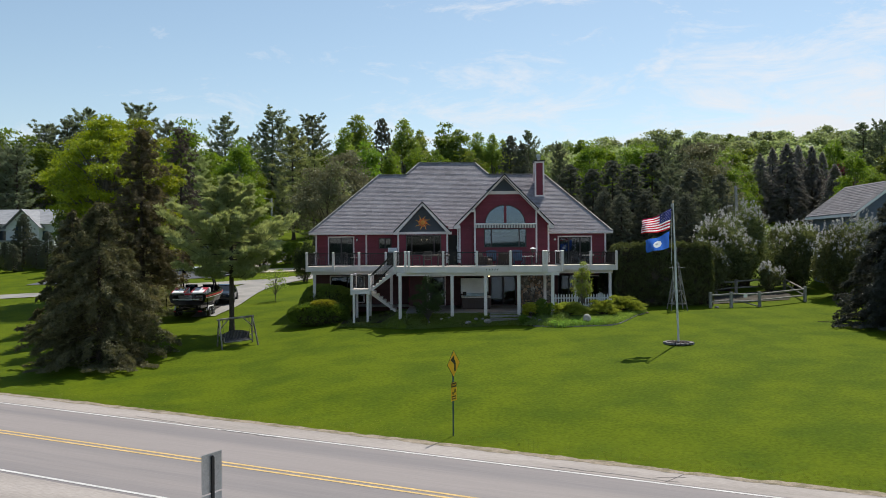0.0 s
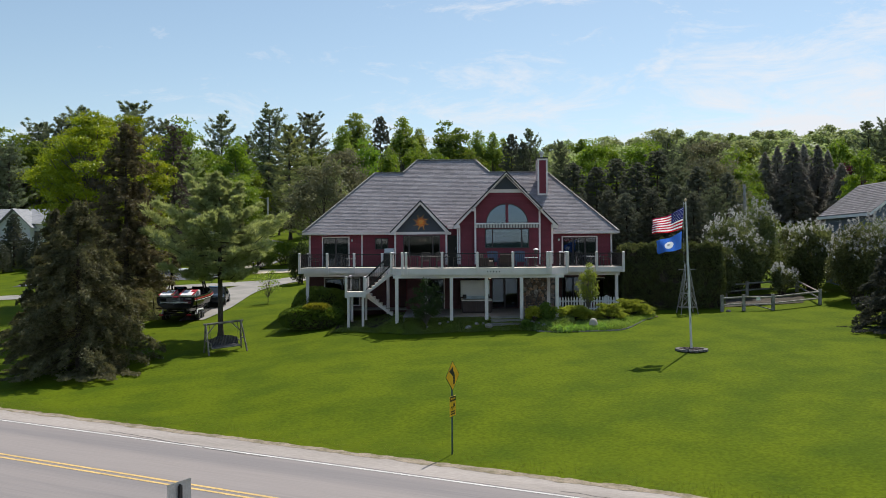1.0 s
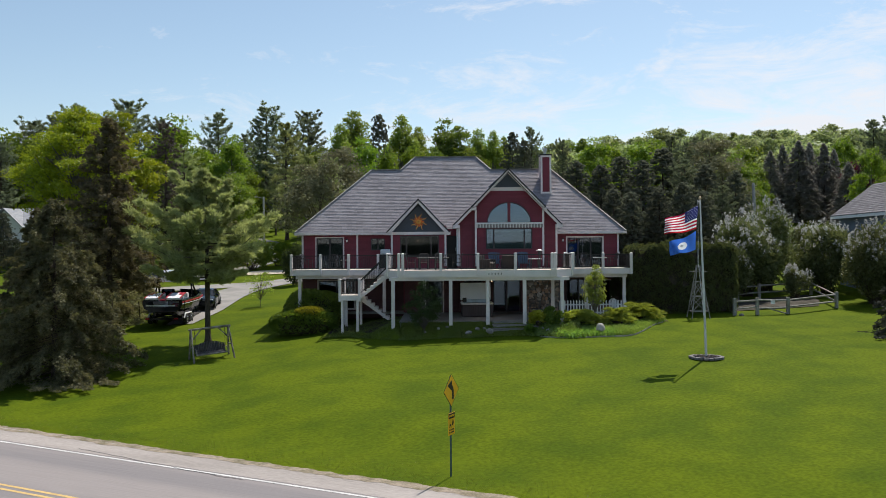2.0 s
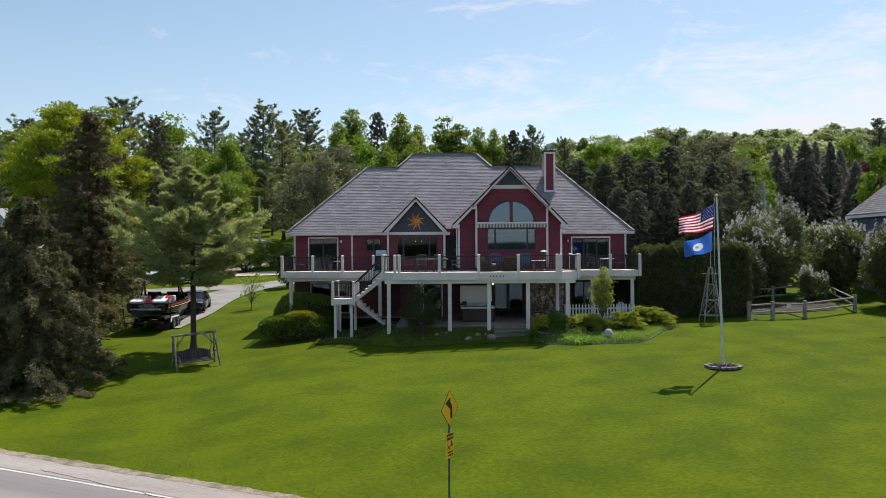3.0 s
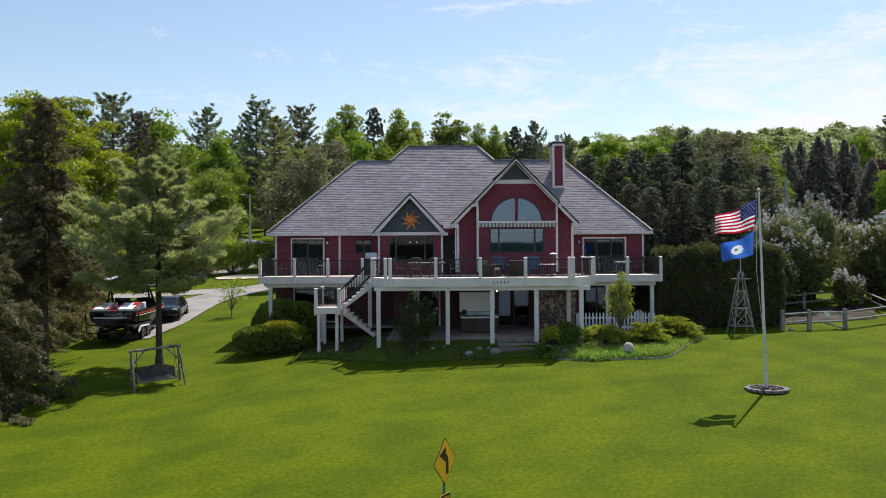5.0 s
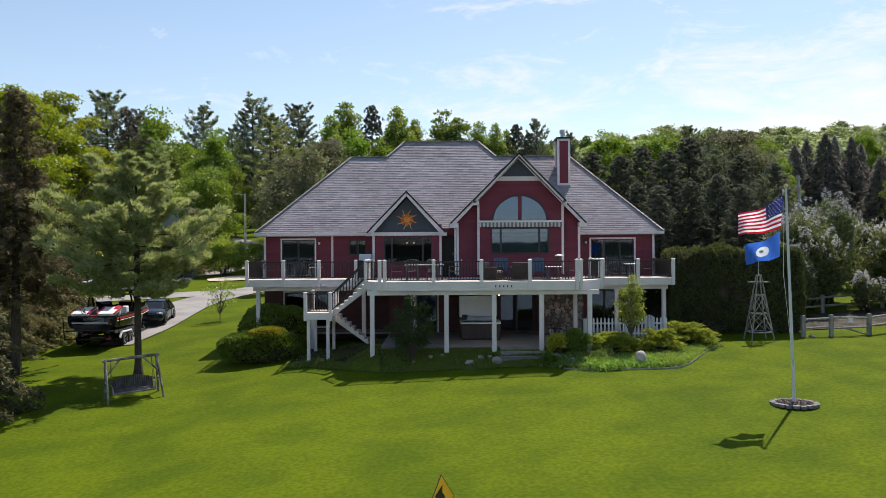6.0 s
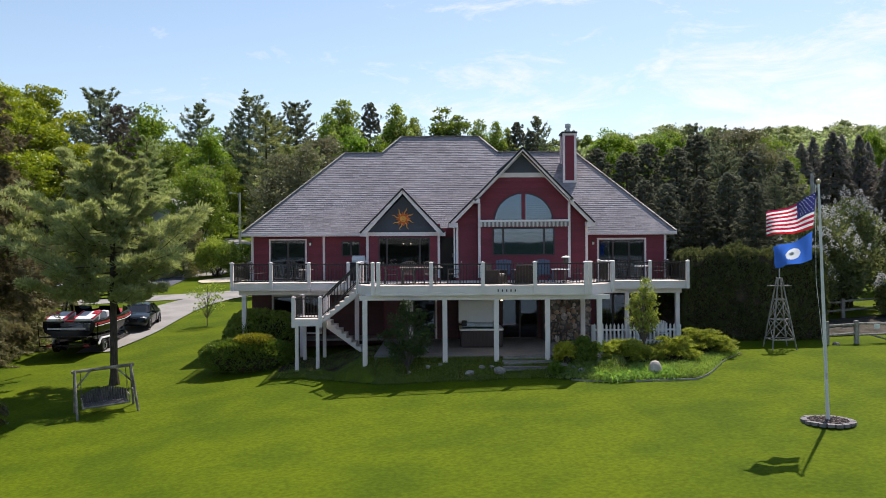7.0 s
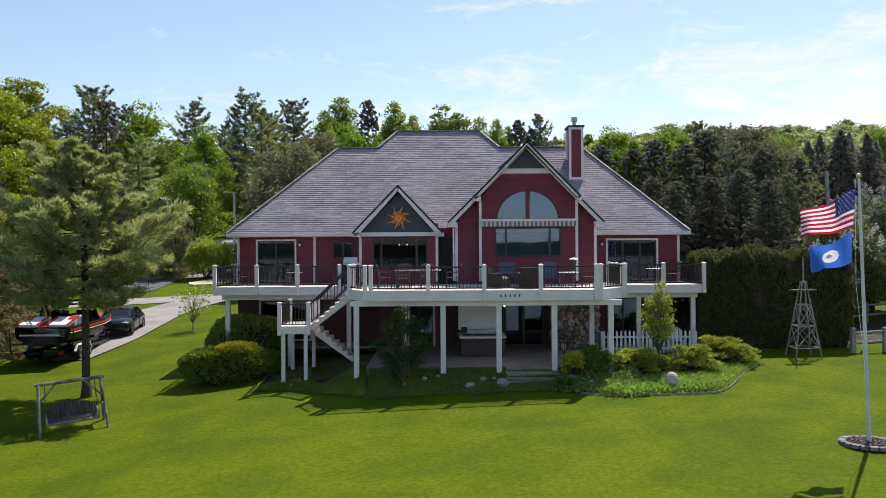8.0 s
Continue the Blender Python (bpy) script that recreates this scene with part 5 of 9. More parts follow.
# picket fence
fence = thing("picket_fence", "white picket fence below the side deck", "fence", (10, 57.75, 0.5))
picket = Geo().slab([(-0.045, 0, 0.08), (0.045, 0, 0.08), (0.045, 0, 1.0), (0, 0, 1.08), (-0.045, 0, 1.0)], (0, -0.02, 0)).mesh("picket", M_WHITE)
FZ = 0.54
for i in range(22):
    piece("picket", picket, (7.58 + i * 0.187, 57.72, FZ), fence)
for z in (0.28, 0.78):
    part("rail", Geo().box(7.5, 11.6, 57.72, 57.76, FZ + z - 0.04, FZ + z + 0.04), M_WHITE, fence)
for x in (7.5, 9.6, 11.6):
    part("post", Geo().box(x - 0.05, x + 0.05, 57.74, 57.84, 0.3, FZ + 1.02), M_WHITE, fence)
bench = thing("garden_chair", "white garden chair with arched back behind the picket fence", "chair", (11.15, 59, SLAB - 0.05))
for i in range(7):
    x = -0.24 + 0.08 * i
    part("back_slat", Geo().box(11.15 + x - 0.028, 11.15 + x + 0.028, 59.3, 59.33, 1.0, 1.62 - 2.2 * x * x), M_WHITE, bench)
part("seat", Geo().box(10.85, 11.45, 58.85, 59.3, 1.0, 1.04), M_WHITE, bench)
for x in (10.89, 11.41):
    for y in (58.9, 59.27):
        part("leg", Geo().box(x - 0.03, x + 0.03, y - 0.03, y + 0.03, SLAB - 0.05, 1.0), M_WHITE, bench)


# ---- driveway and garden ground ----
def ribbon(pts, width, lift=0.05, narrow=None):
    """A paved band that follows the land along a line of points."""
    g = Geo()
    c = [Vector(p) for p in pts]
    dense = []
    for i in range(len(c) - 1):
        p0, p1, p2, p3 = c[max(0, i - 1)], c[i], c[i + 1], c[min(len(c) - 1, i + 2)]
        for k in range(8):
            s = k / 8
            dense.append(0.5 * ((2 * p1) + (p2 - p0) * s + (2 * p0 - 5 * p1 + 4 * p2 - p3) * s * s + (3 * p1 - p0 - 3 * p2 + p3) * s ** 3))
    dense.append(c[-1])
    for i, p in enumerate(dense):
        d = (dense[min(i + 1, len(dense) - 1)] - dense[max(i - 1, 0)]).normalized()
        nrm = Vector((-d.y, d.x))
        wide = width if narrow is None else narrow + (width - narrow) * smooth01(0.0, 0.30, i / len(dense))
        for s in (-0.5, -0.25, 0, 0.25, 0.5):
            q = p + nrm * wide * s
            g.v.append((q.x, q.y, ground_z(q.x, q.y) + lift))
        if i:
            k = 5 * i
            for j in range(4):
                g.f.append((k - 5 + j, k - 4 + j, k + 1 + j, k + j))
    return g


structure("driveway", ribbon([(-18.1, 62.9), (-18.2, 67.5), (-18.9, 73.5), (-18.7, 79.5), (-17.2, 84), (-14.5, 87.5), (-9, 90), (-2, 91.5)], 4.2, 0.06, 1.9), M_DRIVE, "pale concrete driveway curving behind the house", "driveway")
structure("driveway", ribbon([(-52, 83), (-42, 83), (-34, 84), (-28, 85), (-21, 85.4), (-15.5, 86.0)], 3.6, 0.05), M_DRIVE, "pale side lane crossing the lawn", "driveway")
structure("parking_lot", ribbon([(-46, 99.5), (-38, 98.6), (-30, 98), (-24.2, 98.2)], 12.5, 0.05), M_LOT, "grey asphalt yard behind the driveway", "parking area")
structure("back_lane", ribbon([(-24, 101), (-22.5, 112), (-23, 122), (-27, 134), (-34, 146)], 4.5, 0.07), M_DRIVE, "lane climbing towards the woods", "lane")
structure("sand_patch", ribbon([(-22.2, 97.2), (-20.6, 96.6), (-18.0, 96.2), (-15.5, 96.2)], 4.0, 0.09, 1.2), mat("sand", (0.55, 0.47, 0.35), 0.95, 0.15, 1, 12, 0.3), "patch of pale sand beside the driveway", "sand")


def bed_front(x):
    """Front edge of the planted bed along the house."""
    ragged = 0.16 * noise.noise((x * 0.8, 1.0, 0)) + 0.07 * noise.noise((x * 2.6, 5.0, 0)) if x < 4.6 else 0.0
    return 51.75 + 1.9 * smooth01(-1.5, -6.5, x) + 4.2 * smooth01(10.0, 13.6, x) - 0.85 * smooth01(4, 7, x) + ragged


def bed_back(x):
    if x < -2.4:
        return 57.6
    return 53.38 if x < 7.9 else 57.7


def bed_z(x, y):
    yf, g0 = bed_front(x), ground_z(x, y)
    near = min(1, max(0, (y - yf) / ((53.38 if x < 7.9 else 57.7) - yf)))
    far = min(1, max(0, (y - yf) / (57.6 - yf)))
    bank = g0 + (0.60 - g0) * smooth01(0, 1, near)
    slope = g0 + (0.15 + 0.35 * smooth01(-6, -2.4, x)) * smooth01(0, 1, far)
    return slope + (bank - slope) * smooth01(-4.4, -2.4, x) + 0.03


def bed_sheet(x0, x1, nx, ns=12, s0=0.0, lift=0.0):
    """The bed's surface; s0: the share of the way back at which it begins, a little ragged when it is not the front edge."""
    g = Geo()
    for i in range(nx + 1):
        x = x0 + (x1 - x0) * i / nx
        for j in range(ns + 1):
            begin = s0 + (0.10 * noise.noise((x * 1.1, 7.0, 0)) if s0 else 0.0)
            y = bed_front(x) + (bed_back(x) - bed_front(x)) * (begin + (1 - begin) * j / ns)
            g.v.append((x, y, bed_z(x, y) + lift + 0.03 * noise.noise((x * 1.3, y * 1.3, 0))))
        if i:
            k = (ns + 1) * i
            for j in range(ns):
                g.f.append((k - ns - 1 + j, k + j, k + 1 + j, k - ns + j))
    return g


structure("flower_bed", bed_sheet(5.1, 13.6, 46), M_SOILCORE, "dark mulched planting bed along the patio", "flower bed", smooth=True)
structure("grass_bank", bed_sheet(-6.9, 5.1, 96), M_SHADEGRASS, "shaded bank of rough grass below the deck", "grass bank", smooth=True)
structure("flower_bed", bed_sheet(-6.7, -2.45, 40, 12, 0.30, 0.02), M_SOILCORE, "dark bare earth below the stairs", "flower bed", smooth=True)
edging = Geo()
pts = [(x, bed_front(x) - 0.05) for x in np.linspace(5.5, 13.2, 40)]
for a, b in zip(pts, pts[1:]):
    edging.beam((*a, ground_z(*a) + 0.03), (*b, ground_z(*b) + 0.03), 0.04, 0.07)
structure("bed_edging", edging, M_CONCRETE, "low pale edging along the flower bed", "garden edging")

# ---- road signs ----
M_SIGNYELLOW = mat("sign_yellow", (0.80, 0.44, 0.02), 0.4, 0.06, 3, 20, 0.02)
M_SIGNBLACK = mat("sign_black", (0.012, 0.012, 0.012), 0.5, 0.1)
M_GREENPOST = mat("sign_post_green", (0.035, 0.075, 0.075), 0.6, 0.15, 3, 20, 0.1)


def flat(pts, y0, dy):
    return Geo().slab([(x, y0, z) for x, z in pts], (0, dy, 0))


def curve_sign(at, turn):
    """Curve warning sign with a small plaque below it, facing -y before the turn."""
    e = thing("road_sign", "yellow diamond left-curve warning sign with a plaque on a green post", "road sign", (0, 0, 0))
    part("post", Geo().box(-0.03, 0.03, 0.0, 0.035, -0.3, 3.10), M_GREENPOST, e)
    c, r = 2.67, 0.50
    rim = part("diamond_border", flat([(0, c - r), (r, c), (0, c + r), (-r, c)], -0.012, 0.01), M_SIGNBLACK, e)
    part("diamond_plate", flat([(0, c - r + 0.022), (r - 0.022, c), (0, c + r - 0.022), (-r + 0.022, c)], -0.015, 0.012), M_SIGNYELLOW, e)
    shaft = Geo()
    line = [(0.09, c - 0.27), (0.09, c - 0.02), (0.06, c + 0.07), (-0.02, c + 0.14)]
    for (x0, z0), (x1, z1) in zip(line, line[1:]):
        d = Vector((x1 - x0, 0, z1 - z0)).normalized()
        nn = Vector((-d.z, 0, d.x)) * 0.055
        p, q = Vector((x0, -0.02, z0)) - d * 0.012, Vector((x1, -0.02, z1)) + d * 0.012
        shaft.slab([p - nn, p + nn, q + nn, q - nn], (0, 0.004, 0))
    part("arrow_shaft", shaft, M_SIGNBLACK, e)
    part("arrow_head", flat([(-0.26, c + 0.17), (0.03, c + 0.31), (0.01, c - 0.01)], -0.0205, 0.004), M_SIGNBLACK, e)
    plaque = part("plaque", flat([(-0.21, 1.30), (0.21, 1.30), (0.21, 1.98), (-0.21, 1.98)], -0.015, 0.012), M_SIGNYELLOW, e, "yellow plaque")
    part("plaque_header", flat([(-0.20, 1.81), (0.20, 1.81), (0.20, 1.97), (-0.20, 1.97)], -0.0185, 0.003), M_SIGNBLACK, plaque)
    for i in range(5):
        part("header_bar", flat([(-0.17 + i * 0.07, 1.86), (-0.125 + i * 0.07, 1.86), (-0.125 + i * 0.07, 1.92), (-0.17 + i * 0.07, 1.92)], -0.021, 0.002), M_SIGNYELLOW, plaque)
    # plain shapes for the two small symbols
    part("symbol", flat([(0.03, 1.58), (0.07, 1.58), (0.10, 1.66), (0.14, 1.60), (0.16, 1.62), (0.12, 1.72), (0.08, 1.77), (0.04, 1.70)], -0.0185, 0.003), M_SIGNBLACK, plaque)
    part("symbol", flat([(-0.15, 1.53), (-0.13, 1.53), (-0.12, 1.58), (-0.06, 1.58), (-0.05, 1.53), (-0.03, 1.53), (-0.03, 1.64), (-0.13, 1.64)], -0.0185, 0.003), M_SIGNBLACK, plaque)
    for z in (1.36, 1.44):
        for i in range(4):
            part("text_bar", flat([(-0.15 + i * 0.08, z), (-0.09 + i * 0.08, z), (-0.09 + i * 0.08, z + 0.045), (-0.15 + i * 0.08, z + 0.045)], -0.0185, 0.003), M_SIGNBLACK, plaque)
    e.matrix_basis = pose(*at, 0, 0, turn)
    return e


curve_sign((0.36, 31.0, ground_z(0.3, 31.0)), 62.0)


def sign_back(at, turn):
    e = thing("road_sign", "plain grey back of a road sign on a dark steel post", "road sign", (0, 0, 0))
    part("post", Geo().box(-0.045, 0.045, -0.06, -0.005, -0.4, 1.56).rod((0, -0.033, 1.55), (0, -0.033, 1.60), 0.045, 0.02), M_BLACK, e)
    part("plate", flat([(-0.38, 0.60), (0.38, 0.60), (0.38, 1.66), (-0.38, 1.66)], 0.0, 0.004), M_STEEL, e, "unpainted sheet aluminium back")
    part("lower_plate", flat([(-0.38, 0.10), (0.38, 0.10), (0.38, 0.56), (-0.38, 0.56)], 0.0, 0.004), M_STEEL, e)
    e.matrix_basis = pose(*at, 0, 0, turn)
    return e


sign_back((-6.28, 22.6, ground_z(-6.28, 22.6)), 62.0)

# ---- flagpole ----
PX, PY = 12.62, 44.9
PZ = ground_z(PX, PY)
pole_top = Vector((12.37, PY, 7.10))
pole = thing("flagpole", "tall white metal flagpole with a ball finial", "flagpole", (PX, PY, PZ))
base = Vector((PX, PY, PZ - 0.2))
part("shaft", Geo().rod(base, base.lerp(pole_top, 0.5), 0.062, 0.052, 14).rod(base.lerp(pole_top, 0.5), pole_top, 0.052, 0.036, 14), M_POLE, pole, smooth=False)
part("finial", Geo().lathe([(0.02, 0), (0.06, 0.03), (0.075, 0.08), (0.06, 0.13), (0.01, 0.16)], tuple(pole_top), 14), mat("brass", (0.55, 0.45, 0.28), 0.35, 0.1, 3, 20, 0.02, metal=0.8), pole, "dull brass ball", smooth=True)
part("truck", Geo().rod(pole_top - Vector((0.10, 0, 0.10)), pole_top - Vector((0, 0, 0.10)), 0.02).rod(pole_top - Vector((0.1, 0, 0.2)), pole_top - Vector((0.1, 0, 0.02)), 0.025), M_STEEL, pole)
part("halyard", Geo().rod(pole_top - Vector((0.10, 0, 0.1)), (PX - 0.36, PY - 0.02, 4.1), 0.007).rod((PX - 0.36, PY - 0.02, 4.1), (PX - 0.08, PY - 0.06, 1.1), 0.007), M_WHITE, pole)
part("cleat", Geo().beam((PX - 0.06, PY - 0.07, 0.95), (PX - 0.06, PY - 0.07, 1.15), 0.03, 0.03), M_STEEL, pole)
ring_bed = thing("flagpole_bed", "round stone-edged bed of wood chips at the flagpole foot", "planter bed", (PX, PY, PZ))
part("chips", Geo().lathe([(0.62, -0.2), (0.62, 0.05), (0.3, 0.075), (0.05, 0.08)], (PX, PY, PZ), 28), mat("wood_chips", (0.10, 0.075, 0.065), 0.95, 0.5, 4, 30, 1.0), ring_bed)
chips, rng = Geo(), random.Random(13)
for _ in range(420):
    a, r = rng.uniform(0, 2 * math.pi), 0.60 * math.sqrt(rng.uniform(0, 1))
    p = Vector((PX + r * math.cos(a), PY + r * math.sin(a), PZ + 0.085 - 0.03 * r + rng.uniform(0, 0.03)))
    d = Vector((rng.uniform(-1, 1), rng.uniform(-1, 1), rng.uniform(-0.3, 0.3))).normalized() * rng.uniform(0.02, 0.055)
    chips.beam(p - d, p + d, 0.03, 0.012)
part("loose_chips", chips, mat("bark_chips", (0.12, 0.095, 0.085), 0.95, 0.3, 4, 30, 0.4, each=0.6), ring_bed, "rough mixed bark chips", kind="stuff")
rng = random.Random(3)
block = Geo().slab([(-0.115, -0.10, 0), (0.115, -0.10, 0), (0.095, 0.10, 0), (-0.095, 0.10, 0)], (0, 0, 0.10)).mesh("edging_stone", mat("edging_concrete", (0.19, 0.175, 0.175), 0.9, 0.2, 3, 25, 0.5, apart=0.25))
for i in range(20):
    a = 2 * math.pi * i / 20
    o = piece("edging_stone", block, (PX + 0.71 * math.cos(a), PY + 0.71 * math.sin(a), PZ - 0.02 + rng.uniform(-0.01, 0.01)), ring_bed, a + math.pi / 2 + math.pi)


def cloth(hoist_top, hoist_bot, fly_top, fly_bot, wave, nu=28, nv=26, phase=0.0):
    """Grid of points of a flying cloth between its four corners."""
    pts = np.zeros((nu + 1, nv + 1, 3))
    for i in range(nu + 1):
        u = i / nu
        for j in range(nv + 1):
            v = j / nv
            p = (Vector(hoist_top) * (1 - v) + Vector(hoist_bot) * v) * (1 - u) + (Vector(fly_top) * (1 - v) + Vector(fly_bot) * v) * u
            s = math.sin(u * 8.0 + v * 2.4 + phase) + 0.45 * math.sin(u * 15.0 - v * 3.0 + 2 * phase)
            pts[i, j] = (p.x + 0.03 * u * math.sin(5 * v + phase), p.y + wave * (0.15 + 0.85 * u ** 0.7) * s,
                         p.z + 0.05 * u * math.sin(u * 7 + 1.2 + phase + 1.5 * v) - 0.06 * math.sin(math.pi * u))
    return pts


def cloth_part(name, pts, i0, i1, j0, j1, m, parent, off=0.0):
    g = Geo()
    idx = {}
    for i in range(i0, i1 + 1):
        for j in range(j0, j1 + 1):
            idx[i, j] = len(g.v)
            p = pts[i, j]
            g.v.append((p[0], p[1] + off, p[2]))
    for i in range(i0, i1):
        for j in range(j0, j1):
            g.f.append((idx[i, j], idx[i, j + 1], idx[i + 1, j + 1], idx[i + 1, j]))
    return part(name, g, m, parent, smooth=True)


def cloth_mat(name, col):
    return leaf_mat(name, tuple(c * 0.97 for c in col), tuple(c * 1.03 for c in col), (1, 1, 1), 0.5, 0.02)


C_RED, C_WHITE, C_BLUE, C_STATE = cloth_mat("flag_red", (0.52, 0.013, 0.05)), cloth_mat("flag_white", (0.85, 0.85, 0.87)), cloth_mat("flag_blue", (0.034, 0.042, 0.16)), cloth_mat("flag_state_blue", (0.040, 0.180, 0.56))
flag = thing("national_flag", "flying flag with red and white stripes and a starred blue canton", "flag", (12.2, PY, 5.9))
fp = cloth((12.27, PY - 0.05, 6.84), (12.17, PY - 0.05, 5.72), (10.66, PY - 0.35, 6.17), (10.56, PY - 0.3, 5.46), 0.19)
for k in range(13):
    m = C_RED if k % 2 == 0 else C_WHITE
    cloth_part("stripe", fp, 12 if k < 7 else 0, 28, 2 * k, 2 * k + 2, m, flag)
canton = cloth_part("canton", fp, 0, 12, 0, 14, C_BLUE, flag)
for r in range(7):
    for c in range(5):
        i, j = 1 + 2.2 * c + (1.1 if r % 2 else 0), 1 + 1.9 * r
        p = Vector(fp[min(12, int(i)), min(13, int(j))]) + Vector((0, -0.012, 0))
        g = Geo()
        star = [(p.x + rr * math.cos(a), p.y, p.z + rr * math.sin(a)) for n5 in range(10) for rr, a in [((0.028 if n5 % 2 == 0 else 0.012), math.pi / 2 + n5 * math.pi / 5)]]
        g.slab(star, (0, 0.003, 0))
        part("star", g, C_WHITE, canton)
flag2 = thing("state_flag", "flying plain blue flag with a pale round emblem", "flag", (12.1, PY, 5.0))
fp2 = cloth((12.16, PY - 0.05, 5.61), (12.12, PY - 0.05, 4.73), (10.76, PY - 0.3, 5.08), (10.84, PY - 0.35, 4.50), 0.15, 56, 52, phase=1.0)


def cloth_patch(name, pts, ci, cj, ri, rj, m, parent, off=0.0, around=False):
    """A round patch of the cloth, or all the cloth around it."""
    g, idx = Geo(), {}
    for i in range(len(pts) - 1):
        for j in range(len(pts[0]) - 1):
            if (((i + 0.5 - ci) / ri) ** 2 + ((j + 0.5 - cj) / rj) ** 2 < 1) != around:
                q = []
                for k in ((i, j), (i, j + 1), (i + 1, j + 1), (i + 1, j)):
                    if k not in idx:
                        idx[k] = len(g.v)
                        p = pts[k]
                        g.v.append((p[0], p[1] + off, p[2]))
                    q.append(idx[k])
                g.f.append(tuple(q))
    return part(name, g, m, parent, smooth=True)


C_PALE, C_TAN = cloth_mat("emblem_pale", (0.66, 0.70, 0.74)), cloth_mat("emblem_tan", (0.62, 0.68, 0.74))
cloth_patch("field", fp2, 28, 28, 8.6, 13.0, C_STATE, flag2, around=True)
cloth_patch("emblem", fp2, 28, 28, 8.6, 13.0, C_PALE, flag2)
for side in (-1, 1):
    cloth_patch("emblem_centre", fp2, 29, 27, 2.8, 4.0, C_TAN, flag2, side * 0.011)

# ---- windmill tower ----
M_TOWER = mat("weathered_tower_metal", (0.29, 0.27, 0.25), 0.8, 0.25, 3, 20, 0.2)
TX, TY = 15.85, 56.7
TZ = ground_z(TX, TY)
tower = thing("garden_windmill_tower", "small weathered metal windmill tower frame", "garden ornament", (TX, TY, TZ))
half = lambda h: 0.56 - 0.48 * h / 3.22
cor = [(-1, -1), (1, -1), (1, 1), (-1, 1)]
for sx, sy in cor:
    part("leg", Geo().beam((TX + sx * half(0), TY + sy * half(0), TZ - 0.1), (TX + sx * half(3.22), TY + sy * half(3.22), TZ + 3.22), 0.05, 0.05), M_TOWER, tower)
for h in (0.42, 1.32, 2.22, 3.17):
    for (ax, ay), (bx, by) in zip(cor, cor[1:] + cor[:1]):
        part("girt", Geo().beam((TX + ax * half(h), TY + ay * half(h), TZ + h), (TX + bx * half(h), TY + by * half(h), TZ + h), 0.035, 0.05), M_TOWER, tower)
for h0, h1 in ((0.42, 1.32), (1.32, 2.22)):
    for (ax, ay), (bx, by) in zip(cor, cor[1:] + cor[:1]):
        for p, q in ((h0, h1), (h1, h0)):
            part("brace", Geo().beam((TX + ax * half(p), TY + ay * half(p), TZ + p), (TX + bx * half(q), TY + by * half(q), TZ + q), 0.025, 0.03), M_TOWER, tower)
part("platform", Geo().box(TX - 0.52, TX + 0.52, TY - 0.12, TY + 0.12, TZ + 2.83, TZ + 2.87), M_TOWER, tower)
part("mast", Geo().rod((TX, TY, TZ + 3.18), (TX, TY, TZ + 4.25), 0.022), M_STEEL, tower)

# ---- split rail fence ----
rail_fence = thing("split_rail_fence", "weathered grey post and rail fence round a garden", "fence", (20, 58, 0.5))
posts = [(18.4, 57.6), (19.9, 57.8), (22.0, 58.2), (26.2, 60.6), (27.4, 67.2), (22.9, 65.4), (21.1, 64.7), (19.2, 64.1)]
rng = random.Random(8)
for x, y in posts:
    z = ground_z(x, y)
    part("post", Geo().box(x - 0.1, x + 0.1, y - 0.09, y + 0.09, z - 0.3, z + 1.08), M_WEATHERED, rail_fence, bevel=0.02)
for (xa, ya), (xb, yb) in zip(posts, posts[1:]):
    for h in (0.45, 0.9):
        za, zb = ground_z(xa, ya) + h + rng.uniform(-0.05, 0.05), ground_z(xb, yb) + h + rng.uniform(-0.05, 0.05)
        part("rail", Geo().rod((xa, ya, za), (xb, yb, zb), 0.055, 0.065, 6), M_WEATHERED, rail_fence)
part("gate_brace", Geo().rod((20.6, 57.9, 1.0), (22.0, 58.2, 0.62), 0.04), M_WEATHERED, rail_fence)
notice = thing("notice_board", "small white notice fixed to the rail fence", "sign", (20.9, 57.9, 1.3))
part("board", Geo().box(20.78, 21.04, 57.86, 57.88, 1.28, 1.5), M_WHITE, notice)

garden = [(18.7, 59.6), (20.4, 59.9), (22.2, 60.4), (25.4, 61.4), (26.6, 64.0), (27.0, 66.8), (23.4, 65.3), (21.0, 64.4), (18.9, 63.8)]
soil, mx, my = Geo(), sum(p[0] for p in garden) / 9, sum(p[1] for p in garden) / 9
for ringno in range(1, 7):
    for gx, gy in garden:
        x, y = mx + (gx - mx) * ringno / 6, my + (gy - my) * ringno / 6
        soil.v.append((x, y, ground_z(x, y) + 0.04 + 0.05 * noise.noise((x, y, 0))))
soil.f = [(k * 9 + i, k * 9 + (i + 1) % 9, k * 9 + 9 + (i + 1) % 9, k * 9 + 9 + i) for k in range(5) for i in range(9)] + [tuple(range(9))]
structure("garden_soil", soil, mat("grey_mulch", (0.075, 0.066, 0.056), 0.95, 0.4, 1.5, 12, 0.8, tint=(0.042, 0.040, 0.028), spec=0.1), "grey-brown mulch inside the rail fence", "garden soil")

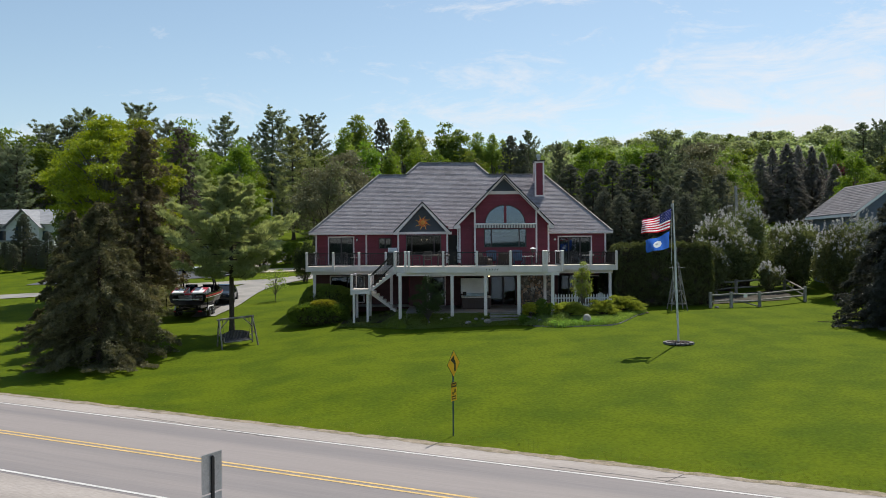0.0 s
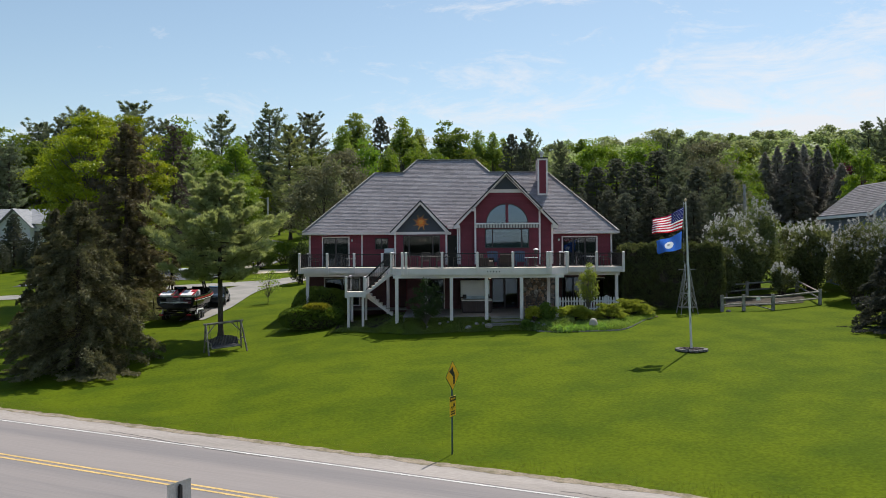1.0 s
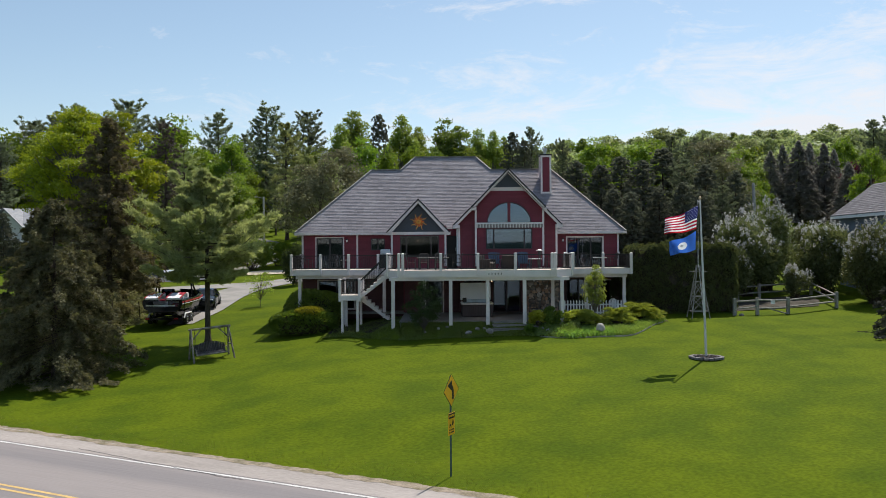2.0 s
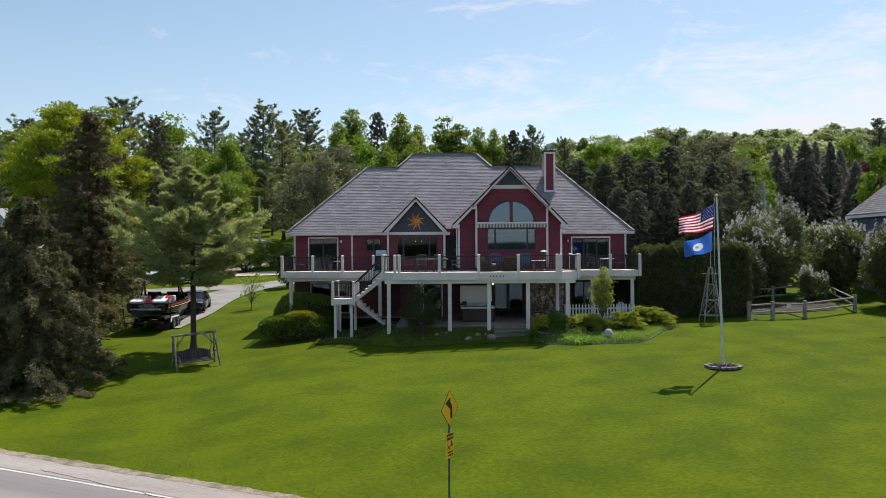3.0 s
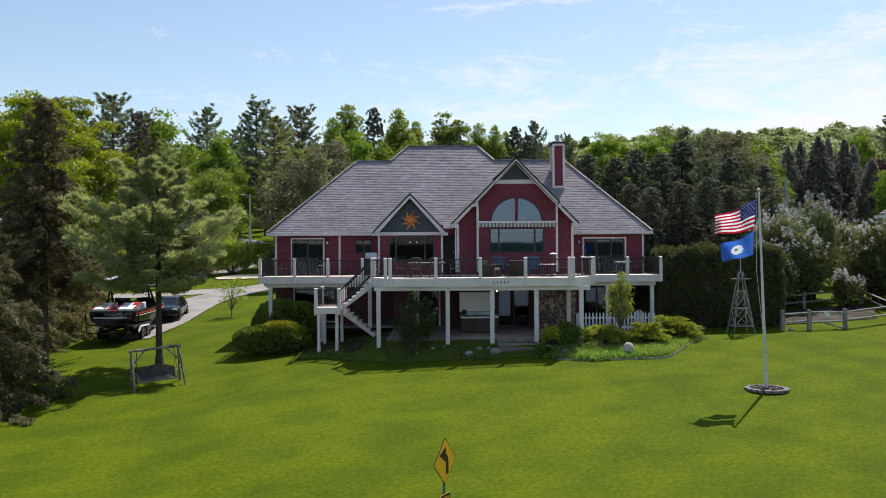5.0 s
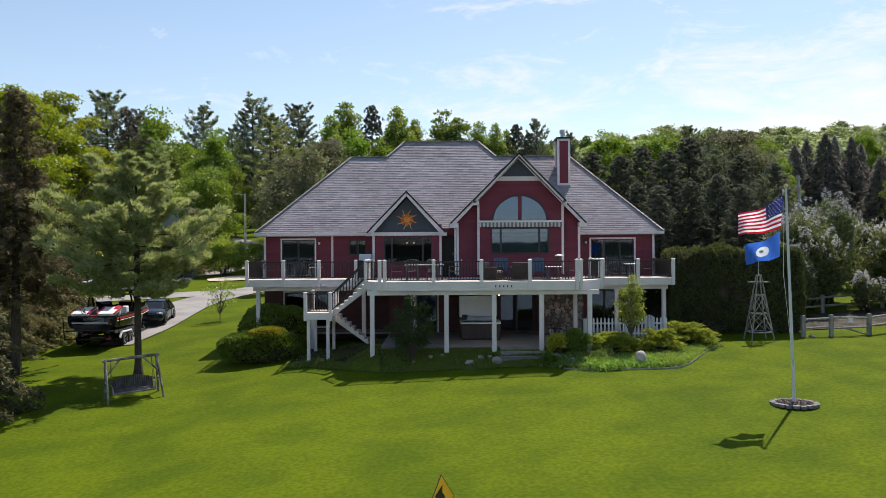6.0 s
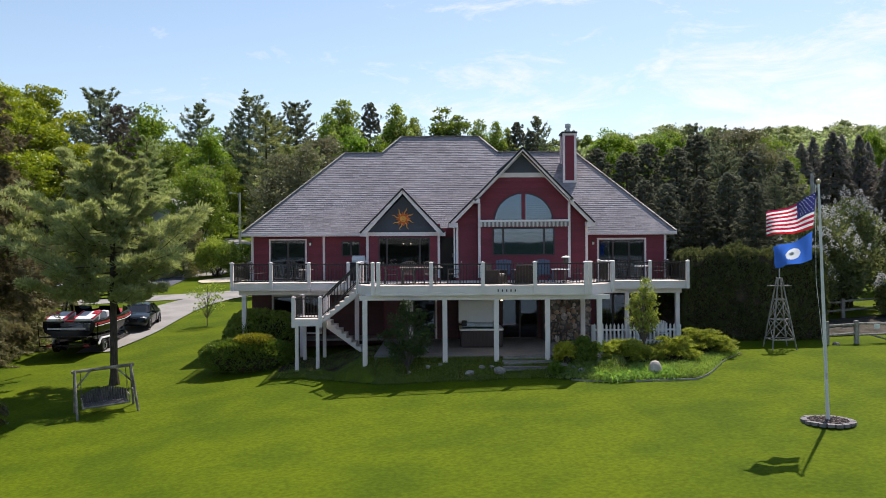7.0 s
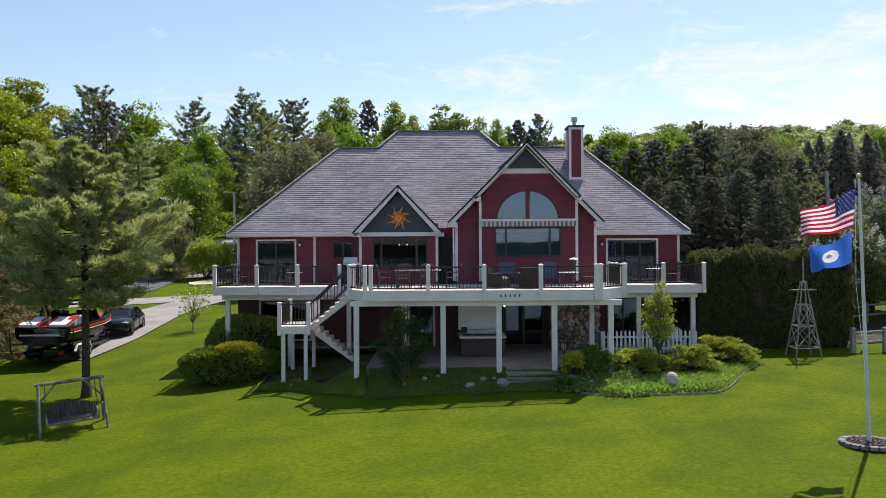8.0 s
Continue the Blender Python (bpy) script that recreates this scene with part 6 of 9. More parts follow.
# ---- log swing ----
def log_swing(at, turn):
    e = thing("log_swing", "rustic log swing frame with a slatted hanging bench", "garden swing", (0, 0, 0))
    W, H = 1.0, 1.68
    part("top_beam", Geo().rod((-W - 0.12, 0, H), (W + 0.12, 0, H), 0.06, 0.065, 10), M_LOG, e)
    for s in (-1, 1):
        for d in (-0.66, 0.66):
            part("leg", Geo().rod((s * (W + 0.08), d, -0.1), (s * W, d * 0.08, H + 0.04), 0.05, 0.045, 8), M_LOG, e)
        part("cross_log", Geo().rod((s * (W + 0.03), -0.42, 0.72), (s * (W + 0.03), 0.42, 0.72), 0.04, None, 8), M_LOG, e)
        part("brace", Geo().rod((s * W, 0, H - 0.62), (s * (W - 0.55), 0, H - 0.03), 0.035, None, 8), M_LOG, e)
    part("seat_log", Geo().rod((-0.82, -0.28, 0.30), (0.82, -0.28, 0.30), 0.04, None, 8), M_LOG, e)
    part("back_log", Geo().rod((-0.82, 0.24, 0.36), (0.82, 0.24, 0.36), 0.04, None, 8), M_LOG, e)
    for i in range(6):
        y = -0.22 + i * 0.085
        part("seat_slat", Geo().rod((-0.8, y, 0.31 + 0.01 * i), (0.8, y, 0.31 + 0.01 * i), 0.03, None, 6), M_LOGDARK, e)
    for i in range(19):
        x = -0.78 + i * 0.0867
        part("back_slat", Geo().rod((x, 0.24, 0.34), (x * 1.02, 0.40, 0.68 + 0.24 * math.cos(x * 1.7)), 0.046, 0.040, 6), M_LOGDARK, e)
    for s in (-1, 1):
        part("arm", Geo().rod((s * 0.84, -0.3, 0.28), (s * 0.84, -0.28, 0.58), 0.035, None, 6).rod((s * 0.84, -0.32, 0.58), (s * 0.84, 0.3, 0.60), 0.035, None, 6), M_LOG, e)
        part("chain", Geo().rod((s * 0.84, -0.28, 0.58), (s * 0.80, 0, H), 0.008).rod((s * 0.84, 0.28, 0.60), (s * 0.80, 0, H), 0.008), M_IRON, e)
    e.matrix_basis = pose(*at, 0, -4, turn)
    return e


log_swing((-12.45, 50.6, ground_z(-12.45, 50.6)), 28)


# ---- boat on its trailer, and the car ----
def loft(sections, closed_ends=True):
    """Joins cross-sections of equal point count into one skin."""
    g, n = Geo(), len(sections[0])
    for sec in sections:
        g.v += [tuple(p) for p in sec]
    for k in range(len(sections) - 1):
        for i in range(n):
            a, b = k * n + i, k * n + (i + 1) % n
            g.f.append((a, b, b + n, a + n))
    if closed_ends:
        g.f.append(tuple(range(n - 1, -1, -1)))
        g.f.append(tuple(range((len(sections) - 1) * n, len(sections) * n)))
    return g


def gloss(name, col, rough=0.15, metal=0.0):
    return mat(name, col, rough, 0.08, 2, 30, 0.0, metal=metal, spec=0.4)


G_BLACK, G_RED, G_WHITE = mat("black_gelcoat", (0.007, 0.007, 0.009), 0.14, 0.08, 2, 30, 0.0, spec=0.22), gloss("red_vinyl", (0.42, 0.02, 0.04), 0.4), gloss("white_vinyl", (0.80, 0.80, 0.82), 0.45)
G_CAR, G_TYRE, G_RIM = gloss("charcoal_car_paint", (0.014, 0.020, 0.024), 0.12, 0.3), mat("tyre_rubber", (0.014, 0.014, 0.014), 0.8, 0.2), gloss("alloy", (0.45, 0.46, 0.47), 0.3, 0.9)
G_DARKGLASS = glass_mat("tinted_glass", (0.10, 0.12, 0.13), 0.08)


def wheel(parent, x, y, z, r, w):
    t = part("wheel", Geo().rod((x - w / 2, y, z), (x + w / 2, y, z), r, None, 24), G_TYRE, parent, bevel=0.03)
    for s in (-1, 1):
        part("rim", Geo().rod((x + s * w / 2, y, z), (x + s * (w / 2 + 0.012), y, z), r * 0.66, r * 0.60, 18), G_RIM, t, "bright alloy rim")
        g = Geo()
        for k in range(5):
            a = 2 * math.pi * k / 5
            g.beam((x + s * (w / 2 + 0.016), y, z), (x + s * (w / 2 + 0.016), y + r * 0.58 * math.cos(a), z + r * 0.58 * math.sin(a)), 0.02, 0.05, (1, 0, 0))
        part("spokes", g, G_BLACK, t)


def boat(at, turn):
    """A tow boat, stern towards -y, standing 0.55 m up on its trailer."""
    e = thing("motorboat", "black sport boat with red and white seats and a tow tower", "boat", (0, 0, 0))
    K = 0.70
    st = []
    for y, hb, sheer, keel in ((0.0, 1.15, 0.98, 0.10), (0.5, 1.20, 1.0, 0.02), (2.0, 1.25, 1.05, 0.0), (3.6, 1.25, 1.12, 0.02), (4.8, 1.10, 1.20, 0.10), (5.8, 0.72, 1.28, 0.35), (6.4, 0.18, 1.34, 0.80)):
        st.append([(-hb, y, K + sheer), (-hb * 1.01, y, K + sheer * 0.72), (-hb * 0.93, y, K + keel + (sheer - keel) * 0.36), (-hb * 0.62, y, K + keel + 0.13), (0, y, K + keel),
                   (hb * 0.62, y, K + keel + 0.13), (hb * 0.93, y, K + keel + (sheer - keel) * 0.36), (hb * 1.01, y, K + sheer * 0.72), (hb, y, K + sheer),
                   (hb * 0.86, y, K + sheer + 0.03), (hb * 0.82, y, K + sheer - 0.45), (-hb * 0.82, y, K + sheer - 0.45), (-hb * 0.86, y, K + sheer + 0.03)])
    hull = part("hull", loft(st), G_BLACK, e, "glossy black hull", smooth=False)
    hull.modifiers.new("edge", "BEVEL").width = 0.02
    for s in (-1, 1):
        g = Geo()
        line = [(s * (hb * 1.015 + 0.004), y, K + sheer * 0.86) for y, hb, sheer in ((0.05, 1.15, 0.98), (0.5, 1.2, 1.0), (2.0, 1.25, 1.05), (3.6, 1.25, 1.12), (4.8, 1.10, 1.20), (5.8, 0.72, 1.28))]
        for p, q in zip(line, line[1:]):
            g.beam(p, q, 0.015, 0.10)
        part("side_stripe", g, G_RED, hull, "red side stripe")
        g = Geo()
        for p, q in zip(line, line[1:]):
            g.beam(Vector(p) - Vector((0, 0, 0.12)), Vector(q) - Vector((0, 0, 0.12)), 0.012, 0.03)
        part("pin_stripe", g, G_WHITE, hull)
    part("bow_cushion", Geo().slab([(-0.8, 4.4, K + 0.98), (0.8, 4.4, K + 0.98), (0.45, 5.5, K + 1.10), (-0.45, 5.5, K + 1.10)], (0, 0, 0.16)), G_RED, e, "red bow cushion", bevel=0.04)
    for s in (-1, 1):
        part("pad_piping", Geo().beam((s * 0.22, 0.04, K + 1.12), (s * 0.22, 1.18, K + 1.43), 0.09, 0.045), G_RED, e, "red piping")
        part("pad_piping", Geo().beam((s * 1.03, 0.04, K + 1.11), (s * 1.03, 1.18, K + 1.42), 0.06, 0.05), G_RED, e, "red piping")
    part("transom_stripe", Geo().box(-0.95, 0.75, -0.02, 0.0, K + 0.58, K + 0.66), G_WHITE, hull, "white lettering band")
    part("swim_platform", Geo().box(-1.05, 1.05, -0.62, -0.02, K + 0.22, K + 0.28), G_BLACK, e, bevel=0.03)
    # sun pads over the engine with a walkway between
    for x0, x1 in ((-1.04, -0.22), (0.22, 1.04)):
        part("sun_pad", Geo().slab([(x0, 0.04, K + 0.96), (x1, 0.04, K + 0.96), (x1, 1.18, K + 1.26), (x0, 1.18, K + 1.26)], (0, 0, 0.16)), G_WHITE, e, "white padded sun lounger", bevel=0.05)
        part("pad_trim", Geo().box(x0 + 0.02, x1 - 0.02, 0.03, 0.10, K + 0.90, K + 0.99), G_BLACK, e)
    part("walkway_pad", Geo().box(-0.20, 0.20, 0.06, 1.15, K + 0.93, K + 1.02), G_RED, e, "red pad", bevel=0.03)
    for x in (-0.9, 0.9):
        part("pad_bolster", Geo().beam((x, 0.70, K + 1.31), (x, 1.1, K + 1.42), 0.28, 0.04), G_RED, e, "red bolster", bevel=0.02)
    for x in (-0.55, 0.55):
        part("seat_back", Geo().box(x - 0.34, x + 0.34, 1.2, 1.40, K + 0.72, K + 1.38), G_WHITE, e, bevel=0.05)
    part("driver_seat", Geo().box(0.30, 0.80, 2.3, 2.8, K + 0.6, K + 1.35), G_WHITE, e, bevel=0.06)
    part("side_bench", Geo().box(-1.0, -0.55, 1.4, 3.0, K + 0.6, K + 0.98), G_WHITE, e, bevel=0.05)
    part("dashboard", Geo().box(0.15, 1.0, 3.15, 3.5, K + 0.7, K + 1.22), G_BLACK, e, bevel=0.04)
    for x0, x1 in ((-1.05, -0.2), (0.2, 1.05)):
        part("windshield", Geo().slab([(x0, 3.35, K + 1.12), (x1, 3.35, K + 1.12), (x1 * 0.92, 3.05, K + 1.55), (x0 * 0.92, 3.05, K + 1.55)], (0, 0.01, 0)), G_DARKGLASS, e)
        part("windshield_frame", Geo().path([(x0, 3.35, K + 1.12), (x0 * 0.92, 3.05, K + 1.56), (x1 * 0.92, 3.05, K + 1.56), (x1, 3.35, K + 1.12)], 0.018), G_BLACK, e)
    tw = Geo()
    for s in (-1, 1):
        tw.path([(s * 1.14, 3.3, K + 1.05), (s * 1.05, 2.7, K + 1.95), (s * 0.88, 2.2, K + 2.62)], 0.06, 8)
        tw.path([(s * 1.16, 2.3, K + 1.02), (s * 1.05, 2.4, K + 1.85), (s * 0.88, 2.2, K + 2.62)], 0.05, 8)
    tw.rod((-0.9, 2.2, K + 2.62), (0.9, 2.2, K + 2.62), 0.04)
    part("tow_tower", tw, G_BLACK, e)
    part("bimini_top", Geo().slab([(-1.05, 1.2, K + 2.72), (1.05, 1.2, K + 2.72), (1.0, 3.7, K + 2.86), (-1.0, 3.7, K + 2.86)], (0, 0, 0.04)), mat("grey_canvas", (0.34, 0.37, 0.42), 0.7, 0.15), e, "blue-grey canvas top", bevel=0.015)
    for x in (-0.75, 0.75):
        part("tower_speaker", Geo().rod((x, 2.15, K + 2.48), (x, 1.95, K + 2.48), 0.10), G_BLACK, e)
    # trailer
    for s in (-1, 1):
        part("trailer_rail", Geo().box(s * 0.75 - 0.05, s * 0.75 + 0.05, -0.1, 5.6, 0.42, 0.56), G_BLACK, e)
        part("bunk", Geo().box(s * 0.55 - 0.06, s * 0.55 + 0.06, 0.2, 4.6, 0.56, 0.86), G_BLACK, e)
        part("guide_post", Geo().rod((s * 1.28, -0.05, 0.45), (s * 1.34, -0.1, 1.62), 0.025).rod((s * 0.7, -0.05, 0.47), (s * 1.28, -0.05, 0.45), 0.03), G_BLACK, e)
        for y in (1.25, 2.05):
            wheel(e, s * 1.06, y, 0.33, 0.33, 0.2)
        part("fender", Geo().path([(s * 1.06, 0.75, 0.45), (s * 1.06, 1.0, 0.74), (s * 1.06, 2.3, 0.74), (s * 1.06, 2.55, 0.45)], 0.06), G_WHITE, e, "pale fender")
    for y in (0.0, 1.6, 3.4):
        part("cross_member", Geo().box(-0.75, 0.75, y, y + 0.08, 0.40, 0.50), G_BLACK, e)
    part("drawbar", Geo().beam((-0.7, 5.5, 0.49), (0, 7.2, 0.49), 0.08, 0.1).beam((0.7, 5.5, 0.49), (0, 7.2, 0.49), 0.08, 0.1), G_BLACK, e)
    part("jack", Geo().rod((0.1, 6.9, 0.0), (0.1, 6.9, 0.8), 0.03), G_BLACK, e)
    part("tail_light", Geo().box(-0.95, -0.72, -0.14, -0.1, 0.42, 0.52), G_RED, e)
    part("tail_light", Geo().box(0.72, 0.95, -0.14, -0.1, 0.42, 0.52), G_RED, e)
    e.matrix_basis = pose(*at, 0, 0, turn) @ Matrix.Diagonal((1.15, 1.12, 1.03, 1))
    return e


boat((-18.9, 61.8, ground_z(-18.8, 63.2) + 0.05), 1)


def sedan(at, turn):
    """A four-door car, nose towards -y."""
    e = thing("car", "dark charcoal sedan parked on the driveway", "car", (0, 0, 0))
    st = []
    for y, hw, z0, belt, crown in ((-2.38, 0.70, 0.30, 0.60, 0.64), (-2.25, 0.84, 0.22, 0.68, 0.74), (-1.8, 0.91, 0.20, 0.80, 0.86), (-1.0, 0.93, 0.20, 0.90, 0.96), (0.0, 0.93, 0.20, 0.94, 0.98),
                                   (1.2, 0.93, 0.20, 0.97, 1.02), (1.9, 0.90, 0.22, 0.98, 1.04), (2.35, 0.82, 0.30, 0.92, 0.97), (2.45, 0.74, 0.38, 0.84, 0.88)):
        st.append([(-hw * 0.9, y, z0), (-hw, y, z0 + 0.18), (-hw * 1.0, y, belt * 0.8), (-hw * 0.92, y, belt), (-hw * 0.5, y, crown), (0, y, crown + 0.015),
                   (hw * 0.5, y, crown), (hw * 0.92, y, belt), (hw * 1.0, y, belt * 0.8), (hw, y, z0 + 0.18), (hw * 0.9, y, z0)])
    body = part("body", loft(st), G_CAR, e, smooth=True)
    cab = []
    for y, hw, z in ((-1.05, 0.76, 0.95), (-0.25, 0.62, 1.38), (0.25, 0.61, 1.44), (0.95, 0.60, 1.40), (1.75, 0.70, 1.02)):
        cab.append([(-0.84, y, 0.93), (-hw, y, z - 0.05), (-hw * 0.75, y, z), (hw * 0.75, y, z), (hw, y, z - 0.05), (0.84, y, 0.93)])
    part("cabin_glass", loft(cab), gloss("car_glass", (0.012, 0.014, 0.016), 0.05), e, "dark tinted glass")
    roof = []
    for y, hw, z in ((-0.32, 0.60, 1.37), (0.25, 0.62, 1.455), (0.95, 0.61, 1.41), (1.05, 0.58, 1.37)):
        roof.append([(-hw, y, z - 0.05), (-hw * 0.75, y, z + 0.012), (hw * 0.75, y, z + 0.012), (hw, y, z - 0.05), (hw * 0.7, y, z - 0.08), (-hw * 0.7, y, z - 0.08)])
    part("roof", loft(roof), G_CAR, e)
    for s in (-1, 1):
        part("pillar", Geo().beam((s * 0.80, -1.0, 0.95), (s * 0.62, -0.28, 1.37), 0.05, 0.05), G_CAR, e)
        part("pillar", Geo().beam((s * 0.84, 0.35, 0.93), (s * 0.63, 0.3, 1.42), 0.05, 0.03), G_CAR, e)
        part("pillar", Geo().beam((s * 0.78, 1.7, 1.0), (s * 0.62, 1.0, 1.38), 0.06, 0.08), G_CAR, e)
        part("headlight", Geo().slab([(s * 0.50, -2.33, 0.60), (s * 0.82, -2.20, 0.62), (s * 0.84, -2.12, 0.72), (s * 0.52, -2.24, 0.72)], (0, -0.03, 0)), G_WHITE, e, "clear headlight")
        part("mirror", Geo().box(s * 0.98 - 0.09, s * 0.98 + 0.09, -0.85, -0.75, 0.92, 1.04), G_CAR, e, bevel=0.03)
        part("tail_light", Geo().box(s * 0.62 - 0.18, s * 0.62 + 0.18, 2.40, 2.44, 0.74, 0.86), G_RED, e)
        for y in (-1.45, 1.42):
            wheel(e, s * 0.83, y, 0.33, 0.33, 0.22)
            part("wheel_arch", Geo().rod((s * 0.90, y, 0.36), (s * 0.945, y, 0.36), 0.40, 0.39, 20), G_TYRE, e)
    part("grille", Geo().slab([(-0.42, -2.39, 0.42), (0.42, -2.39, 0.42), (0.36, -2.35, 0.64), (-0.36, -2.35, 0.64)], (0, -0.02, 0)), M_BLACK, e)
    part("grille_trim", Geo().box(-0.36, 0.36, -2.40, -2.38, 0.63, 0.65), G_RIM, e)
    part("number_plate", Geo().box(-0.24, 0.24, -2.43, -2.415, 0.36, 0.46), M_BLACK, e)
    part("door_seam", Geo().box(-0.945, 0.945, 0.34, 0.355, 0.30, 0.92), M_BLACK, e)
    e.matrix_basis = pose(*at, 0, 0, turn)
    return e


sedan((-18.55, 71.0, ground_z(-18.55, 71.0) + 0.07), 8)

# ---- utility poles ----
def utility_pole(x, y, top, label, m, arms=True):
    z = ground_z(x, y)
    e = thing("utility_pole", label, "utility pole", (x, y, z), "utility poles")
    part("shaft", Geo().rod((x + (0.35 if arms else 0.0), y, z - 0.5), (x, y, top), 0.19, 0.13, 10), m, e)
    if not arms:
        part("lamp_arm", Geo().rod((x, y, top - 0.25), (x - 0.9, y - 0.3, top - 0.05), 0.035), m, e)
        part("lamp_head", Geo().box(x - 1.35, x - 0.85, y - 0.4, y - 0.2, top - 0.12, top), M_STEEL, e, "small grey lamp head", bevel=0.03)
        return e
    for dz in (0.3, 0.9, 1.5):
        part("insulator", Geo().rod((x + 0.1, y, top - dz), (x + 0.30, y, top - dz + 0.05), 0.035), m, e)
    return e


utility_pole(-26.8, 131.0, 13.1, "pale grey utility pole beside the back lane", mat("pale_pole_grey", (0.46, 0.45, 0.43), 0.7, 0.15, 2, 14, 0.2), False)
M_OLDPOLE = mat("weathered_pole_wood", (0.34, 0.32, 0.31), 0.9, 0.2, 2, 14, 0.3)
utility_pole(29.5, 84.2, 11.0, "weathered grey utility pole among the trees", M_OLDPOLE)
utility_pole(84.0, 90.0, 11.8, "weathered grey utility pole beyond the neighbouring house", M_OLDPOLE)
wires = thing("power_lines", "thin sagging power lines between the poles", "power lines", (29.5, 84.2, 11.0), kind="stuff")
for dx, dz in ((0.30, 10.75), (0.30, 10.15), (0.30, 9.55), (0.2, 8.6)):
    g, last = Geo(), None
    for i in range(13):
        s = i / 12
        p = (29.5 + 54.5 * s + dx, 84.2 + 5.8 * s, dz + 0.4 * s - 2.4 * s * (1 - s))
        if last:
            g.rod(last, p, 0.009, None, 4)
        last = p
    part("wire", g, M_BLACK, wires)

# ---- neighbouring houses ----
M_BLUESIDE = mat("slate_blue_siding", (0.115, 0.145, 0.200), 0.6, 0.1, 1, 20, 0.1, stretch=(0.3, 0.3, 6))
M_GREYROOF = mat("neighbour_shingles", (0.235, 0.218, 0.225), 0.9, 0.2, 1.2, 6, 0.4, stretch=(1, 1, 3), spec=0.2)
M_WHITESIDE = mat("white_siding", (0.68, 0.69, 0.70), 0.6, 0.06, 1, 20, 0.1, stretch=(0.3, 0.3, 6))

nb = thing("neighbour_house", "slate-blue house with grey gable roof and white trim", "house", (35, 67, 0.8))
X0, X1, Y0, Y1, ZE, ZP = 32.4, 38.4, 65.2, 73.2, 7.4, 9.85
XM = (X0 + X1) / 2
part("wall", Geo().slab([(X0, Y0, 0.2), (X1, Y0, 0.2), (X1, Y0, ZE), (XM, Y0, ZP - 0.15), (X0, Y0, ZE)], (0, Y1 - Y0, 0)), M_BLUESIDE, nb)
laps = Geo()
for i in range(40):
    z = 0.4 + i * 0.165
    laps.slab([(X0 - 0.03, Y0, z), (X0 - 0.03, Y1, z), (X0, Y1, z + 0.15), (X0, Y0, z + 0.15)], (0.01, 0, -0.004))
part("siding", laps, M_BLUESIDE, nb, kind="stuff")
for xe in (X0 - 0.5, X1 + 0.5):
    d = Vector((XM - xe, 0, ZP + 0.05 - (ZE - 0.1))).normalized()
    nn = Vector((0, 0, 0.14))
    r = part("roof", Geo().slab([(xe, Y0 - 0.5, ZE - 0.1), (XM, Y0 - 0.5, ZP + 0.05), (XM, Y1 + 0.4, ZP + 0.05), (xe, Y1 + 0.4, ZE - 0.1)], (0, 0, 0.12)), M_GREYROOF, nb)
    part("rake_board", Geo().slab([(xe, Y0 - 0.53, ZE - 0.22), (XM, Y0 - 0.53, ZP - 0.10), (XM, Y0 - 0.53, ZP + 0.14), (xe, Y0 - 0.53, ZE)], (0, 0.03, 0)), M_WHITE, nb)
    part("fascia", Geo().box(min(xe, xe - 0.03), max(xe, xe + 0.03), Y0 - 0.5, Y1 + 0.4, ZE - 0.26, ZE - 0.05), M_WHITE, nb)
for i in range(16):
    z = i / 16
    part("shingle_course", Geo().beam((X0 - 0.5 + (XM - X0 + 0.5) * z, Y0 - 0.5, ZE + 0.035 + (ZP - ZE + 0.15) * z), (X0 - 0.5 + (XM - X0 + 0.5) * z, Y1 + 0.4, ZE + 0.035 + (ZP - ZE + 0.15) * z), 0.05, 0.012), M_GREYROOF, nb)
for x in (X0, X1):
    part("corner_board", Geo().box(x - 0.06, x + 0.06, Y0 - 0.04, Y0 + 0.1, 0.2, ZE - 0.1), M_WHITE, nb)
for x in (33.3, 36.2):
    w = part("window", bar_frame(x, x + 1.1, 4.6, 6.2, Y0, 0.1, 0.05), M_WHITE, nb)
    part("pane", Geo().box(x, x + 1.1, Y0 - 0.02, Y0 - 0.01, 4.6, 6.2), gloss("dark_pane", (0.02, 0.025, 0.03), 0.05), w)
w = part("window", Geo().box(X0 - 0.06, X0, 67.5, 69.0, 4.9, 6.3), M_WHITE, nb)
part("pane", Geo().box(X0 - 0.07, X0 - 0.06, 67.6, 68.9, 5.0, 6.2), gloss("dark_pane_b", (0.02, 0.025, 0.03), 0.05), w)

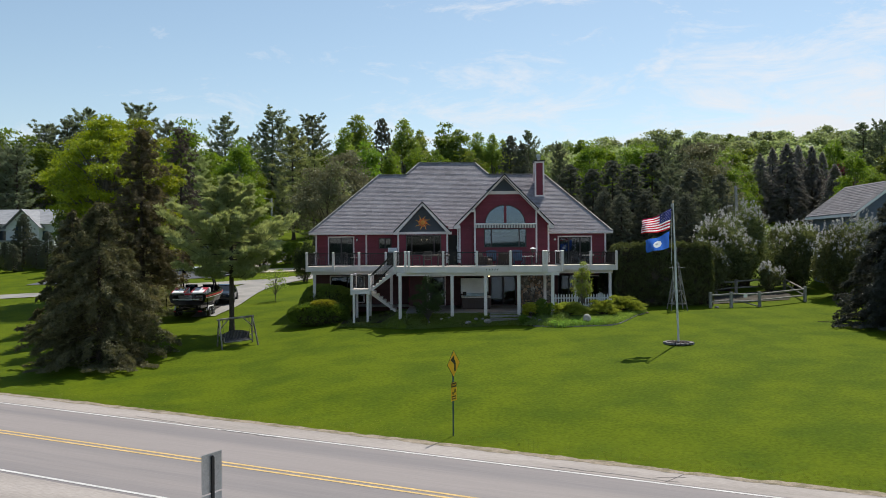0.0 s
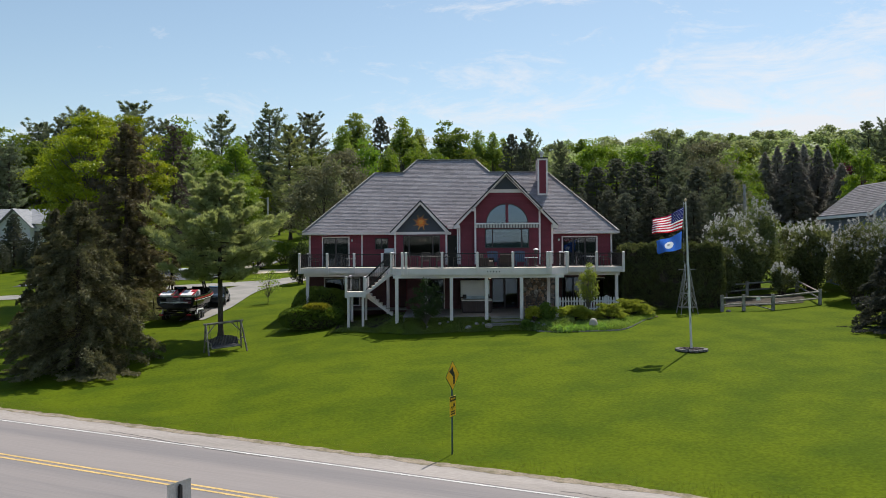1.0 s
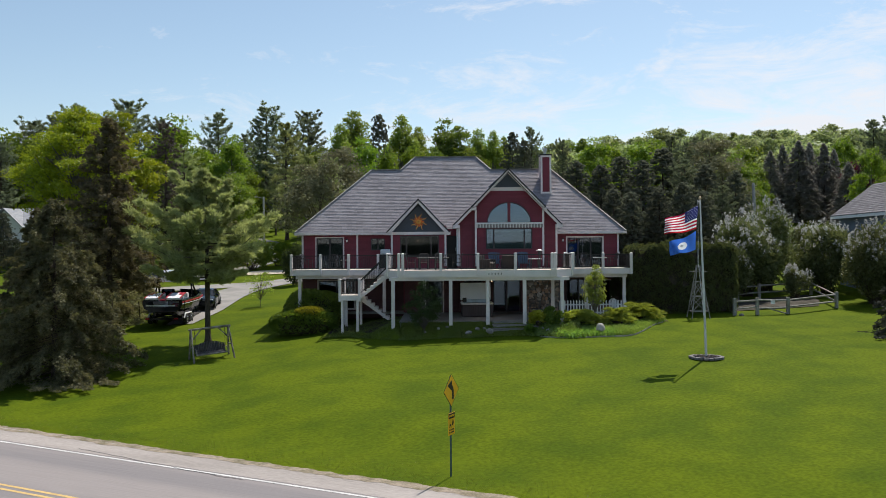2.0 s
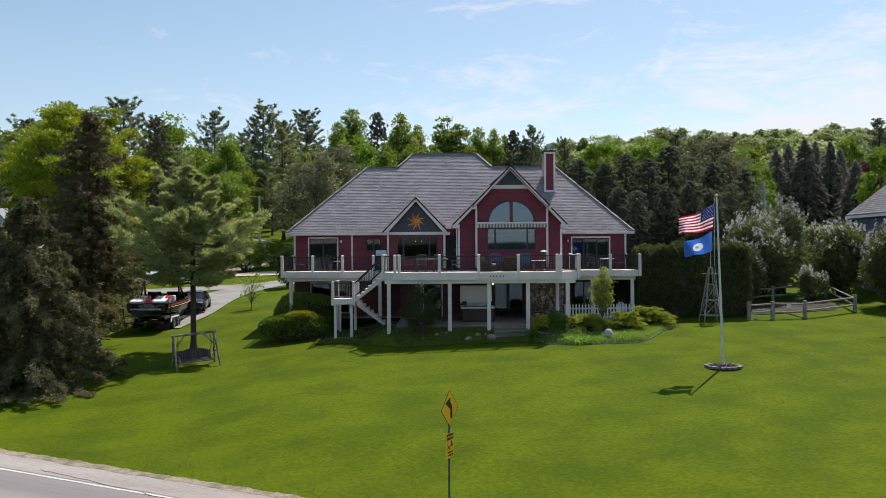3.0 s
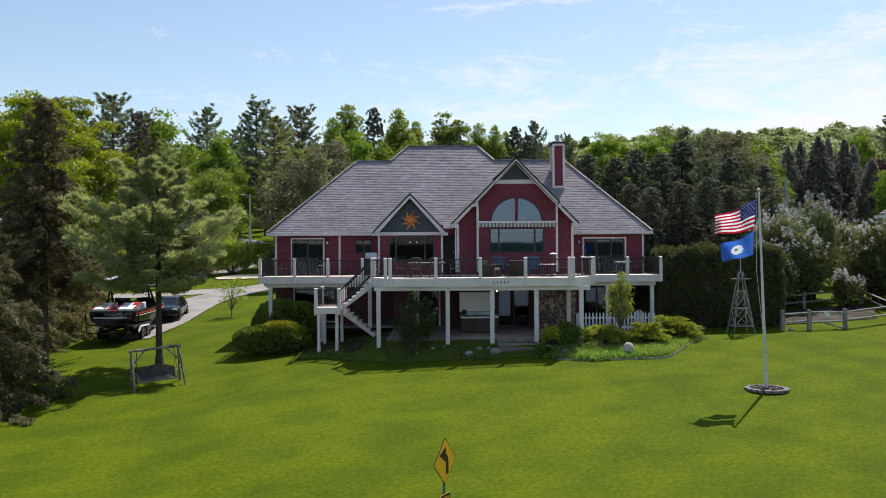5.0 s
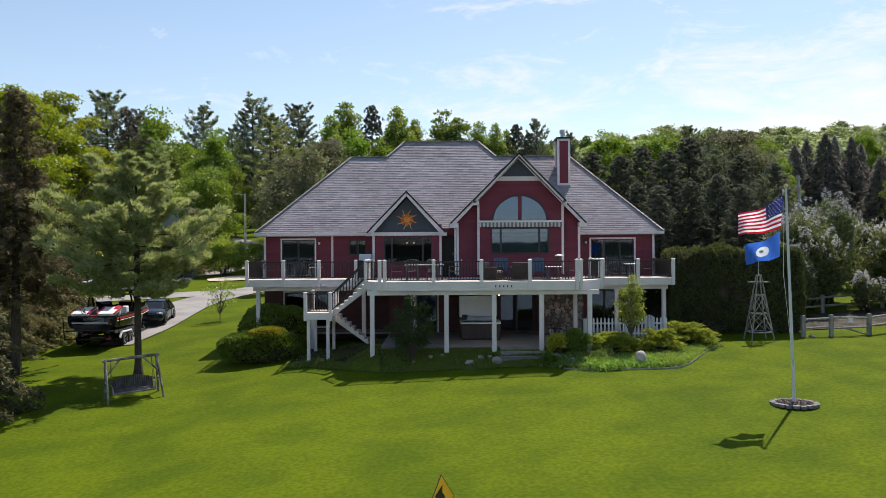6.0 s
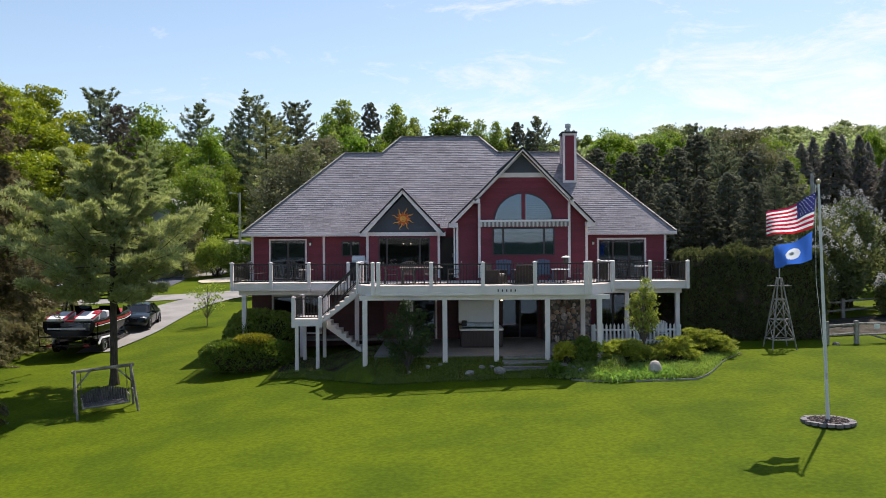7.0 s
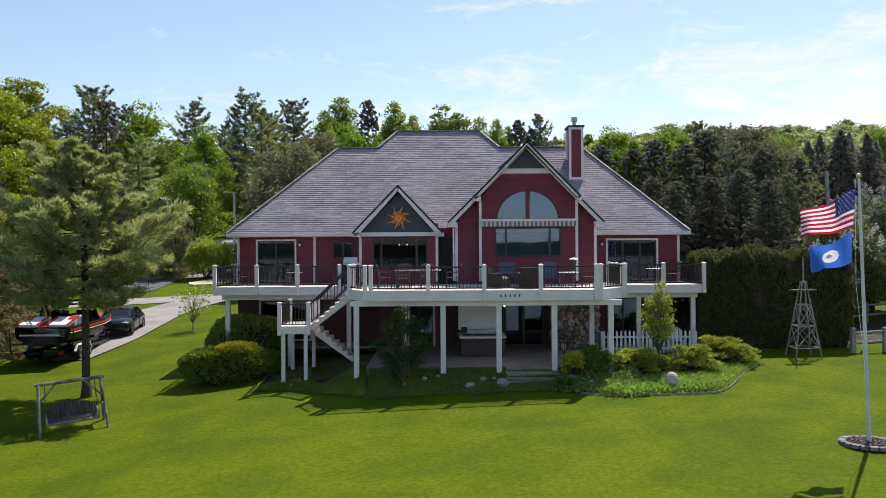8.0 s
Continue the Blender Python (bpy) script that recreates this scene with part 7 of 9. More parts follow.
M_PALEROOF = mat("pale_grey_shingles", (0.30, 0.31, 0.33), 0.9, 0.15, 1.2, 6, 0.3, stretch=(1, 1, 3), spec=0.2)
wh = thing("white_house", "large white house with gables, arched windows and grey roof", "house", (-68, 134, 2.7))
M_PANE = gloss("blue_grey_pane", (0.05, 0.07, 0.09), 0.06)
part("wall", Geo().box(-84, -60.8, 134, 144, 1.0, 7.6), M_WHITESIDE, wh)
part("roof", Geo().slab([(-84.6, 133.4, 7.5), (-84.6, 139, 10.1), (-84.6, 144.6, 7.5)], (24.4, 0, 0)), M_PALEROOF, wh)
for xc, hw in ((-65.2, 2.6), (-71.6, 2.0)):
    part("gable_wall", Geo().slab([(xc - hw, 132.6, 1.2), (xc + hw, 132.6, 1.2), (xc + hw, 132.6, 7.0), (xc, 132.6, 7.0 + hw * 0.95), (xc - hw, 132.6, 7.0)], (0, 3, 0)), M_WHITESIDE, wh)
    for s in (-1, 1):
        part("roof", Geo().slab([(xc + s * (hw + 0.4), 132.2, 6.75), (xc, 132.2, 7.25 + hw * 0.95), (xc, 138, 7.25 + hw * 0.95), (xc + s * (hw + 0.4), 138, 6.75)], (0, 0, 0.16)), M_PALEROOF, wh)
    q = [(xc - 1.1, 132.56, 5.2), (xc + 1.1, 132.56, 5.2)] + [(xc + 1.1 * math.cos(a), 132.56, 6.4 + 1.1 * math.sin(a)) for a in np.linspace(0, math.pi, 12)]
    w = part("arched_window", Geo().slab(q, (0, 0.03, 0)), M_PANE, wh)
    part("mullion", Geo().box(xc - 0.06, xc + 0.06, 132.5, 132.56, 5.2, 7.4).box(xc - 1.1, xc - 0.06, 132.5, 132.56, 6.3, 6.42).box(xc + 0.06, xc + 1.1, 132.5, 132.56, 6.3, 6.42), M_WHITE, w)
    part("window", Geo().box(xc - 1.2, xc + 1.2, 132.55, 132.58, 2.4, 4.4), M_PANE, wh)
for x in (-62.4, -69.0, -75.0, -79.0):
    part("window", Geo().box(x - 0.6, x + 0.6, 133.95, 133.98, 4.9, 6.4), M_PANE, wh)
    part("window", Geo().box(x - 0.6, x + 0.6, 133.95, 133.98, 2.2, 3.8), M_PANE, wh)
for i in range(8):
    x = -74 + i * 1.6
    part("porch_post", Geo().box(x - 0.1, x + 0.1, 130.6, 130.8, 1.5, 4.6), M_WHITE, wh)
part("porch_roof", Geo().box(-74.6, -62, 130.3, 132.6, 4.6, 4.85), M_PALEROOF, wh)

for ch in wh.children:
    ch.matrix_parent_inverse = Matrix.Translation(-Vector(wh.location))
wh.location.z += 1.86
wh.location.x -= 1.5

gh = thing("grey_house", "small pale grey gabled house half hidden in the trees", "house", (-31.4, 118, ground_z(-31.4, 118)))
gz = ground_z(-31.4, 118)
part("wall", Geo().slab([(-34.2, 116, gz - 0.5), (-28.6, 116, gz - 0.5), (-28.6, 116, gz + 4.6), (-31.4, 116, gz + 7.2), (-34.2, 116, gz + 4.6)], (0, 6, 0)), mat("pale_grey_siding", (0.42, 0.43, 0.44), 0.6, 0.08, 1, 20, 0.1, stretch=(0.3, 0.3, 6)), gh)
for s in (-1, 1):
    part("roof", Geo().slab([(-31.4 + s * 3.2, 115.6, gz + 4.2), (-31.4, 115.6, gz + 7.3), (-31.4, 122.4, gz + 7.3), (-31.4 + s * 3.2, 122.4, gz + 4.2)], (0, 0, 0.16)), M_GREYROOF, gh)
for x in (-32.8, -30.6):
    w = part("window", bar_frame(x, x + 0.9, gz + 2.6, gz + 4.0, 116, 0.08, 0.05), M_WHITE, gh)
    part("pane", Geo().box(x, x + 0.9, 115.985, 115.995, gz + 2.6, gz + 4.0), M_PANE, w)

table = thing("picnic_table", "pale wooden picnic table on the back lawn", "picnic table", (-24.7, 91, ground_z(-24.7, 91)))
tz = ground_z(-24.7, 91)
for k in range(5):
    part("table_board", Geo().box(-25.6, -23.8, 90.66 + 0.145 * k, 90.79 + 0.145 * k, tz + 0.72, tz + 0.76), M_WEATHERED, table)
for y in (90.25, 91.6):
    part("bench_board", Geo().box(-25.6, -23.8, y, y + 0.26, tz + 0.42, tz + 0.46), M_WEATHERED, table)
for x in (-25.3, -24.1):
    for s in (-1, 1):
        part("leg", Geo().beam((x, 91 + s * 0.62, tz - 0.05), (x, 91 + s * 0.25, tz + 0.72), 0.05, 0.10), M_WEATHERED, table)
    part("cross_bar", Geo().box(x - 0.03, x + 0.03, 90.25, 91.85, tz + 0.36, tz + 0.42), M_WEATHERED, table)

# ---- stones in the bed ----
rng = random.Random(21)
M_PALEROCK = mat("pale_boulder", (0.46, 0.41, 0.37), 0.85, 0.18, 2.5, 14, 0.5)
boulder = thing("boulder", "pale pinkish boulder standing in the flower bed", "boulder", (8.85, 51.5, 0.1))
g = Geo().stone((8.85, 51.5, 0.30), 0.36, random.Random(4), 1.35)
ob = part("stone", g, M_PALEROCK, boulder)
mod = ob.modifiers.new("round", "SUBSURF")
mod.levels = mod.render_levels = 1
for x, y, r in ((-0.15, 52.6, 0.16), (0.35, 52.75, 0.12), (1.55, 52.2, 0.22), (2.05, 52.5, 0.18), (2.45, 52.55, 0.13), (2.75, 52.3, 0.32), (5.35, 52.3, 0.28), (5.75, 52.2, 0.2), (6.0, 51.9, 0.26), (6.5, 52.1, 0.18), (-0.9, 52.4, 0.1),
                (6.75, 52.6, 0.24), (7.3, 52.0, 0.16), (12.8, 55.6, 0.2), (18.8, 57.5, 0.2)):
    z = bed_z(x, y) if x < 13 else ground_z(x, y)
    r *= 0.8
    rock = new("garden_rock", Geo().stone((0, 0, 0), r, rng, 0.65).mesh("garden_rock", M_STONE))
    rock.location = (x, y, z + r * 0.15)
    tagged(rock, "rounded grey garden stone in the planting bed", "rock", "bed stones")

# ragged earth along the edge of the shoulder
edge = Geo()
rng = random.Random(31)
tv = Vector((ROAD_N.y, -ROAD_N.x))
last = None
for i in range(400):
    sdist = -45 + i * 0.22
    w0 = 4.72 + 0.12 * noise.noise((sdist * 0.8, 0, 0)) + rng.uniform(-0.05, 0.05)
    w1 = 5.16 + 0.22 * noise.noise((sdist * 0.22, 4, 0)) + 0.12 * noise.noise((sdist * 1.3, 8, 0)) + rng.uniform(-0.05, 0.05)
    a, b = Vector((0, 24.25)) + tv * sdist + ROAD_N * w0, Vector((0, 24.25)) + tv * sdist + ROAD_N * max(w1, w0 + 0.05)
    k = len(edge.v)
    edge.v += [(a.x, a.y, road_z(a.y) + 0.040), (b.x, b.y, ground_z(b.x, b.y) + 0.03)]
    if i:
        edge.f.append((k - 2, k, k + 1, k - 1))
structure("verge", edge, mat("bare_earth", (0.250, 0.205, 0.155), 0.95, 0.3, 2.5, 14, 0.6, tint=(0.165, 0.140, 0.085)), "ragged strip of bare earth beside the shoulder", "verge")
cracks = Geo()
for s0, d0, s1, d1 in ((-13.6, 3.7, -11.0, 3.45), (-11.0, 3.45, -8.2, 3.3), (-16.0, 3.9, -13.6, 3.7), (5.2, 3.9, 6.1, 4.4), (2.0, 3.85, 6.0, 3.75), (5.6, 3.6, 6.0, 4.7)):
    last = None
    for i in range(9):
        u = i / 8
        p = Vector((0, 24.25)) + tv * (s0 + (s1 - s0) * u) + ROAD_N * (d0 + (d1 - d0) * u + rng.uniform(-0.05, 0.05))
        q = (p.x, p.y, road_z(p.y) + 0.042)
        if last:
            cracks.beam(last, q, 0.018, 0.004)
        last = q
structure("road_cracks", cracks, mat("crack_shadow", (0.17, 0.155, 0.148), 0.9, 0.3), "dark cracks in the road shoulder", "cracks")


# ---- plants ----
def cards(pts, along, length, width, rng, name, m, spread=0.5, facing=None, simple=False):
    """Leaf blades: a pointed four-cornered blade at each point, growing roughly along its own way. pts, along: n x 3."""
    n = len(pts)
    a = along + rng.normal(0, spread, (n, 3))
    a /= np.linalg.norm(a, axis=1, keepdims=True) + 1e-9
    r = rng.normal(0, 1, (n, 3)) if facing is None else facing + rng.normal(0, 0.5, (n, 3))
    side = np.cross(a, r)
    side /= np.linalg.norm(side, axis=1, keepdims=True) + 1e-9
    up = np.cross(side, a)
    L = (length * rng.uniform(0.7, 1.3, n))[:, None]
    W = (width * rng.uniform(0.7, 1.3, n))[:, None]
    v = np.empty((n, 4, 3), np.float32)
    v[:, 0] = pts - a * L * 0.5
    v[:, 1] = pts + side * W * 0.5 + up * W * 0.12
    v[:, 2] = pts + a * L * 0.5
    v[:, 3] = pts - side * W * 0.5 + up * W * 0.12
    c = 4
    if simple:
        # far leaves: three corners are enough
        v[:, 3] = pts - a * L * 0.5 - side * W * 0.5
        v[:, 0] = pts - a * L * 0.5 + side * W * 0.5
        v = np.ascontiguousarray(v[:, (0, 2, 3)])
        c = 3
    me = bpy.data.meshes.new(name)
    me.vertices.add(c * n)
    me.vertices.foreach_set("co", v.ravel())
    me.loops.add(c * n)
    me.loops.foreach_set("vertex_index", np.arange(c * n, dtype=np.int32))
    me.polygons.add(n)
    me.polygons.foreach_set("loop_start", np.arange(0, c * n, c, dtype=np.int32))
    me.update(calc_edges=True)
    me.materials.append(m)
    return me


def hang(name, me, parent, label="", kind=""):
    ob = new(name, me)
    under(ob, parent)
    return tagged(ob, label, "", "", kind)


def ball(n, rng):
    v = rng.normal(0, 1, (n, 3))
    return v / np.linalg.norm(v, axis=1, keepdims=True)


def tree_thing(kind, label, category="tree", group=""):
    return thing(kind, label, category, (0, 0, 0), group)


def broadleaf(seed, H, R, bare, n, leaf, m, label, bark=None, clumps=60, name="broadleaf_tree", group="", flat=0.72, size=1.0):
    """A leafy tree: tapered trunk, limbs out to many leafy pads, leaves on the outside of each pad turned to the light. bare: height of the clear stem."""
    rng = np.random.default_rng(seed)
    e = tree_thing(name, label, "tree", group)
    g = Geo()
    cz, rz = (H + bare) / 2, (H - bare) / 2
    g.rod((0, 0, -0.4), (0, 0, bare * 0.9 + 0.3), 0.022 * H if H > 5 else 0.03, 0.017 * H if H > 5 else 0.025, 9)
    g.rod((0, 0, bare * 0.9 + 0.3), (0.02 * R, 0.03 * R, H * 0.85), 0.017 * H if H > 5 else 0.025, 0.004 * H, 7)
    P, A, F = [], [], []
    per = n // clumps
    lump = rng.uniform(0, 6.28, 6)
    for k in range(clumps):
        d = ball(1, rng)[0]
        az = math.atan2(d[1], d[0])
        uneven = 1 + 0.14 * math.sin(2 * az + lump[0]) + 0.12 * math.sin(3 * az + 4 * d[2] + lump[1])
        rad = rng.uniform(0.35, 1.0) ** 0.55 * uneven
        fall = 1.0 - 0.34 * max(0.0, d[2])
        c = np.array([d[0] * R * rad * fall, d[1] * R * rad * fall, cz + d[2] * rz * min(1.0, rad)])
        cr = size * R * rng.uniform(0.24, 0.42) * (60 / clumps) ** 0.36
        start = Vector((0, 0, max(bare * 0.7, c[2] - rng.uniform(0.25, 0.5) * H)))
        mid = start.lerp(Vector(c), 0.55) + Vector((0, 0, 0.05 * H))
        if not group or k % 4 == 0:
            g.rod(start, mid, 0.006 * H, 0.0035 * H, 5).rod(mid, Vector(c), 0.0035 * H, 0.0015 * H, 4)
        q = ball(per, rng)
        q[:, 2] = np.where(rng.uniform(0, 1, per) < 0.5, np.abs(q[:, 2]), q[:, 2])
        wide = 1 + 0.30 * np.sin(3 * np.arctan2(q[:, 1], q[:, 0]) + lump[k % 6])
        P.append(c + q * cr * rng.uniform(0.45, 1.12, (per, 1)) * np.stack([1.15 * wide, 1.15 * wide, np.full(per, flat)], 1))
        A.append(q * np.array([1.0, 1.0, 0.2]) + np.array([0, 0, -0.25]))
        F.append(q * 0.6 + rng.normal(0, 0.6, (per, 3)) + np.array([0, 0, 0.3]))
    part("trunk", g, bark or M_BARKGREY, e)
    hang("crown", cards(np.concatenate(P), np.concatenate(A), leaf, leaf * 0.8, rng, "crown", m, facing=np.concatenate(F), simple=bool(group)), e)
    return e


def spruce(seed, H, R, n, m, label, bare=0.04, leaf=0.42, droop=0.28, power=0.85, thick=1.0, name="spruce_tree", group="", ragged=0.22, slim=0.34, tip_up=0.0):
    """A spruce: straight stem, drooping branches in whorls, needle sprays hanging off their side twigs."""
    rng = np.random.default_rng(seed)
    e = tree_thing(name, label, "conifer", group)
    g = Geo()
    g.rod((0, 0, -0.4), (0, 0, H * 0.97), 0.017 * H + 0.03, 0.01, 8)
    nb = int((60 + 8 * H) * thick)
    P, A = [], []
    hs = bare + (1 - bare) * (np.arange(nb) + rng.uniform(-1.5, 2.5, nb)) / nb
    hs = np.clip(hs, bare * 0.6, 0.985)
    wgt = (1 - hs) ** power + 0.03
    per = np.maximum(6, (n * wgt / wgt.sum())).astype(int)
    for k in range(nb):
        h = hs[k]
        L = R * ((1 - h) ** power) * rng.uniform(1 - 1.4 * ragged, 1 + 0.5 * ragged) + 0.12
        az = k * 2.4 + rng.uniform(-0.6, 0.6)
        out = np.array([math.cos(az), math.sin(az), 0.0])
        z0 = h * H
        sag = droop * rng.uniform(0.6, 1.4)
        rise = 0.35 * (h > 0.75) + 0.05
        tip = np.array([out[0] * L, out[1] * L, z0 + L * (rise - sag)])
        g.rod((0, 0, z0), tuple(tip * np.array([0.9, 0.9, 1])), 0.012 + 0.004 * L, 0.004, 4)
        lat = np.array([-out[1], out[0], 0])
        # side twigs, each hung with sprays
        twigs = max(2, int(per[k] / 14))
        ts = rng.uniform(0.15, 1.0, twigs) ** 0.75
        tl = rng.uniform(-1, 1, twigs) * (0.10 + 0.30 * L * (1.05 - ts))
        td = rng.uniform(-0.10, 0.16, twigs)
        pick = rng.integers(0, twigs, per[k])
        along = rng.uniform(0, 1, per[k])
        off = tl[pick] * along
        s = np.clip(ts[pick] + 0.10 * along, 0, 1.03)
        pts = out * (L * s)[:, None] + lat * off[:, None] + rng.normal(0, 0.05, (per[k], 3))
        pts[:, 2] += z0 + L * (rise * s - sag * s * s + tip_up * np.maximum(0, s - 0.7)) - np.abs(off) * 0.25 + td[pick] - rng.uniform(0, 0.14, per[k])
        P.append(pts)
        A.append(out * 0.8 + lat * np.sign(off)[:, None] * 0.7 + np.array([0, 0, -0.35]))
    q = np.zeros((30, 3))
    q[:, 2] = H * rng.uniform(0.93, 1.0, 30)
    P.append(q)
    A.append(rng.normal(0, 0.5, (30, 3)) + np.array([0, 0, 0.8]))
    part("trunk", g, M_BARK, e)
    P = np.concatenate(P)
    P[:, 2] = np.maximum(P[:, 2], 0.06)
    hang("crown", cards(P, np.concatenate(A), leaf, leaf * slim, rng, "crown", m, 0.5, simple=True), e)
    return e


def pine(seed, H, R, bare, n, m, label, leaf=0.30, branches=46, upturn=0.35, tufts=15, fat=1.0, stem=0.016, name="pine_tree", top_full=0.55, group="", bias=0.0, flat=0.7, slim=0.2, bark=None):
    """A white pine: long level limbs that turn up, brushes of fine needles along their twigs, open between. bias: longer limbs towards -x."""
    rng = np.random.default_rng(seed)
    e = tree_thing(name, label, "conifer", group)
    g = Geo()
    lean = rng.normal(0, 0.012, 2)
    g.rod((0, 0, -0.4), (lean[0] * H * 0.5, lean[1] * H * 0.5, H * 0.5), stem * H, 0.75 * stem * H, 10)
    g.rod((lean[0] * H * 0.5, lean[1] * H * 0.5, H * 0.5), (lean[0] * H, lean[1] * H, H * 0.97), 0.75 * stem * H, 0.003 * H, 8)
    g.rod((0, 0, -0.4), (0, 0, 0.05 * H), 1.7 * stem * H, stem * H, 10)
    P, A = [], []
    per = max(4, n // (branches * tufts))
    for k in range(branches):
        h = bare + (1 - bare) * (k + rng.uniform(-0.6, 1.4)) / branches
        h = min(0.985, max(bare, h))
        f = (h - bare) / (1 - bare)
        prof = (0.72 + 0.55 * f if f < 0.30 else 0.89 * (1 - (f - 0.30) / 0.70) ** top_full) + 0.07
        az = k * 2.4 + rng.uniform(-0.5, 0.5)
        out = np.array([math.cos(az), math.sin(az), 0.0])
        L = R * prof * rng.uniform(0.38, 1.15) * (1 - bias * out[0])
        base = np.array([lean[0] * h * H, lean[1] * h * H, h * H])
        tip = base + out * L + np.array([0, 0, L * upturn * rng.uniform(0.2, 1.2) * (0.3 + f)])
        midp = base + out * L * 0.55 + np.array([0, 0, -0.03 * L])
        g.rod(tuple(base), tuple(midp), 0.004 * H * (1.2 - f), 0.0022 * H, 5).rod(tuple(midp), tuple(tip), 0.0022 * H, 0.001 * H, 4)
        lat = np.array([-out[1], out[0], 0])
        for t in range(tufts):
            s = rng.uniform(0.12, 1.0) ** 0.6 * 1.06
            c = (midp + (tip - midp) * (s - 0.55) / 0.45) if s > 0.55 else base + (midp - base) * s / 0.55
            c = c + lat * rng.uniform(-1, 1) * L * (0.10 + 0.42 * (1.1 - s)) + np.array([0, 0, rng.uniform(-0.05, 0.16) * (0.4 + 0.25 * L)])
            cr = (0.15 + 0.055 * L) * rng.uniform(0.7, 1.25) * fat
            # a brush: needles stand out from the twig's end
            q = ball(per, rng)
            q[:, 2] = np.where(rng.uniform(0, 1, per) < 0.6, np.abs(q[:, 2]), q[:, 2])
            P.append(c + q * cr * rng.uniform(0.35, 1.0, (per, 1)) * np.array([1, 1, flat]))
            A.append(q + out * 0.35 + np.array([0, 0, 0.35]))
    part("trunk", g, bark or M_BARK, e)
    hang("crown", cards(np.concatenate(P), np.concatenate(A), leaf, leaf * slim, rng, "crown", m, 0.22, simple=True), e)
    return e


def bush(seed, size, n, leaf, m, label, name="shrub", category="shrub", lumps=14, blooms=None, n_bloom=0, boxy=0.0, group="", fill=0.55, aspect=0.7):
    """A shrub in a box of size (wide, deep, high) on the ground: short stems, lumps, leaves mostly on the outside."""
    rng = np.random.default_rng(seed)
    e = tree_thing(name, label, category, group)
    w, d, h = size
    g = Geo()
    P, A = [], []
    per = n // lumps
    C = []
    for k in range(lumps):
        u = ball(1, rng)[0]
        if boxy:
            u = np.sign(u) * np.abs(u) ** (1 - 0.6 * boxy)
        c = np.array([u[0] * w * 0.36, u[1] * d * 0.36, h * 0.52 + u[2] * h * 0.30])
        cr = np.array([w, d, h]) * rng.uniform(0.17, 0.27, 3) * np.array([1, 1, 1.05])
        C.append((c, cr))
        g.rod((rng.uniform(-0.1, 0.1) * w, rng.uniform(-0.1, 0.1) * d, -0.1), tuple(c), 0.012 + 0.006 * h, 0.006, 4)
        q = ball(per, rng)
        P.append(c + q * cr * rng.uniform(fill, 1.0, (per, 1)))
        A.append(q + np.array([0, 0, 0.25]))
    P, A = np.concatenate(P), np.concatenate(A)
    keep = P[:, 2] > 0.02
    part("woody_base", g, M_BARK, e)
    hang("foliage", cards(P[keep], A[keep], leaf, leaf * aspect, rng, "foliage", m), e)
    if blooms is not None:
        Q, B = [], []
        for _ in range(n_bloom):
            c, cr = C[rng.integers(len(C))]
            u = ball(1, rng)[0]
            u[2] = abs(u[2]) * 0.9 + 0.25
            if c[2] < h * 0.45:
                continue
            p = c + u * cr * 1.02
            k = 16
            hgt = rng.uniform(0, 1, (k, 1))
            Q.append(p + rng.normal(0, 0.065, (k, 3)) * (1.3 - hgt) + np.array([0, 0, 0.24]) * hgt)
            B.append(rng.normal(0, 1, (k, 3)))
        hang("blossom", cards(np.concatenate(Q), np.concatenate(B), 0.095, 0.08, rng, "blossom", blooms, simple=True), e, "pale lilac flower heads")
    return e


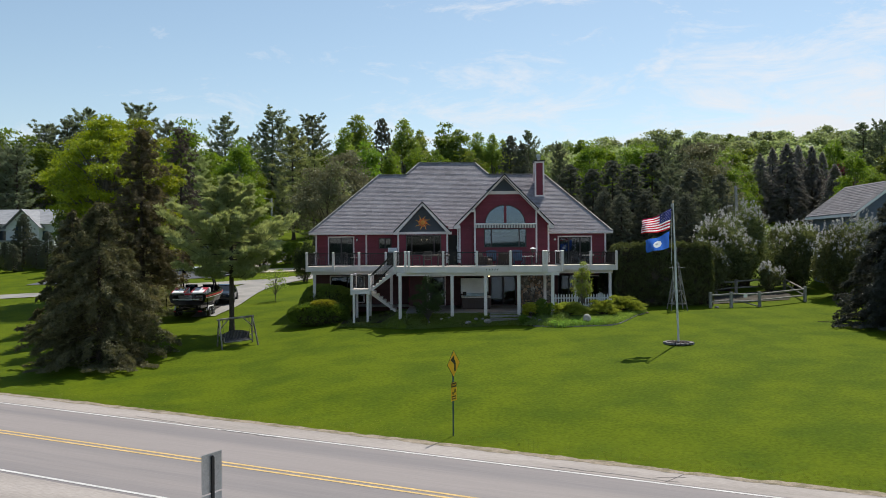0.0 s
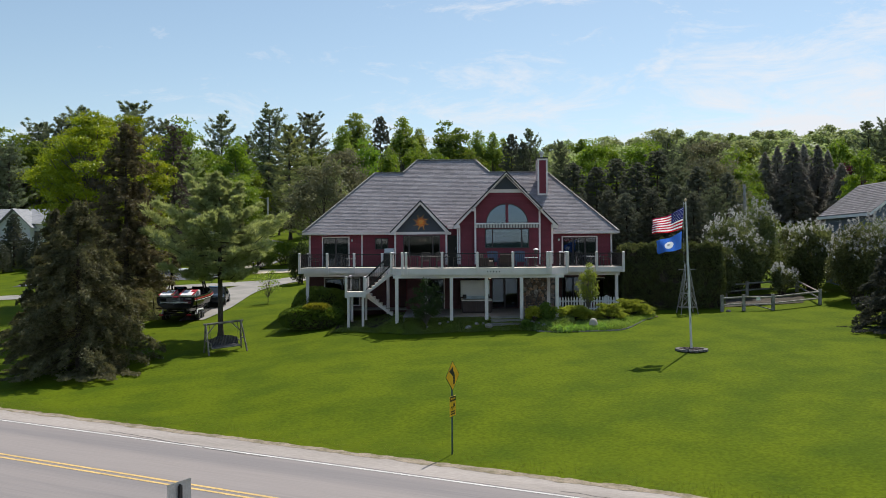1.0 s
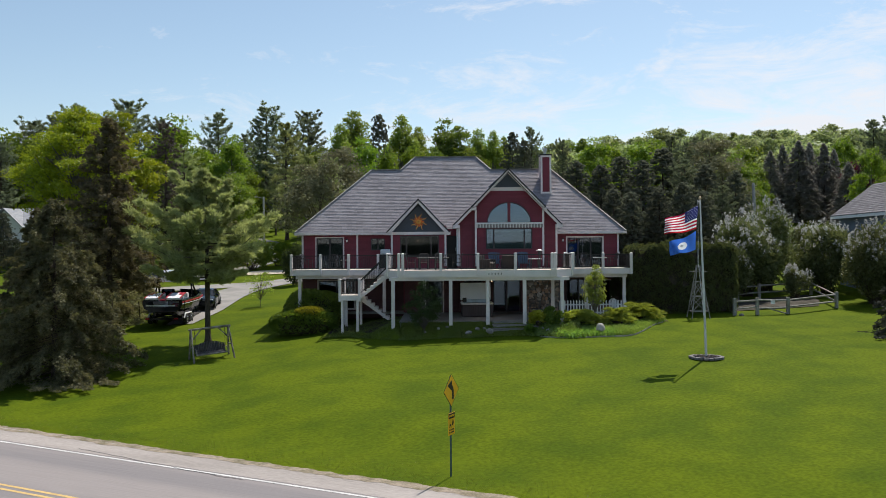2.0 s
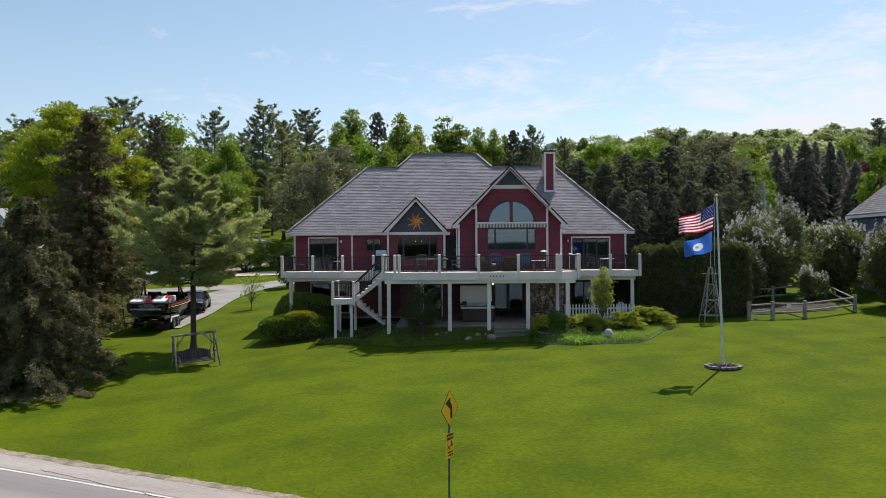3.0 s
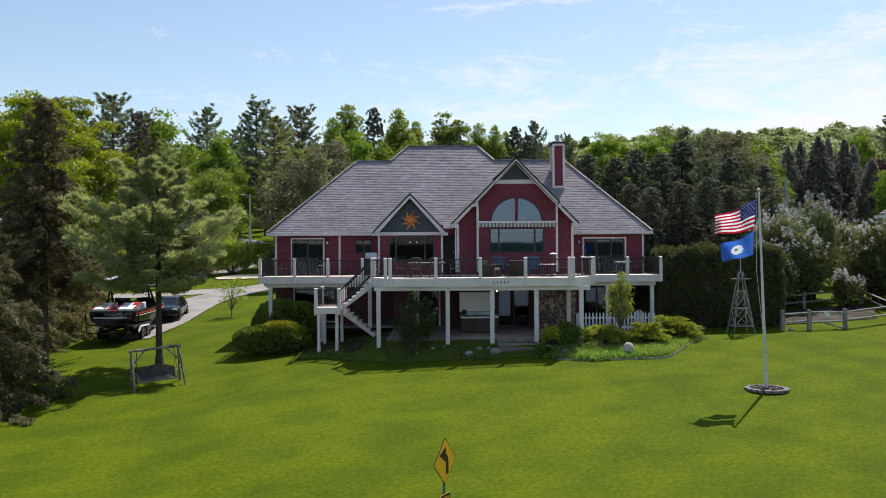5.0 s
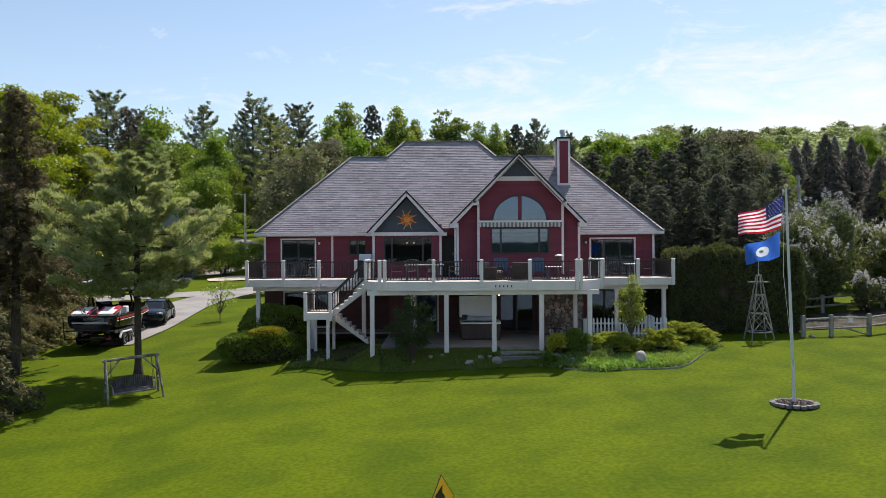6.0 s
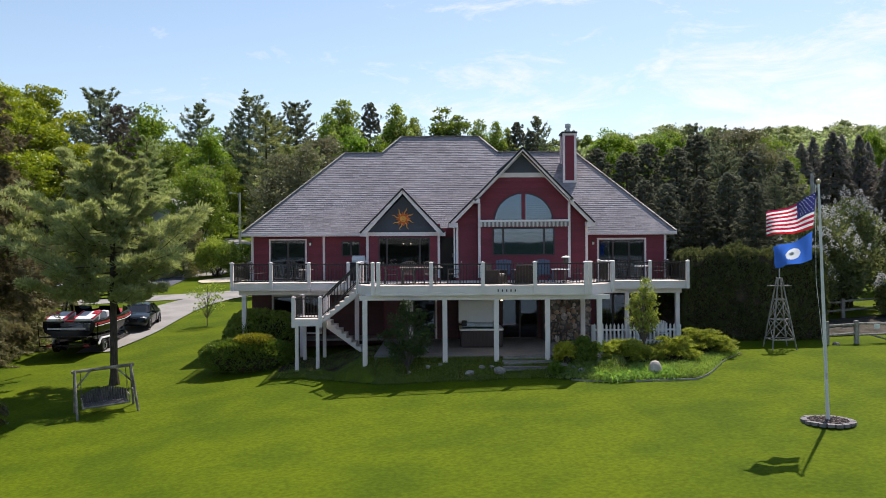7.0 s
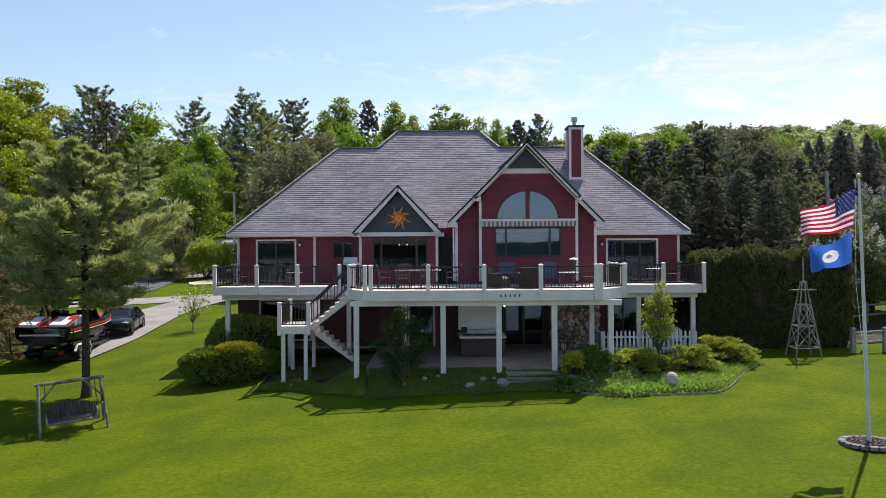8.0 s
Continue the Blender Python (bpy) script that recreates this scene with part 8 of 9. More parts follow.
def clipped_hedge(seed, w, d, h, n, leaf, m, label, name="hedge", category="hedge", rough=0.10):
    """A clipped hedge block: sprays over its faces, a little uneven, rounded along the top, stems inside."""
    rng = np.random.default_rng(seed)
    e = tree_thing(name, label, category)
    area = np.array([w * h, w * h, d * h, d * h, w * d])
    which = rng.choice(5, n, p=area / area.sum())
    u, v = rng.uniform(-0.5, 0.5, n), rng.uniform(0, 1, n)
    P, A = np.zeros((n, 3)), np.zeros((n, 3))
    for f, (px, py, nx, ny) in enumerate(((1, 0, 0, -1), (1, 0, 0, 1), (0, 1, -1, 0), (0, 1, 1, 0))):
        k = which == f
        bulge = 1 - 0.10 * (v[k] - 0.45) ** 2 * 4
        P[k, 0] = (u[k] * w if px else nx * w / 2 * bulge)
        P[k, 1] = (u[k] * d if py else ny * d / 2 * bulge)
        P[k, 2] = v[k] * h
        A[k] = (nx * 0.6, ny * 0.6, 0.7)
    k = which == 4
    P[k, 0], P[k, 1], P[k, 2] = u[k] * w, (v[k] - 0.5) * d, h
    A[k] = (0, 0, 1)
    for i in range(n):
        s = 0.55 * noise.noise((P[i, 0] * 0.9 + seed, P[i, 1] * 0.9, P[i, 2] * 0.7)) + 0.45 * noise.noise((P[i, 0] * 3, P[i, 1] * 3, P[i, 2] * 2.4))
        P[i] += A[i] * s * rough * 2.2
    P -= A * rng.uniform(0, 0.22, (n, 1))
    edge = np.maximum(0, P[:, 2] / h - 0.86) / 0.14
    P[:, 0] *= 1 - 0.05 * edge ** 2
    P[:, 1] *= 1 - 0.16 * edge ** 2
    P[:, 2] = np.maximum(P[:, 2], 0.02)
    g = Geo()
    for i in range(max(3, int(w / 0.8))):
        x = -w / 2 + (i + 0.5) * w / max(3, int(w / 0.8))
        g.rod((x, 0, -0.2), (x, 0, h * 0.85), 0.05, 0.02, 6)
    # added dark block in place of the shade deep in the hedge
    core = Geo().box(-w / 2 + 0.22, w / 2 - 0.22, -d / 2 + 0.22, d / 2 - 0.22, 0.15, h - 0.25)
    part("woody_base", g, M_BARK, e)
    part("inner_mass", core, M_SOILCORE, e)
    hang("foliage", cards(P, A, leaf, leaf * 0.5, rng, "foliage", m, 0.45), e)
    return e


def mound(seed, w, d, h, n, leaf, m, label, name="clipped_shrub", p=3.0):
    """A shrub clipped to a rounded loaf, its leaves on the outside."""
    rng = np.random.default_rng(seed)
    e = tree_thing(name, label, "shrub", "clipped shrubs")
    q = ball(n, rng)
    q[:, 2] = np.abs(q[:, 2]) * np.where(rng.uniform(0, 1, n) < 0.75, 1, -0.6)
    k = (np.abs(q) ** p).sum(1, keepdims=True) ** (1 / p)
    q = q / k
    wob = np.array([0.10 * noise.noise((v[0] * w * 0.8 + seed, v[1] * d * 0.8, v[2] * h)) + 0.06 * noise.noise((v[0] * w * 2.5, v[1] * d * 2.5, v[2] * h * 2.5 + seed)) for v in q])
    P = q * (np.array([w, d, h * 1.04]) * 0.5) * (1 + wob[:, None]) * rng.uniform(0.86, 1.02, (n, 1)) + np.array([0, 0, h * 0.48])
    P[:, 2] = np.maximum(P[:, 2], 0.03)
    g = Geo()
    for i in range(7):
        a = i * 0.9
        g.rod((0.15 * w * math.cos(a), 0.15 * d * math.sin(a), -0.15), (0.36 * w * math.cos(a), 0.36 * d * math.sin(a), h * 0.75), 0.03, 0.01, 5)
    part("woody_base", g, M_BARK, e)
    # added soil-dark core that stands in for the shaded inside
    core = part("inner_mass", Geo().lathe([(0.30, 0.05), (0.39, 0.25), (0.39, 0.6), (0.25, 0.82)], (0, 0, 0), 12), M_SOILCORE, e)
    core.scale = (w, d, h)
    hang("foliage", cards(P, q + np.array([0, 0, 0.4]), leaf, leaf * 0.55, rng, "foliage", m, 0.5), e)
    return e


def put(e, x, y, turn=0.0, scale=1.0, z=None, tall=None):
    m = pose(x, y, ground_z(x, y) if z is None else z, 0, 0, turn)
    e.matrix_basis = m @ Matrix.Diagonal((scale, scale, tall or scale, 1))
    return e


def again(e, x, y, turn, scale=1.0, tall=None, z=None):
    """Another plant with the same meshes."""
    o = copy_thing(e, pose(x, y, ground_z(x, y) if z is None else z, 0, 0, turn))
    o.scale = (scale, scale, tall or scale)
    return o


# near trees
put(spruce(1, 9.0, 4.5, 90000, L_SPRUCE, "wide dark spruce with branches down to the lawn", leaf=0.17, bare=0.005, power=0.74, thick=1.8, ragged=0.36, slim=0.42), -19.5, 47.4, 20)
put(spruce(2, 13.9, 4.0, 46000, L_TALLSPRUCE, "tall thin-crowned brownish spruce beside the boat", leaf=0.19, bare=0.26, power=0.64, droop=0.22, thick=1.6, ragged=0.42, slim=0.4, tip_up=0.15), -20.27, 56.3, 70)
put(spruce(3, 7.6, 3.2, 12000, L_SPRUCE, "dark spruce behind the front group", leaf=0.36, bare=0.03), -24.5, 56.0, 10)
put(spruce(4, 8.5, 3.4, 12000, L_SPRUCE, "dark spruce at the edge of the lawn", leaf=0.38, bare=0.05), -27.0, 61.0, 140)
put(pine(5, 9.9, 4.4, 0.37, 150000, L_YOUNGPINE, "young white pine with a bare stem behind the swing", leaf=0.19, branches=84, top_full=0.62, upturn=0.45, tufts=23, fat=0.98, flat=0.75, bark=M_BARK, stem=0.018, bias=0.10, slim=0.30), -13.95, 55.2, 30)
put(spruce(6, 8.2, 4.7, 70000, L_SPRUCESHADE, "broad dark blue-green spruce at the lawn's edge", leaf=0.2, bare=0.01, power=0.70, thick=2.0, ragged=0.2, slim=0.42), 27.9, 50.5, 0)
# maples behind the spruces
put(broadleaf(7, 17.0, 5.6, 6.0, 56000, 0.18, L_MAPLE, "big sunlit yellow-green maple", clumps=170, size=0.72, flat=0.55), -31.3, 78.0, 0)
put(broadleaf(8, 16.5, 4.2, 2.0, 44000, 0.18, L_MAPLE, "sunlit yellow-green maple behind the spruces", clumps=150, size=0.74, flat=0.55), -29.4, 81.0, 40)
put(broadleaf(9, 11.0, 3.2, 0.6, 16000, 0.2, L_WOOD, "round green tree beside the lane", clumps=70), -25.5, 108.0, 0)
put(spruce(13, 17.5, 3.8, 16000, L_DEADWOOD, "tall brownish half-bare conifer", leaf=0.30, bare=0.1, power=0.42, droop=0.3, thick=1.3, ragged=0.4), -31.9, 102, 50)
# saplings
put(broadleaf(10, 3.35, 0.70, 1.0, 2900, 0.09, L_SAPLING, "young bright green tree in the flower bed", clumps=60, flat=1.1, size=0.8, name="sapling"), 8.95, 53.75, 0, z=0.4)
put(broadleaf(11, 2.9, 0.95, 0.7, 620, 0.12, L_SAPLING, "small sapling on the lawn beside the driveway", clumps=26, size=0.7, name="sapling"), -14.1, 70.2, 0)
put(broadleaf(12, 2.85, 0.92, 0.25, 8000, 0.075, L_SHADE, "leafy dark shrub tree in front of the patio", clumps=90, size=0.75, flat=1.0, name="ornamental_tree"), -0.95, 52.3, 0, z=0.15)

# ---- woods behind: a few kinds, planted again and again ----
W_PINE = [pine(20 + i, 21.0, 4.9, 0.22, 27000, L_PINEDARK, "tall dark white pine in the woods", leaf=0.38, branches=96, top_full=0.36, upturn=0.55, tufts=17, fat=1.3, flat=0.75, group="woodland pines", slim=0.3) for i in range(2)]
W_LIGHT = pine(24, 17.0, 5.6, 0.10, 22000, L_PINE, "broad grey-green pine in the woods", leaf=0.38, branches=56, tufts=26, fat=1.1, flat=0.6, group="woodland pines", slim=0.3)
W_MAPLE = [broadleaf(30, 18, 5.6, 1.5, 15000, 0.42, L_WOOD, "sunlit broadleaf tree in the woods", clumps=110, group="woodland trees"),
           broadleaf(31, 18, 5.2, 1.5, 15000, 0.42, L_MAPLEDARK, "dark green broadleaf tree in the woods", clumps=110, group="woodland trees"),
           broadleaf(32, 19, 3.8, 2.5, 11000, 0.38, L_BIRCH, "slender pale green tree in the woods", clumps=110, group="woodland trees", flat=1.1)]
W_SPRUCE = [spruce(40, 15, 4.6, 26000, L_SPRUCEHAZE, "spruce in a row of spruces, paled by haze put into its colour", leaf=0.44, power=0.80, thick=1.6, ragged=0.14, slim=0.42, group="woodland spruces"),
            spruce(41, 14, 3.7, 19000, L_CONIFER, "dense dark conifer behind the house", leaf=0.34, power=0.55, thick=1.7, droop=0.16, ragged=0.22, tip_up=0.3, slim=0.45, group="woodland conifers")]
W_BARE = broadleaf(45, 13, 4.6, 2.0, 11000, 0.30, L_BROWN, "thin brownish scrubby pine", clumps=90, bark=M_BARK, group="woodland trees")
W_HILL = [broadleaf(46, 15, 7.0, 1.0, 3600, 0.95, L_HILLHAZE, "green tree on the far hill, paled by haze put into its leaves", clumps=60, group="hill trees"),
          broadleaf(48, 15, 6.5, 1.0, 3600, 0.9, L_MAPLEDARK, "dark green tree on the far hill", clumps=60, group="hill trees")]
W_PLUM = broadleaf(47, 8, 3.2, 1.5, 3000, 0.4, L_PLUM, "dark red plum tree", clumps=40)
used = set()


def plant(kind, px, y, top, scale_w=1.0, seed=0):
    """Plants one of a kind so that it stands at distance y, in the direction px of the opening view, with its top at that height."""
    x = (px - 784) * y / 1480
    z = ground_z(x, y)
    tall0 = max(c.bound_box[k][2] for c in kind.children for k in range(8))
    s = (top - z) / tall0
    turn = (seed * 77 + px) % 360
    if kind.name not in used:
        used.add(kind.name)
        put(kind, x, y, turn, s * scale_w, None, s)
    else:
        again(kind, x, y, turn, s * scale_w, s)


def height(py, y):
    return EYE + (445 - py) * y / 1480


for kind, px, y, py, w in (
        # pines and dark trees on the skyline at the left
        (W_PINE[0], 30, 150, 245, 1.0), (W_PINE[1], -40, 155, 215, 1.0), (W_PINE[0], 118, 165, 200, 1.0), (W_PINE[1], 158, 170, 180, 1.0), (W_PINE[0], 250, 173, 172, 1.0), (W_PINE[1], 205, 180, 215, 1.1),
        (W_PINE[1], 300, 176, 205, 1.0), (W_PINE[0], 398, 190, 196, 0.9), (W_PINE[1], 482, 171, 184, 1.0), (W_PINE[0], 556, 190, 194, 1.0), (W_PINE[0], 520, 180, 215, 0.9), (W_PINE[1], 445, 195, 232, 0.9),
        (W_MAPLE[1], 60, 158, 232, 1.0), (W_PINE[1], 10, 152, 250, 1.2), (W_MAPLE[0], 330, 165, 205, 1.0), (W_MAPLE[1], 350, 150, 262, 0.9), (W_MAPLE[0], 425, 160, 240, 0.9), (W_MAPLE[0], 460, 150, 300, 0.8), (W_MAPLE[1], 380, 185, 262, 1.0),
        (W_LIGHT, 350, 120, 262, 0.8), (W_LIGHT, 520, 140, 222, 0.9), (W_LIGHT, 556, 128, 262, 0.9), (W_BARE, 580, 105, 285, 1.0), (W_LIGHT, 600, 112, 282, 0.7), (W_BARE, 610, 118, 262, 0.9),
        (W_MAPLE[1], 500, 160, 330, 0.9), (W_MAPLE[1], 425, 145, 330, 0.9), (W_MAPLE[0], 548, 140, 345, 0.7), (W_PINE[1], 420, 150, 300, 0.9), (W_PINE[0], 500, 150, 290, 0.8),
        # behind the roof
        (W_MAPLE[2], 635, 160, 200, 1.0), (W_MAPLE[2], 610, 150, 222, 0.9), (W_MAPLE[0], 650, 125, 245, 0.7), (W_SPRUCE[1], 677, 150, 208, 0.8), (W_MAPLE[2], 715, 160, 208, 1.0), (W_MAPLE[2], 745, 165, 228, 0.9),
        (W_MAPLE[0], 690, 130, 260, 0.7), (W_MAPLE[0], 735, 135, 258, 0.7), (W_MAPLE[1], 797, 150, 214, 0.9), (W_MAPLE[2], 845, 160, 232, 0.8), (W_MAPLE[2], 872, 160, 236, 0.8), (W_SPRUCE[1], 905, 150, 240, 0.91), (W_PINE[0], 938, 150, 228, 0.7),
        (W_MAPLE[2], 890, 165, 246, 0.8), (W_SPRUCE[1], 925, 140, 255, 0.91), (W_PINE[1], 990, 150, 248, 0.7), (W_MAPLE[1], 770, 130, 262, 0.8), (W_MAPLE[1], 835, 130, 268, 0.8),
        # dark conifers right of the house and trees above them
        (W_MAPLE[0], 1045, 150, 248, 0.9), (W_MAPLE[0], 1075, 160, 256, 0.9), (W_MAPLE[0], 1125, 155, 253, 0.9), (W_MAPLE[0], 1150, 170, 250, 0.9), (W_PINE[0], 1178, 140, 242, 0.8), (W_PINE[1], 1205, 150, 252, 0.8), (W_BARE, 1240, 130, 250, 1.0), (W_PINE[0], 1222, 160, 244, 0.7),
        (W_SPRUCE[1], 1010, 92, 292, 1.30), (W_SPRUCE[1], 1050, 88, 300, 1.30), (W_SPRUCE[1], 1085, 95, 285, 1.30), (W_SPRUCE[1], 1120, 88, 292, 1.30), (W_SPRUCE[1], 1155, 96, 272, 1.43), (W_PINE[1], 1190, 92, 285, 0.9), (W_SPRUCE[1], 1225, 88, 300, 1.30), (W_BARE, 1262, 100, 285, 0.9),
        (W_SPRUCE[1], 985, 84, 330, 1.17), (W_SPRUCE[1], 1100, 80, 345, 1.30), (W_SPRUCE[1], 1070, 82, 340, 1.30), (W_SPRUCE[1], 1145, 80, 340, 1.30), (W_SPRUCE[1], 1185, 82, 330, 1.30), (W_SPRUCE[1], 1215, 78, 345, 1.30), (W_PINE[0], 1250, 84, 330, 0.9), (W_SPRUCE[1], 1020, 80, 350, 1.30), (W_SPRUCE[1], 1275, 90, 310, 1.17),
        (W_MAPLE[1], 1285, 110, 280, 0.9), (W_MAPLE[0], 1290, 135, 262, 0.9), (W_MAPLE[0], 1322, 140, 300, 0.7), (W_MAPLE[0], 1310, 120, 330, 0.7),
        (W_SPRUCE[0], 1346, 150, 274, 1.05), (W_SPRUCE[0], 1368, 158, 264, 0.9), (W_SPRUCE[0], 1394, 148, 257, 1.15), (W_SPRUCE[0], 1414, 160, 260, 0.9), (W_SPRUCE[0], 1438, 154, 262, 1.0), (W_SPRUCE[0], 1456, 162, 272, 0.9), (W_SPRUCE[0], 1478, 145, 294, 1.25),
        (W_MAPLE[0], 1478, 200, 248, 0.8), (W_MAPLE[0], 1515, 130, 268, 0.8), (W_PLUM, 1496, 150, 288, 0.75), (W_MAPLE[0], 1545, 110, 300, 0.8), (W_PINE[0], 1530, 200, 218, 1.0), (W_PINE[1], 1560, 195, 212, 1.0), (W_PINE[0], 1600, 180, 225, 1.0), (W_MAPLE[1], 1580, 160, 262, 1.0),
        (W_MAPLE[1], 1640, 150, 240, 1.0), (W_MAPLE[1], -90, 120, 235, 1.0), (W_PINE[0], -110, 150, 220, 1.0),
        # lower trees left, round the white house and lane
        (W_SPRUCE[1], 42, 118, 374, 1.25), (W_SPRUCE[1], 84, 112, 405, 1.3), (W_SPRUCE[1], 8, 116, 424, 1.3), (W_SPRUCE[1], 64, 114, 416, 1.5), (W_SPRUCE[1], 24, 112, 428, 1.6), (W_MAPLE[1], 28, 168, 222, 1.1), (W_PINE[0], 78, 172, 208, 1.1), (W_MAPLE[1], -5, 165, 228, 1.1), (W_SPRUCE[1], 112, 104, 385, 0.9), (W_PINE[1], 20, 160, 300, 1.1), (W_SPRUCE[0], 75, 158, 300, 1.2), (W_MAPLE[1], 140, 120, 320, 1.0), (W_MAPLE[1], 330, 112, 350, 1.0), (W_SPRUCE[1], 185, 100, 350, 1.0),
        (W_MAPLE[1], 270, 105, 330, 1.0), (W_SPRUCE[1], 230, 96, 350, 1.0), (W_LIGHT, 395, 138, 320, 0.8),
        # lower storey that closes the woods
        (W_MAPLE[1], 372, 172, 285, 1.1), (W_MAPLE[0], 405, 176, 270, 1.0), (W_MAPLE[1], 470, 178, 262, 1.0), (W_MAPLE[0], 505, 182, 290, 1.0), (W_MAPLE[1], 540, 176, 268, 1.0),
        (W_MAPLE[1], 575, 172, 262, 1.0), (W_MAPLE[0], 600, 170, 285, 1.0), (W_MAPLE[1], 440, 168, 330, 1.2), (W_MAPLE[1], 300, 168, 255, 1.1), (W_MAPLE[1], 110, 176, 240, 1.1), (W_MAPLE[0], 705, 172, 246, 0.9), (W_MAPLE[0], 860, 172, 250, 0.9), (W_MAPLE[1], 940, 172, 262, 0.9)):
    plant(kind, px, y, height(py, y), w, int(px + y))
# far hill: rows of crowns, most with haze mixed into their pale leaf colour
rng = np.random.default_rng(99)
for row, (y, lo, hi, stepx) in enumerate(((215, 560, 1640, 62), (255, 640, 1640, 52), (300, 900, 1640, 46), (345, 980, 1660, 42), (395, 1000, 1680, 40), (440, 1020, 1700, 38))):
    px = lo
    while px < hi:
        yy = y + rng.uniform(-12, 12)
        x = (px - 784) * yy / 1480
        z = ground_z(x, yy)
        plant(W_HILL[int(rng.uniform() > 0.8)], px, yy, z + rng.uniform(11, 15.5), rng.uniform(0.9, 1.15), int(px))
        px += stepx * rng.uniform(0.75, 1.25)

# ---- hedges and shrubs near the house ----
put(clipped_hedge(50, 7.0, 2.2, 4.40, 85000, 0.115, L_HEDGE, "tall dense clipped cedar hedge beside the house", "cedar_hedge", rough=0.34), 15.6, 59.95, 0, z=0.6)
put(mound(51, 4.1, 2.2, 1.45, 11000, 0.13, L_YEW, "clipped rounded dark green shrub with lighter tips"), -8.35, 56.3, 2)
put(mound(52, 1.8, 1.4, 0.75, 3000, 0.12, L_GOLD, "golden-yellow shrub top growing through the clipped shrub", "golden_shrub", 2.4), -8.0, 56.1, 0, z=ground_z(-8.0, 56.1) + 0.92)
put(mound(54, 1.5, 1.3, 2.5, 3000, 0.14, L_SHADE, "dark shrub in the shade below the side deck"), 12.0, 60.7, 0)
put(mound(53, 3.5, 1.9, 2.4, 9000, 0.16, L_BROAD, "clipped broad-leaved green shrub below the side deck"), -8.2, 58.9, 0)
for k, (x, y, s, h) in enumerate(((5.45, 52.4, 1.0, 1.0), (6.35, 52.5, 1.15, 1.15), (5.0, 51.8, 0.6, 0.6))):
    put(bush(60 + k, (s, s, h), 1600, 0.12, L_YEW if k else L_GOLD, "small rounded dark shrub beside the patio steps", group="small shrubs"), x, y, 0, z=bed_z(x, y))


def juniper(seed, w, d, h, n, label):
    """A spreading juniper: flat feathery pads in tiers with dark gaps between them."""
    rng = np.random.default_rng(seed)
    e = tree_thing("juniper", label, "shrub", "junipers")
    g, P, A = Geo(), [], []
    pads = 34
    per = n // pads
    for k in range(pads):
        r = math.sqrt((k + 0.5) / pads)
        az = k * 2.4 + rng.uniform(-0.3, 0.3)
        tier = round((1 - 0.75 * r * r) * 4 + rng.uniform(-0.5, 0.5)) / 4
        c = np.array([math.cos(az) * r * w * 0.43, math.sin(az) * r * d * 0.43, h * (0.06 + 0.88 * max(0.0, tier) * rng.uniform(0.8, 1.1))])
        out = np.array([math.cos(az), math.sin(az), 0.22])
        g.rod((0, 0, 0), tuple(c), 0.02, 0.008, 4)
        q = ball(per, rng) * rng.uniform(0.5, 1.0, (per, 1))
        lobes = 1 + 0.35 * np.sin(5 * np.arctan2(q[:, 1], q[:, 0]) + k)
        wide = rng.uniform(0.13, 0.20)
        p = q * np.stack([w * wide * lobes, d * wide * lobes, np.full(per, 0.10 * h)], 1)
        p[:, 2] -= 0.22 * (q[:, 0] ** 2 + q[:, 1] ** 2) * h * 0.4
        P.append(c + p)
        A.append(out * 0.7 + q * np.array([1, 1, 0.4]) + np.array([0, 0, 0.25]))
    part("woody_base", g, M_BARK, e)
    hang("foliage", cards(np.concatenate(P), np.concatenate(A), 0.12, 0.045, rng, "foliage", L_JUNIPER, 0.4, simple=True), e)
    return e


put(juniper(70, 2.3, 1.7, 0.95, 14000, "spreading yellow-green juniper in tiers"), 8.2, 53.7, 0, z=bed_z(8.2, 53.7))
put(juniper(71, 2.8, 2.0, 1.0, 16000, "large spreading yellow-green juniper in tiers"), 12.0, 55.3, 0, z=bed_z(12.0, 55.3))
put(juniper(72, 2.1, 1.5, 0.95, 12000, "feathery young juniper beside the boulder"), 10.2, 53.6, 0, z=bed_z(10.2, 53.6))
put(juniper(73, 1.5, 1.2, 0.7, 6000, "low dark juniper at the foot of the deck post"), 6.9, 53.2, 0, z=bed_z(6.9, 53.2))


def ground_cover(name, label, x0, x1, s0, s1, n, leaf, m, hgt, seed, slim=0.3):
    """Low plants in tufts over part of the bed; s: share of the way from its front to its back."""
    rng = np.random.default_rng(seed)
    e = thing(name, label, "plants", ((x0 + x1) / 2, bed_front((x0 + x1) / 2), 0.1), kind="stuff")
    P, A = np.zeros((n, 3)), np.zeros((n, 3))
    cx, cs = rng.uniform(x0, x1, n // 30 + 1), rng.uniform(s0, s1, n // 30 + 1)
    for i in range(n):
        k = i // 30
        x = min(13.4, max(-6.5, cx[k] + rng.normal(0, 0.2)))
        yf, yb = bed_front(x), bed_back(x)
        y = yf + (yb - yf) * min(1, max(0.01, cs[k])) + rng.normal(0, 0.16)
        P[i] = (x, y, bed_z(x, y) + rng.uniform(0.0, 1.0) * hgt * (0.5 + 0.5 * math.sin(k * 1.7) ** 2))
        A[i] = (rng.normal(0, 0.5), rng.normal(0, 0.5), 0.9)
    ob = hang("leaves", cards(P, A, leaf, leaf * slim, rng, "leaves", m, 0.3), e)
    return e


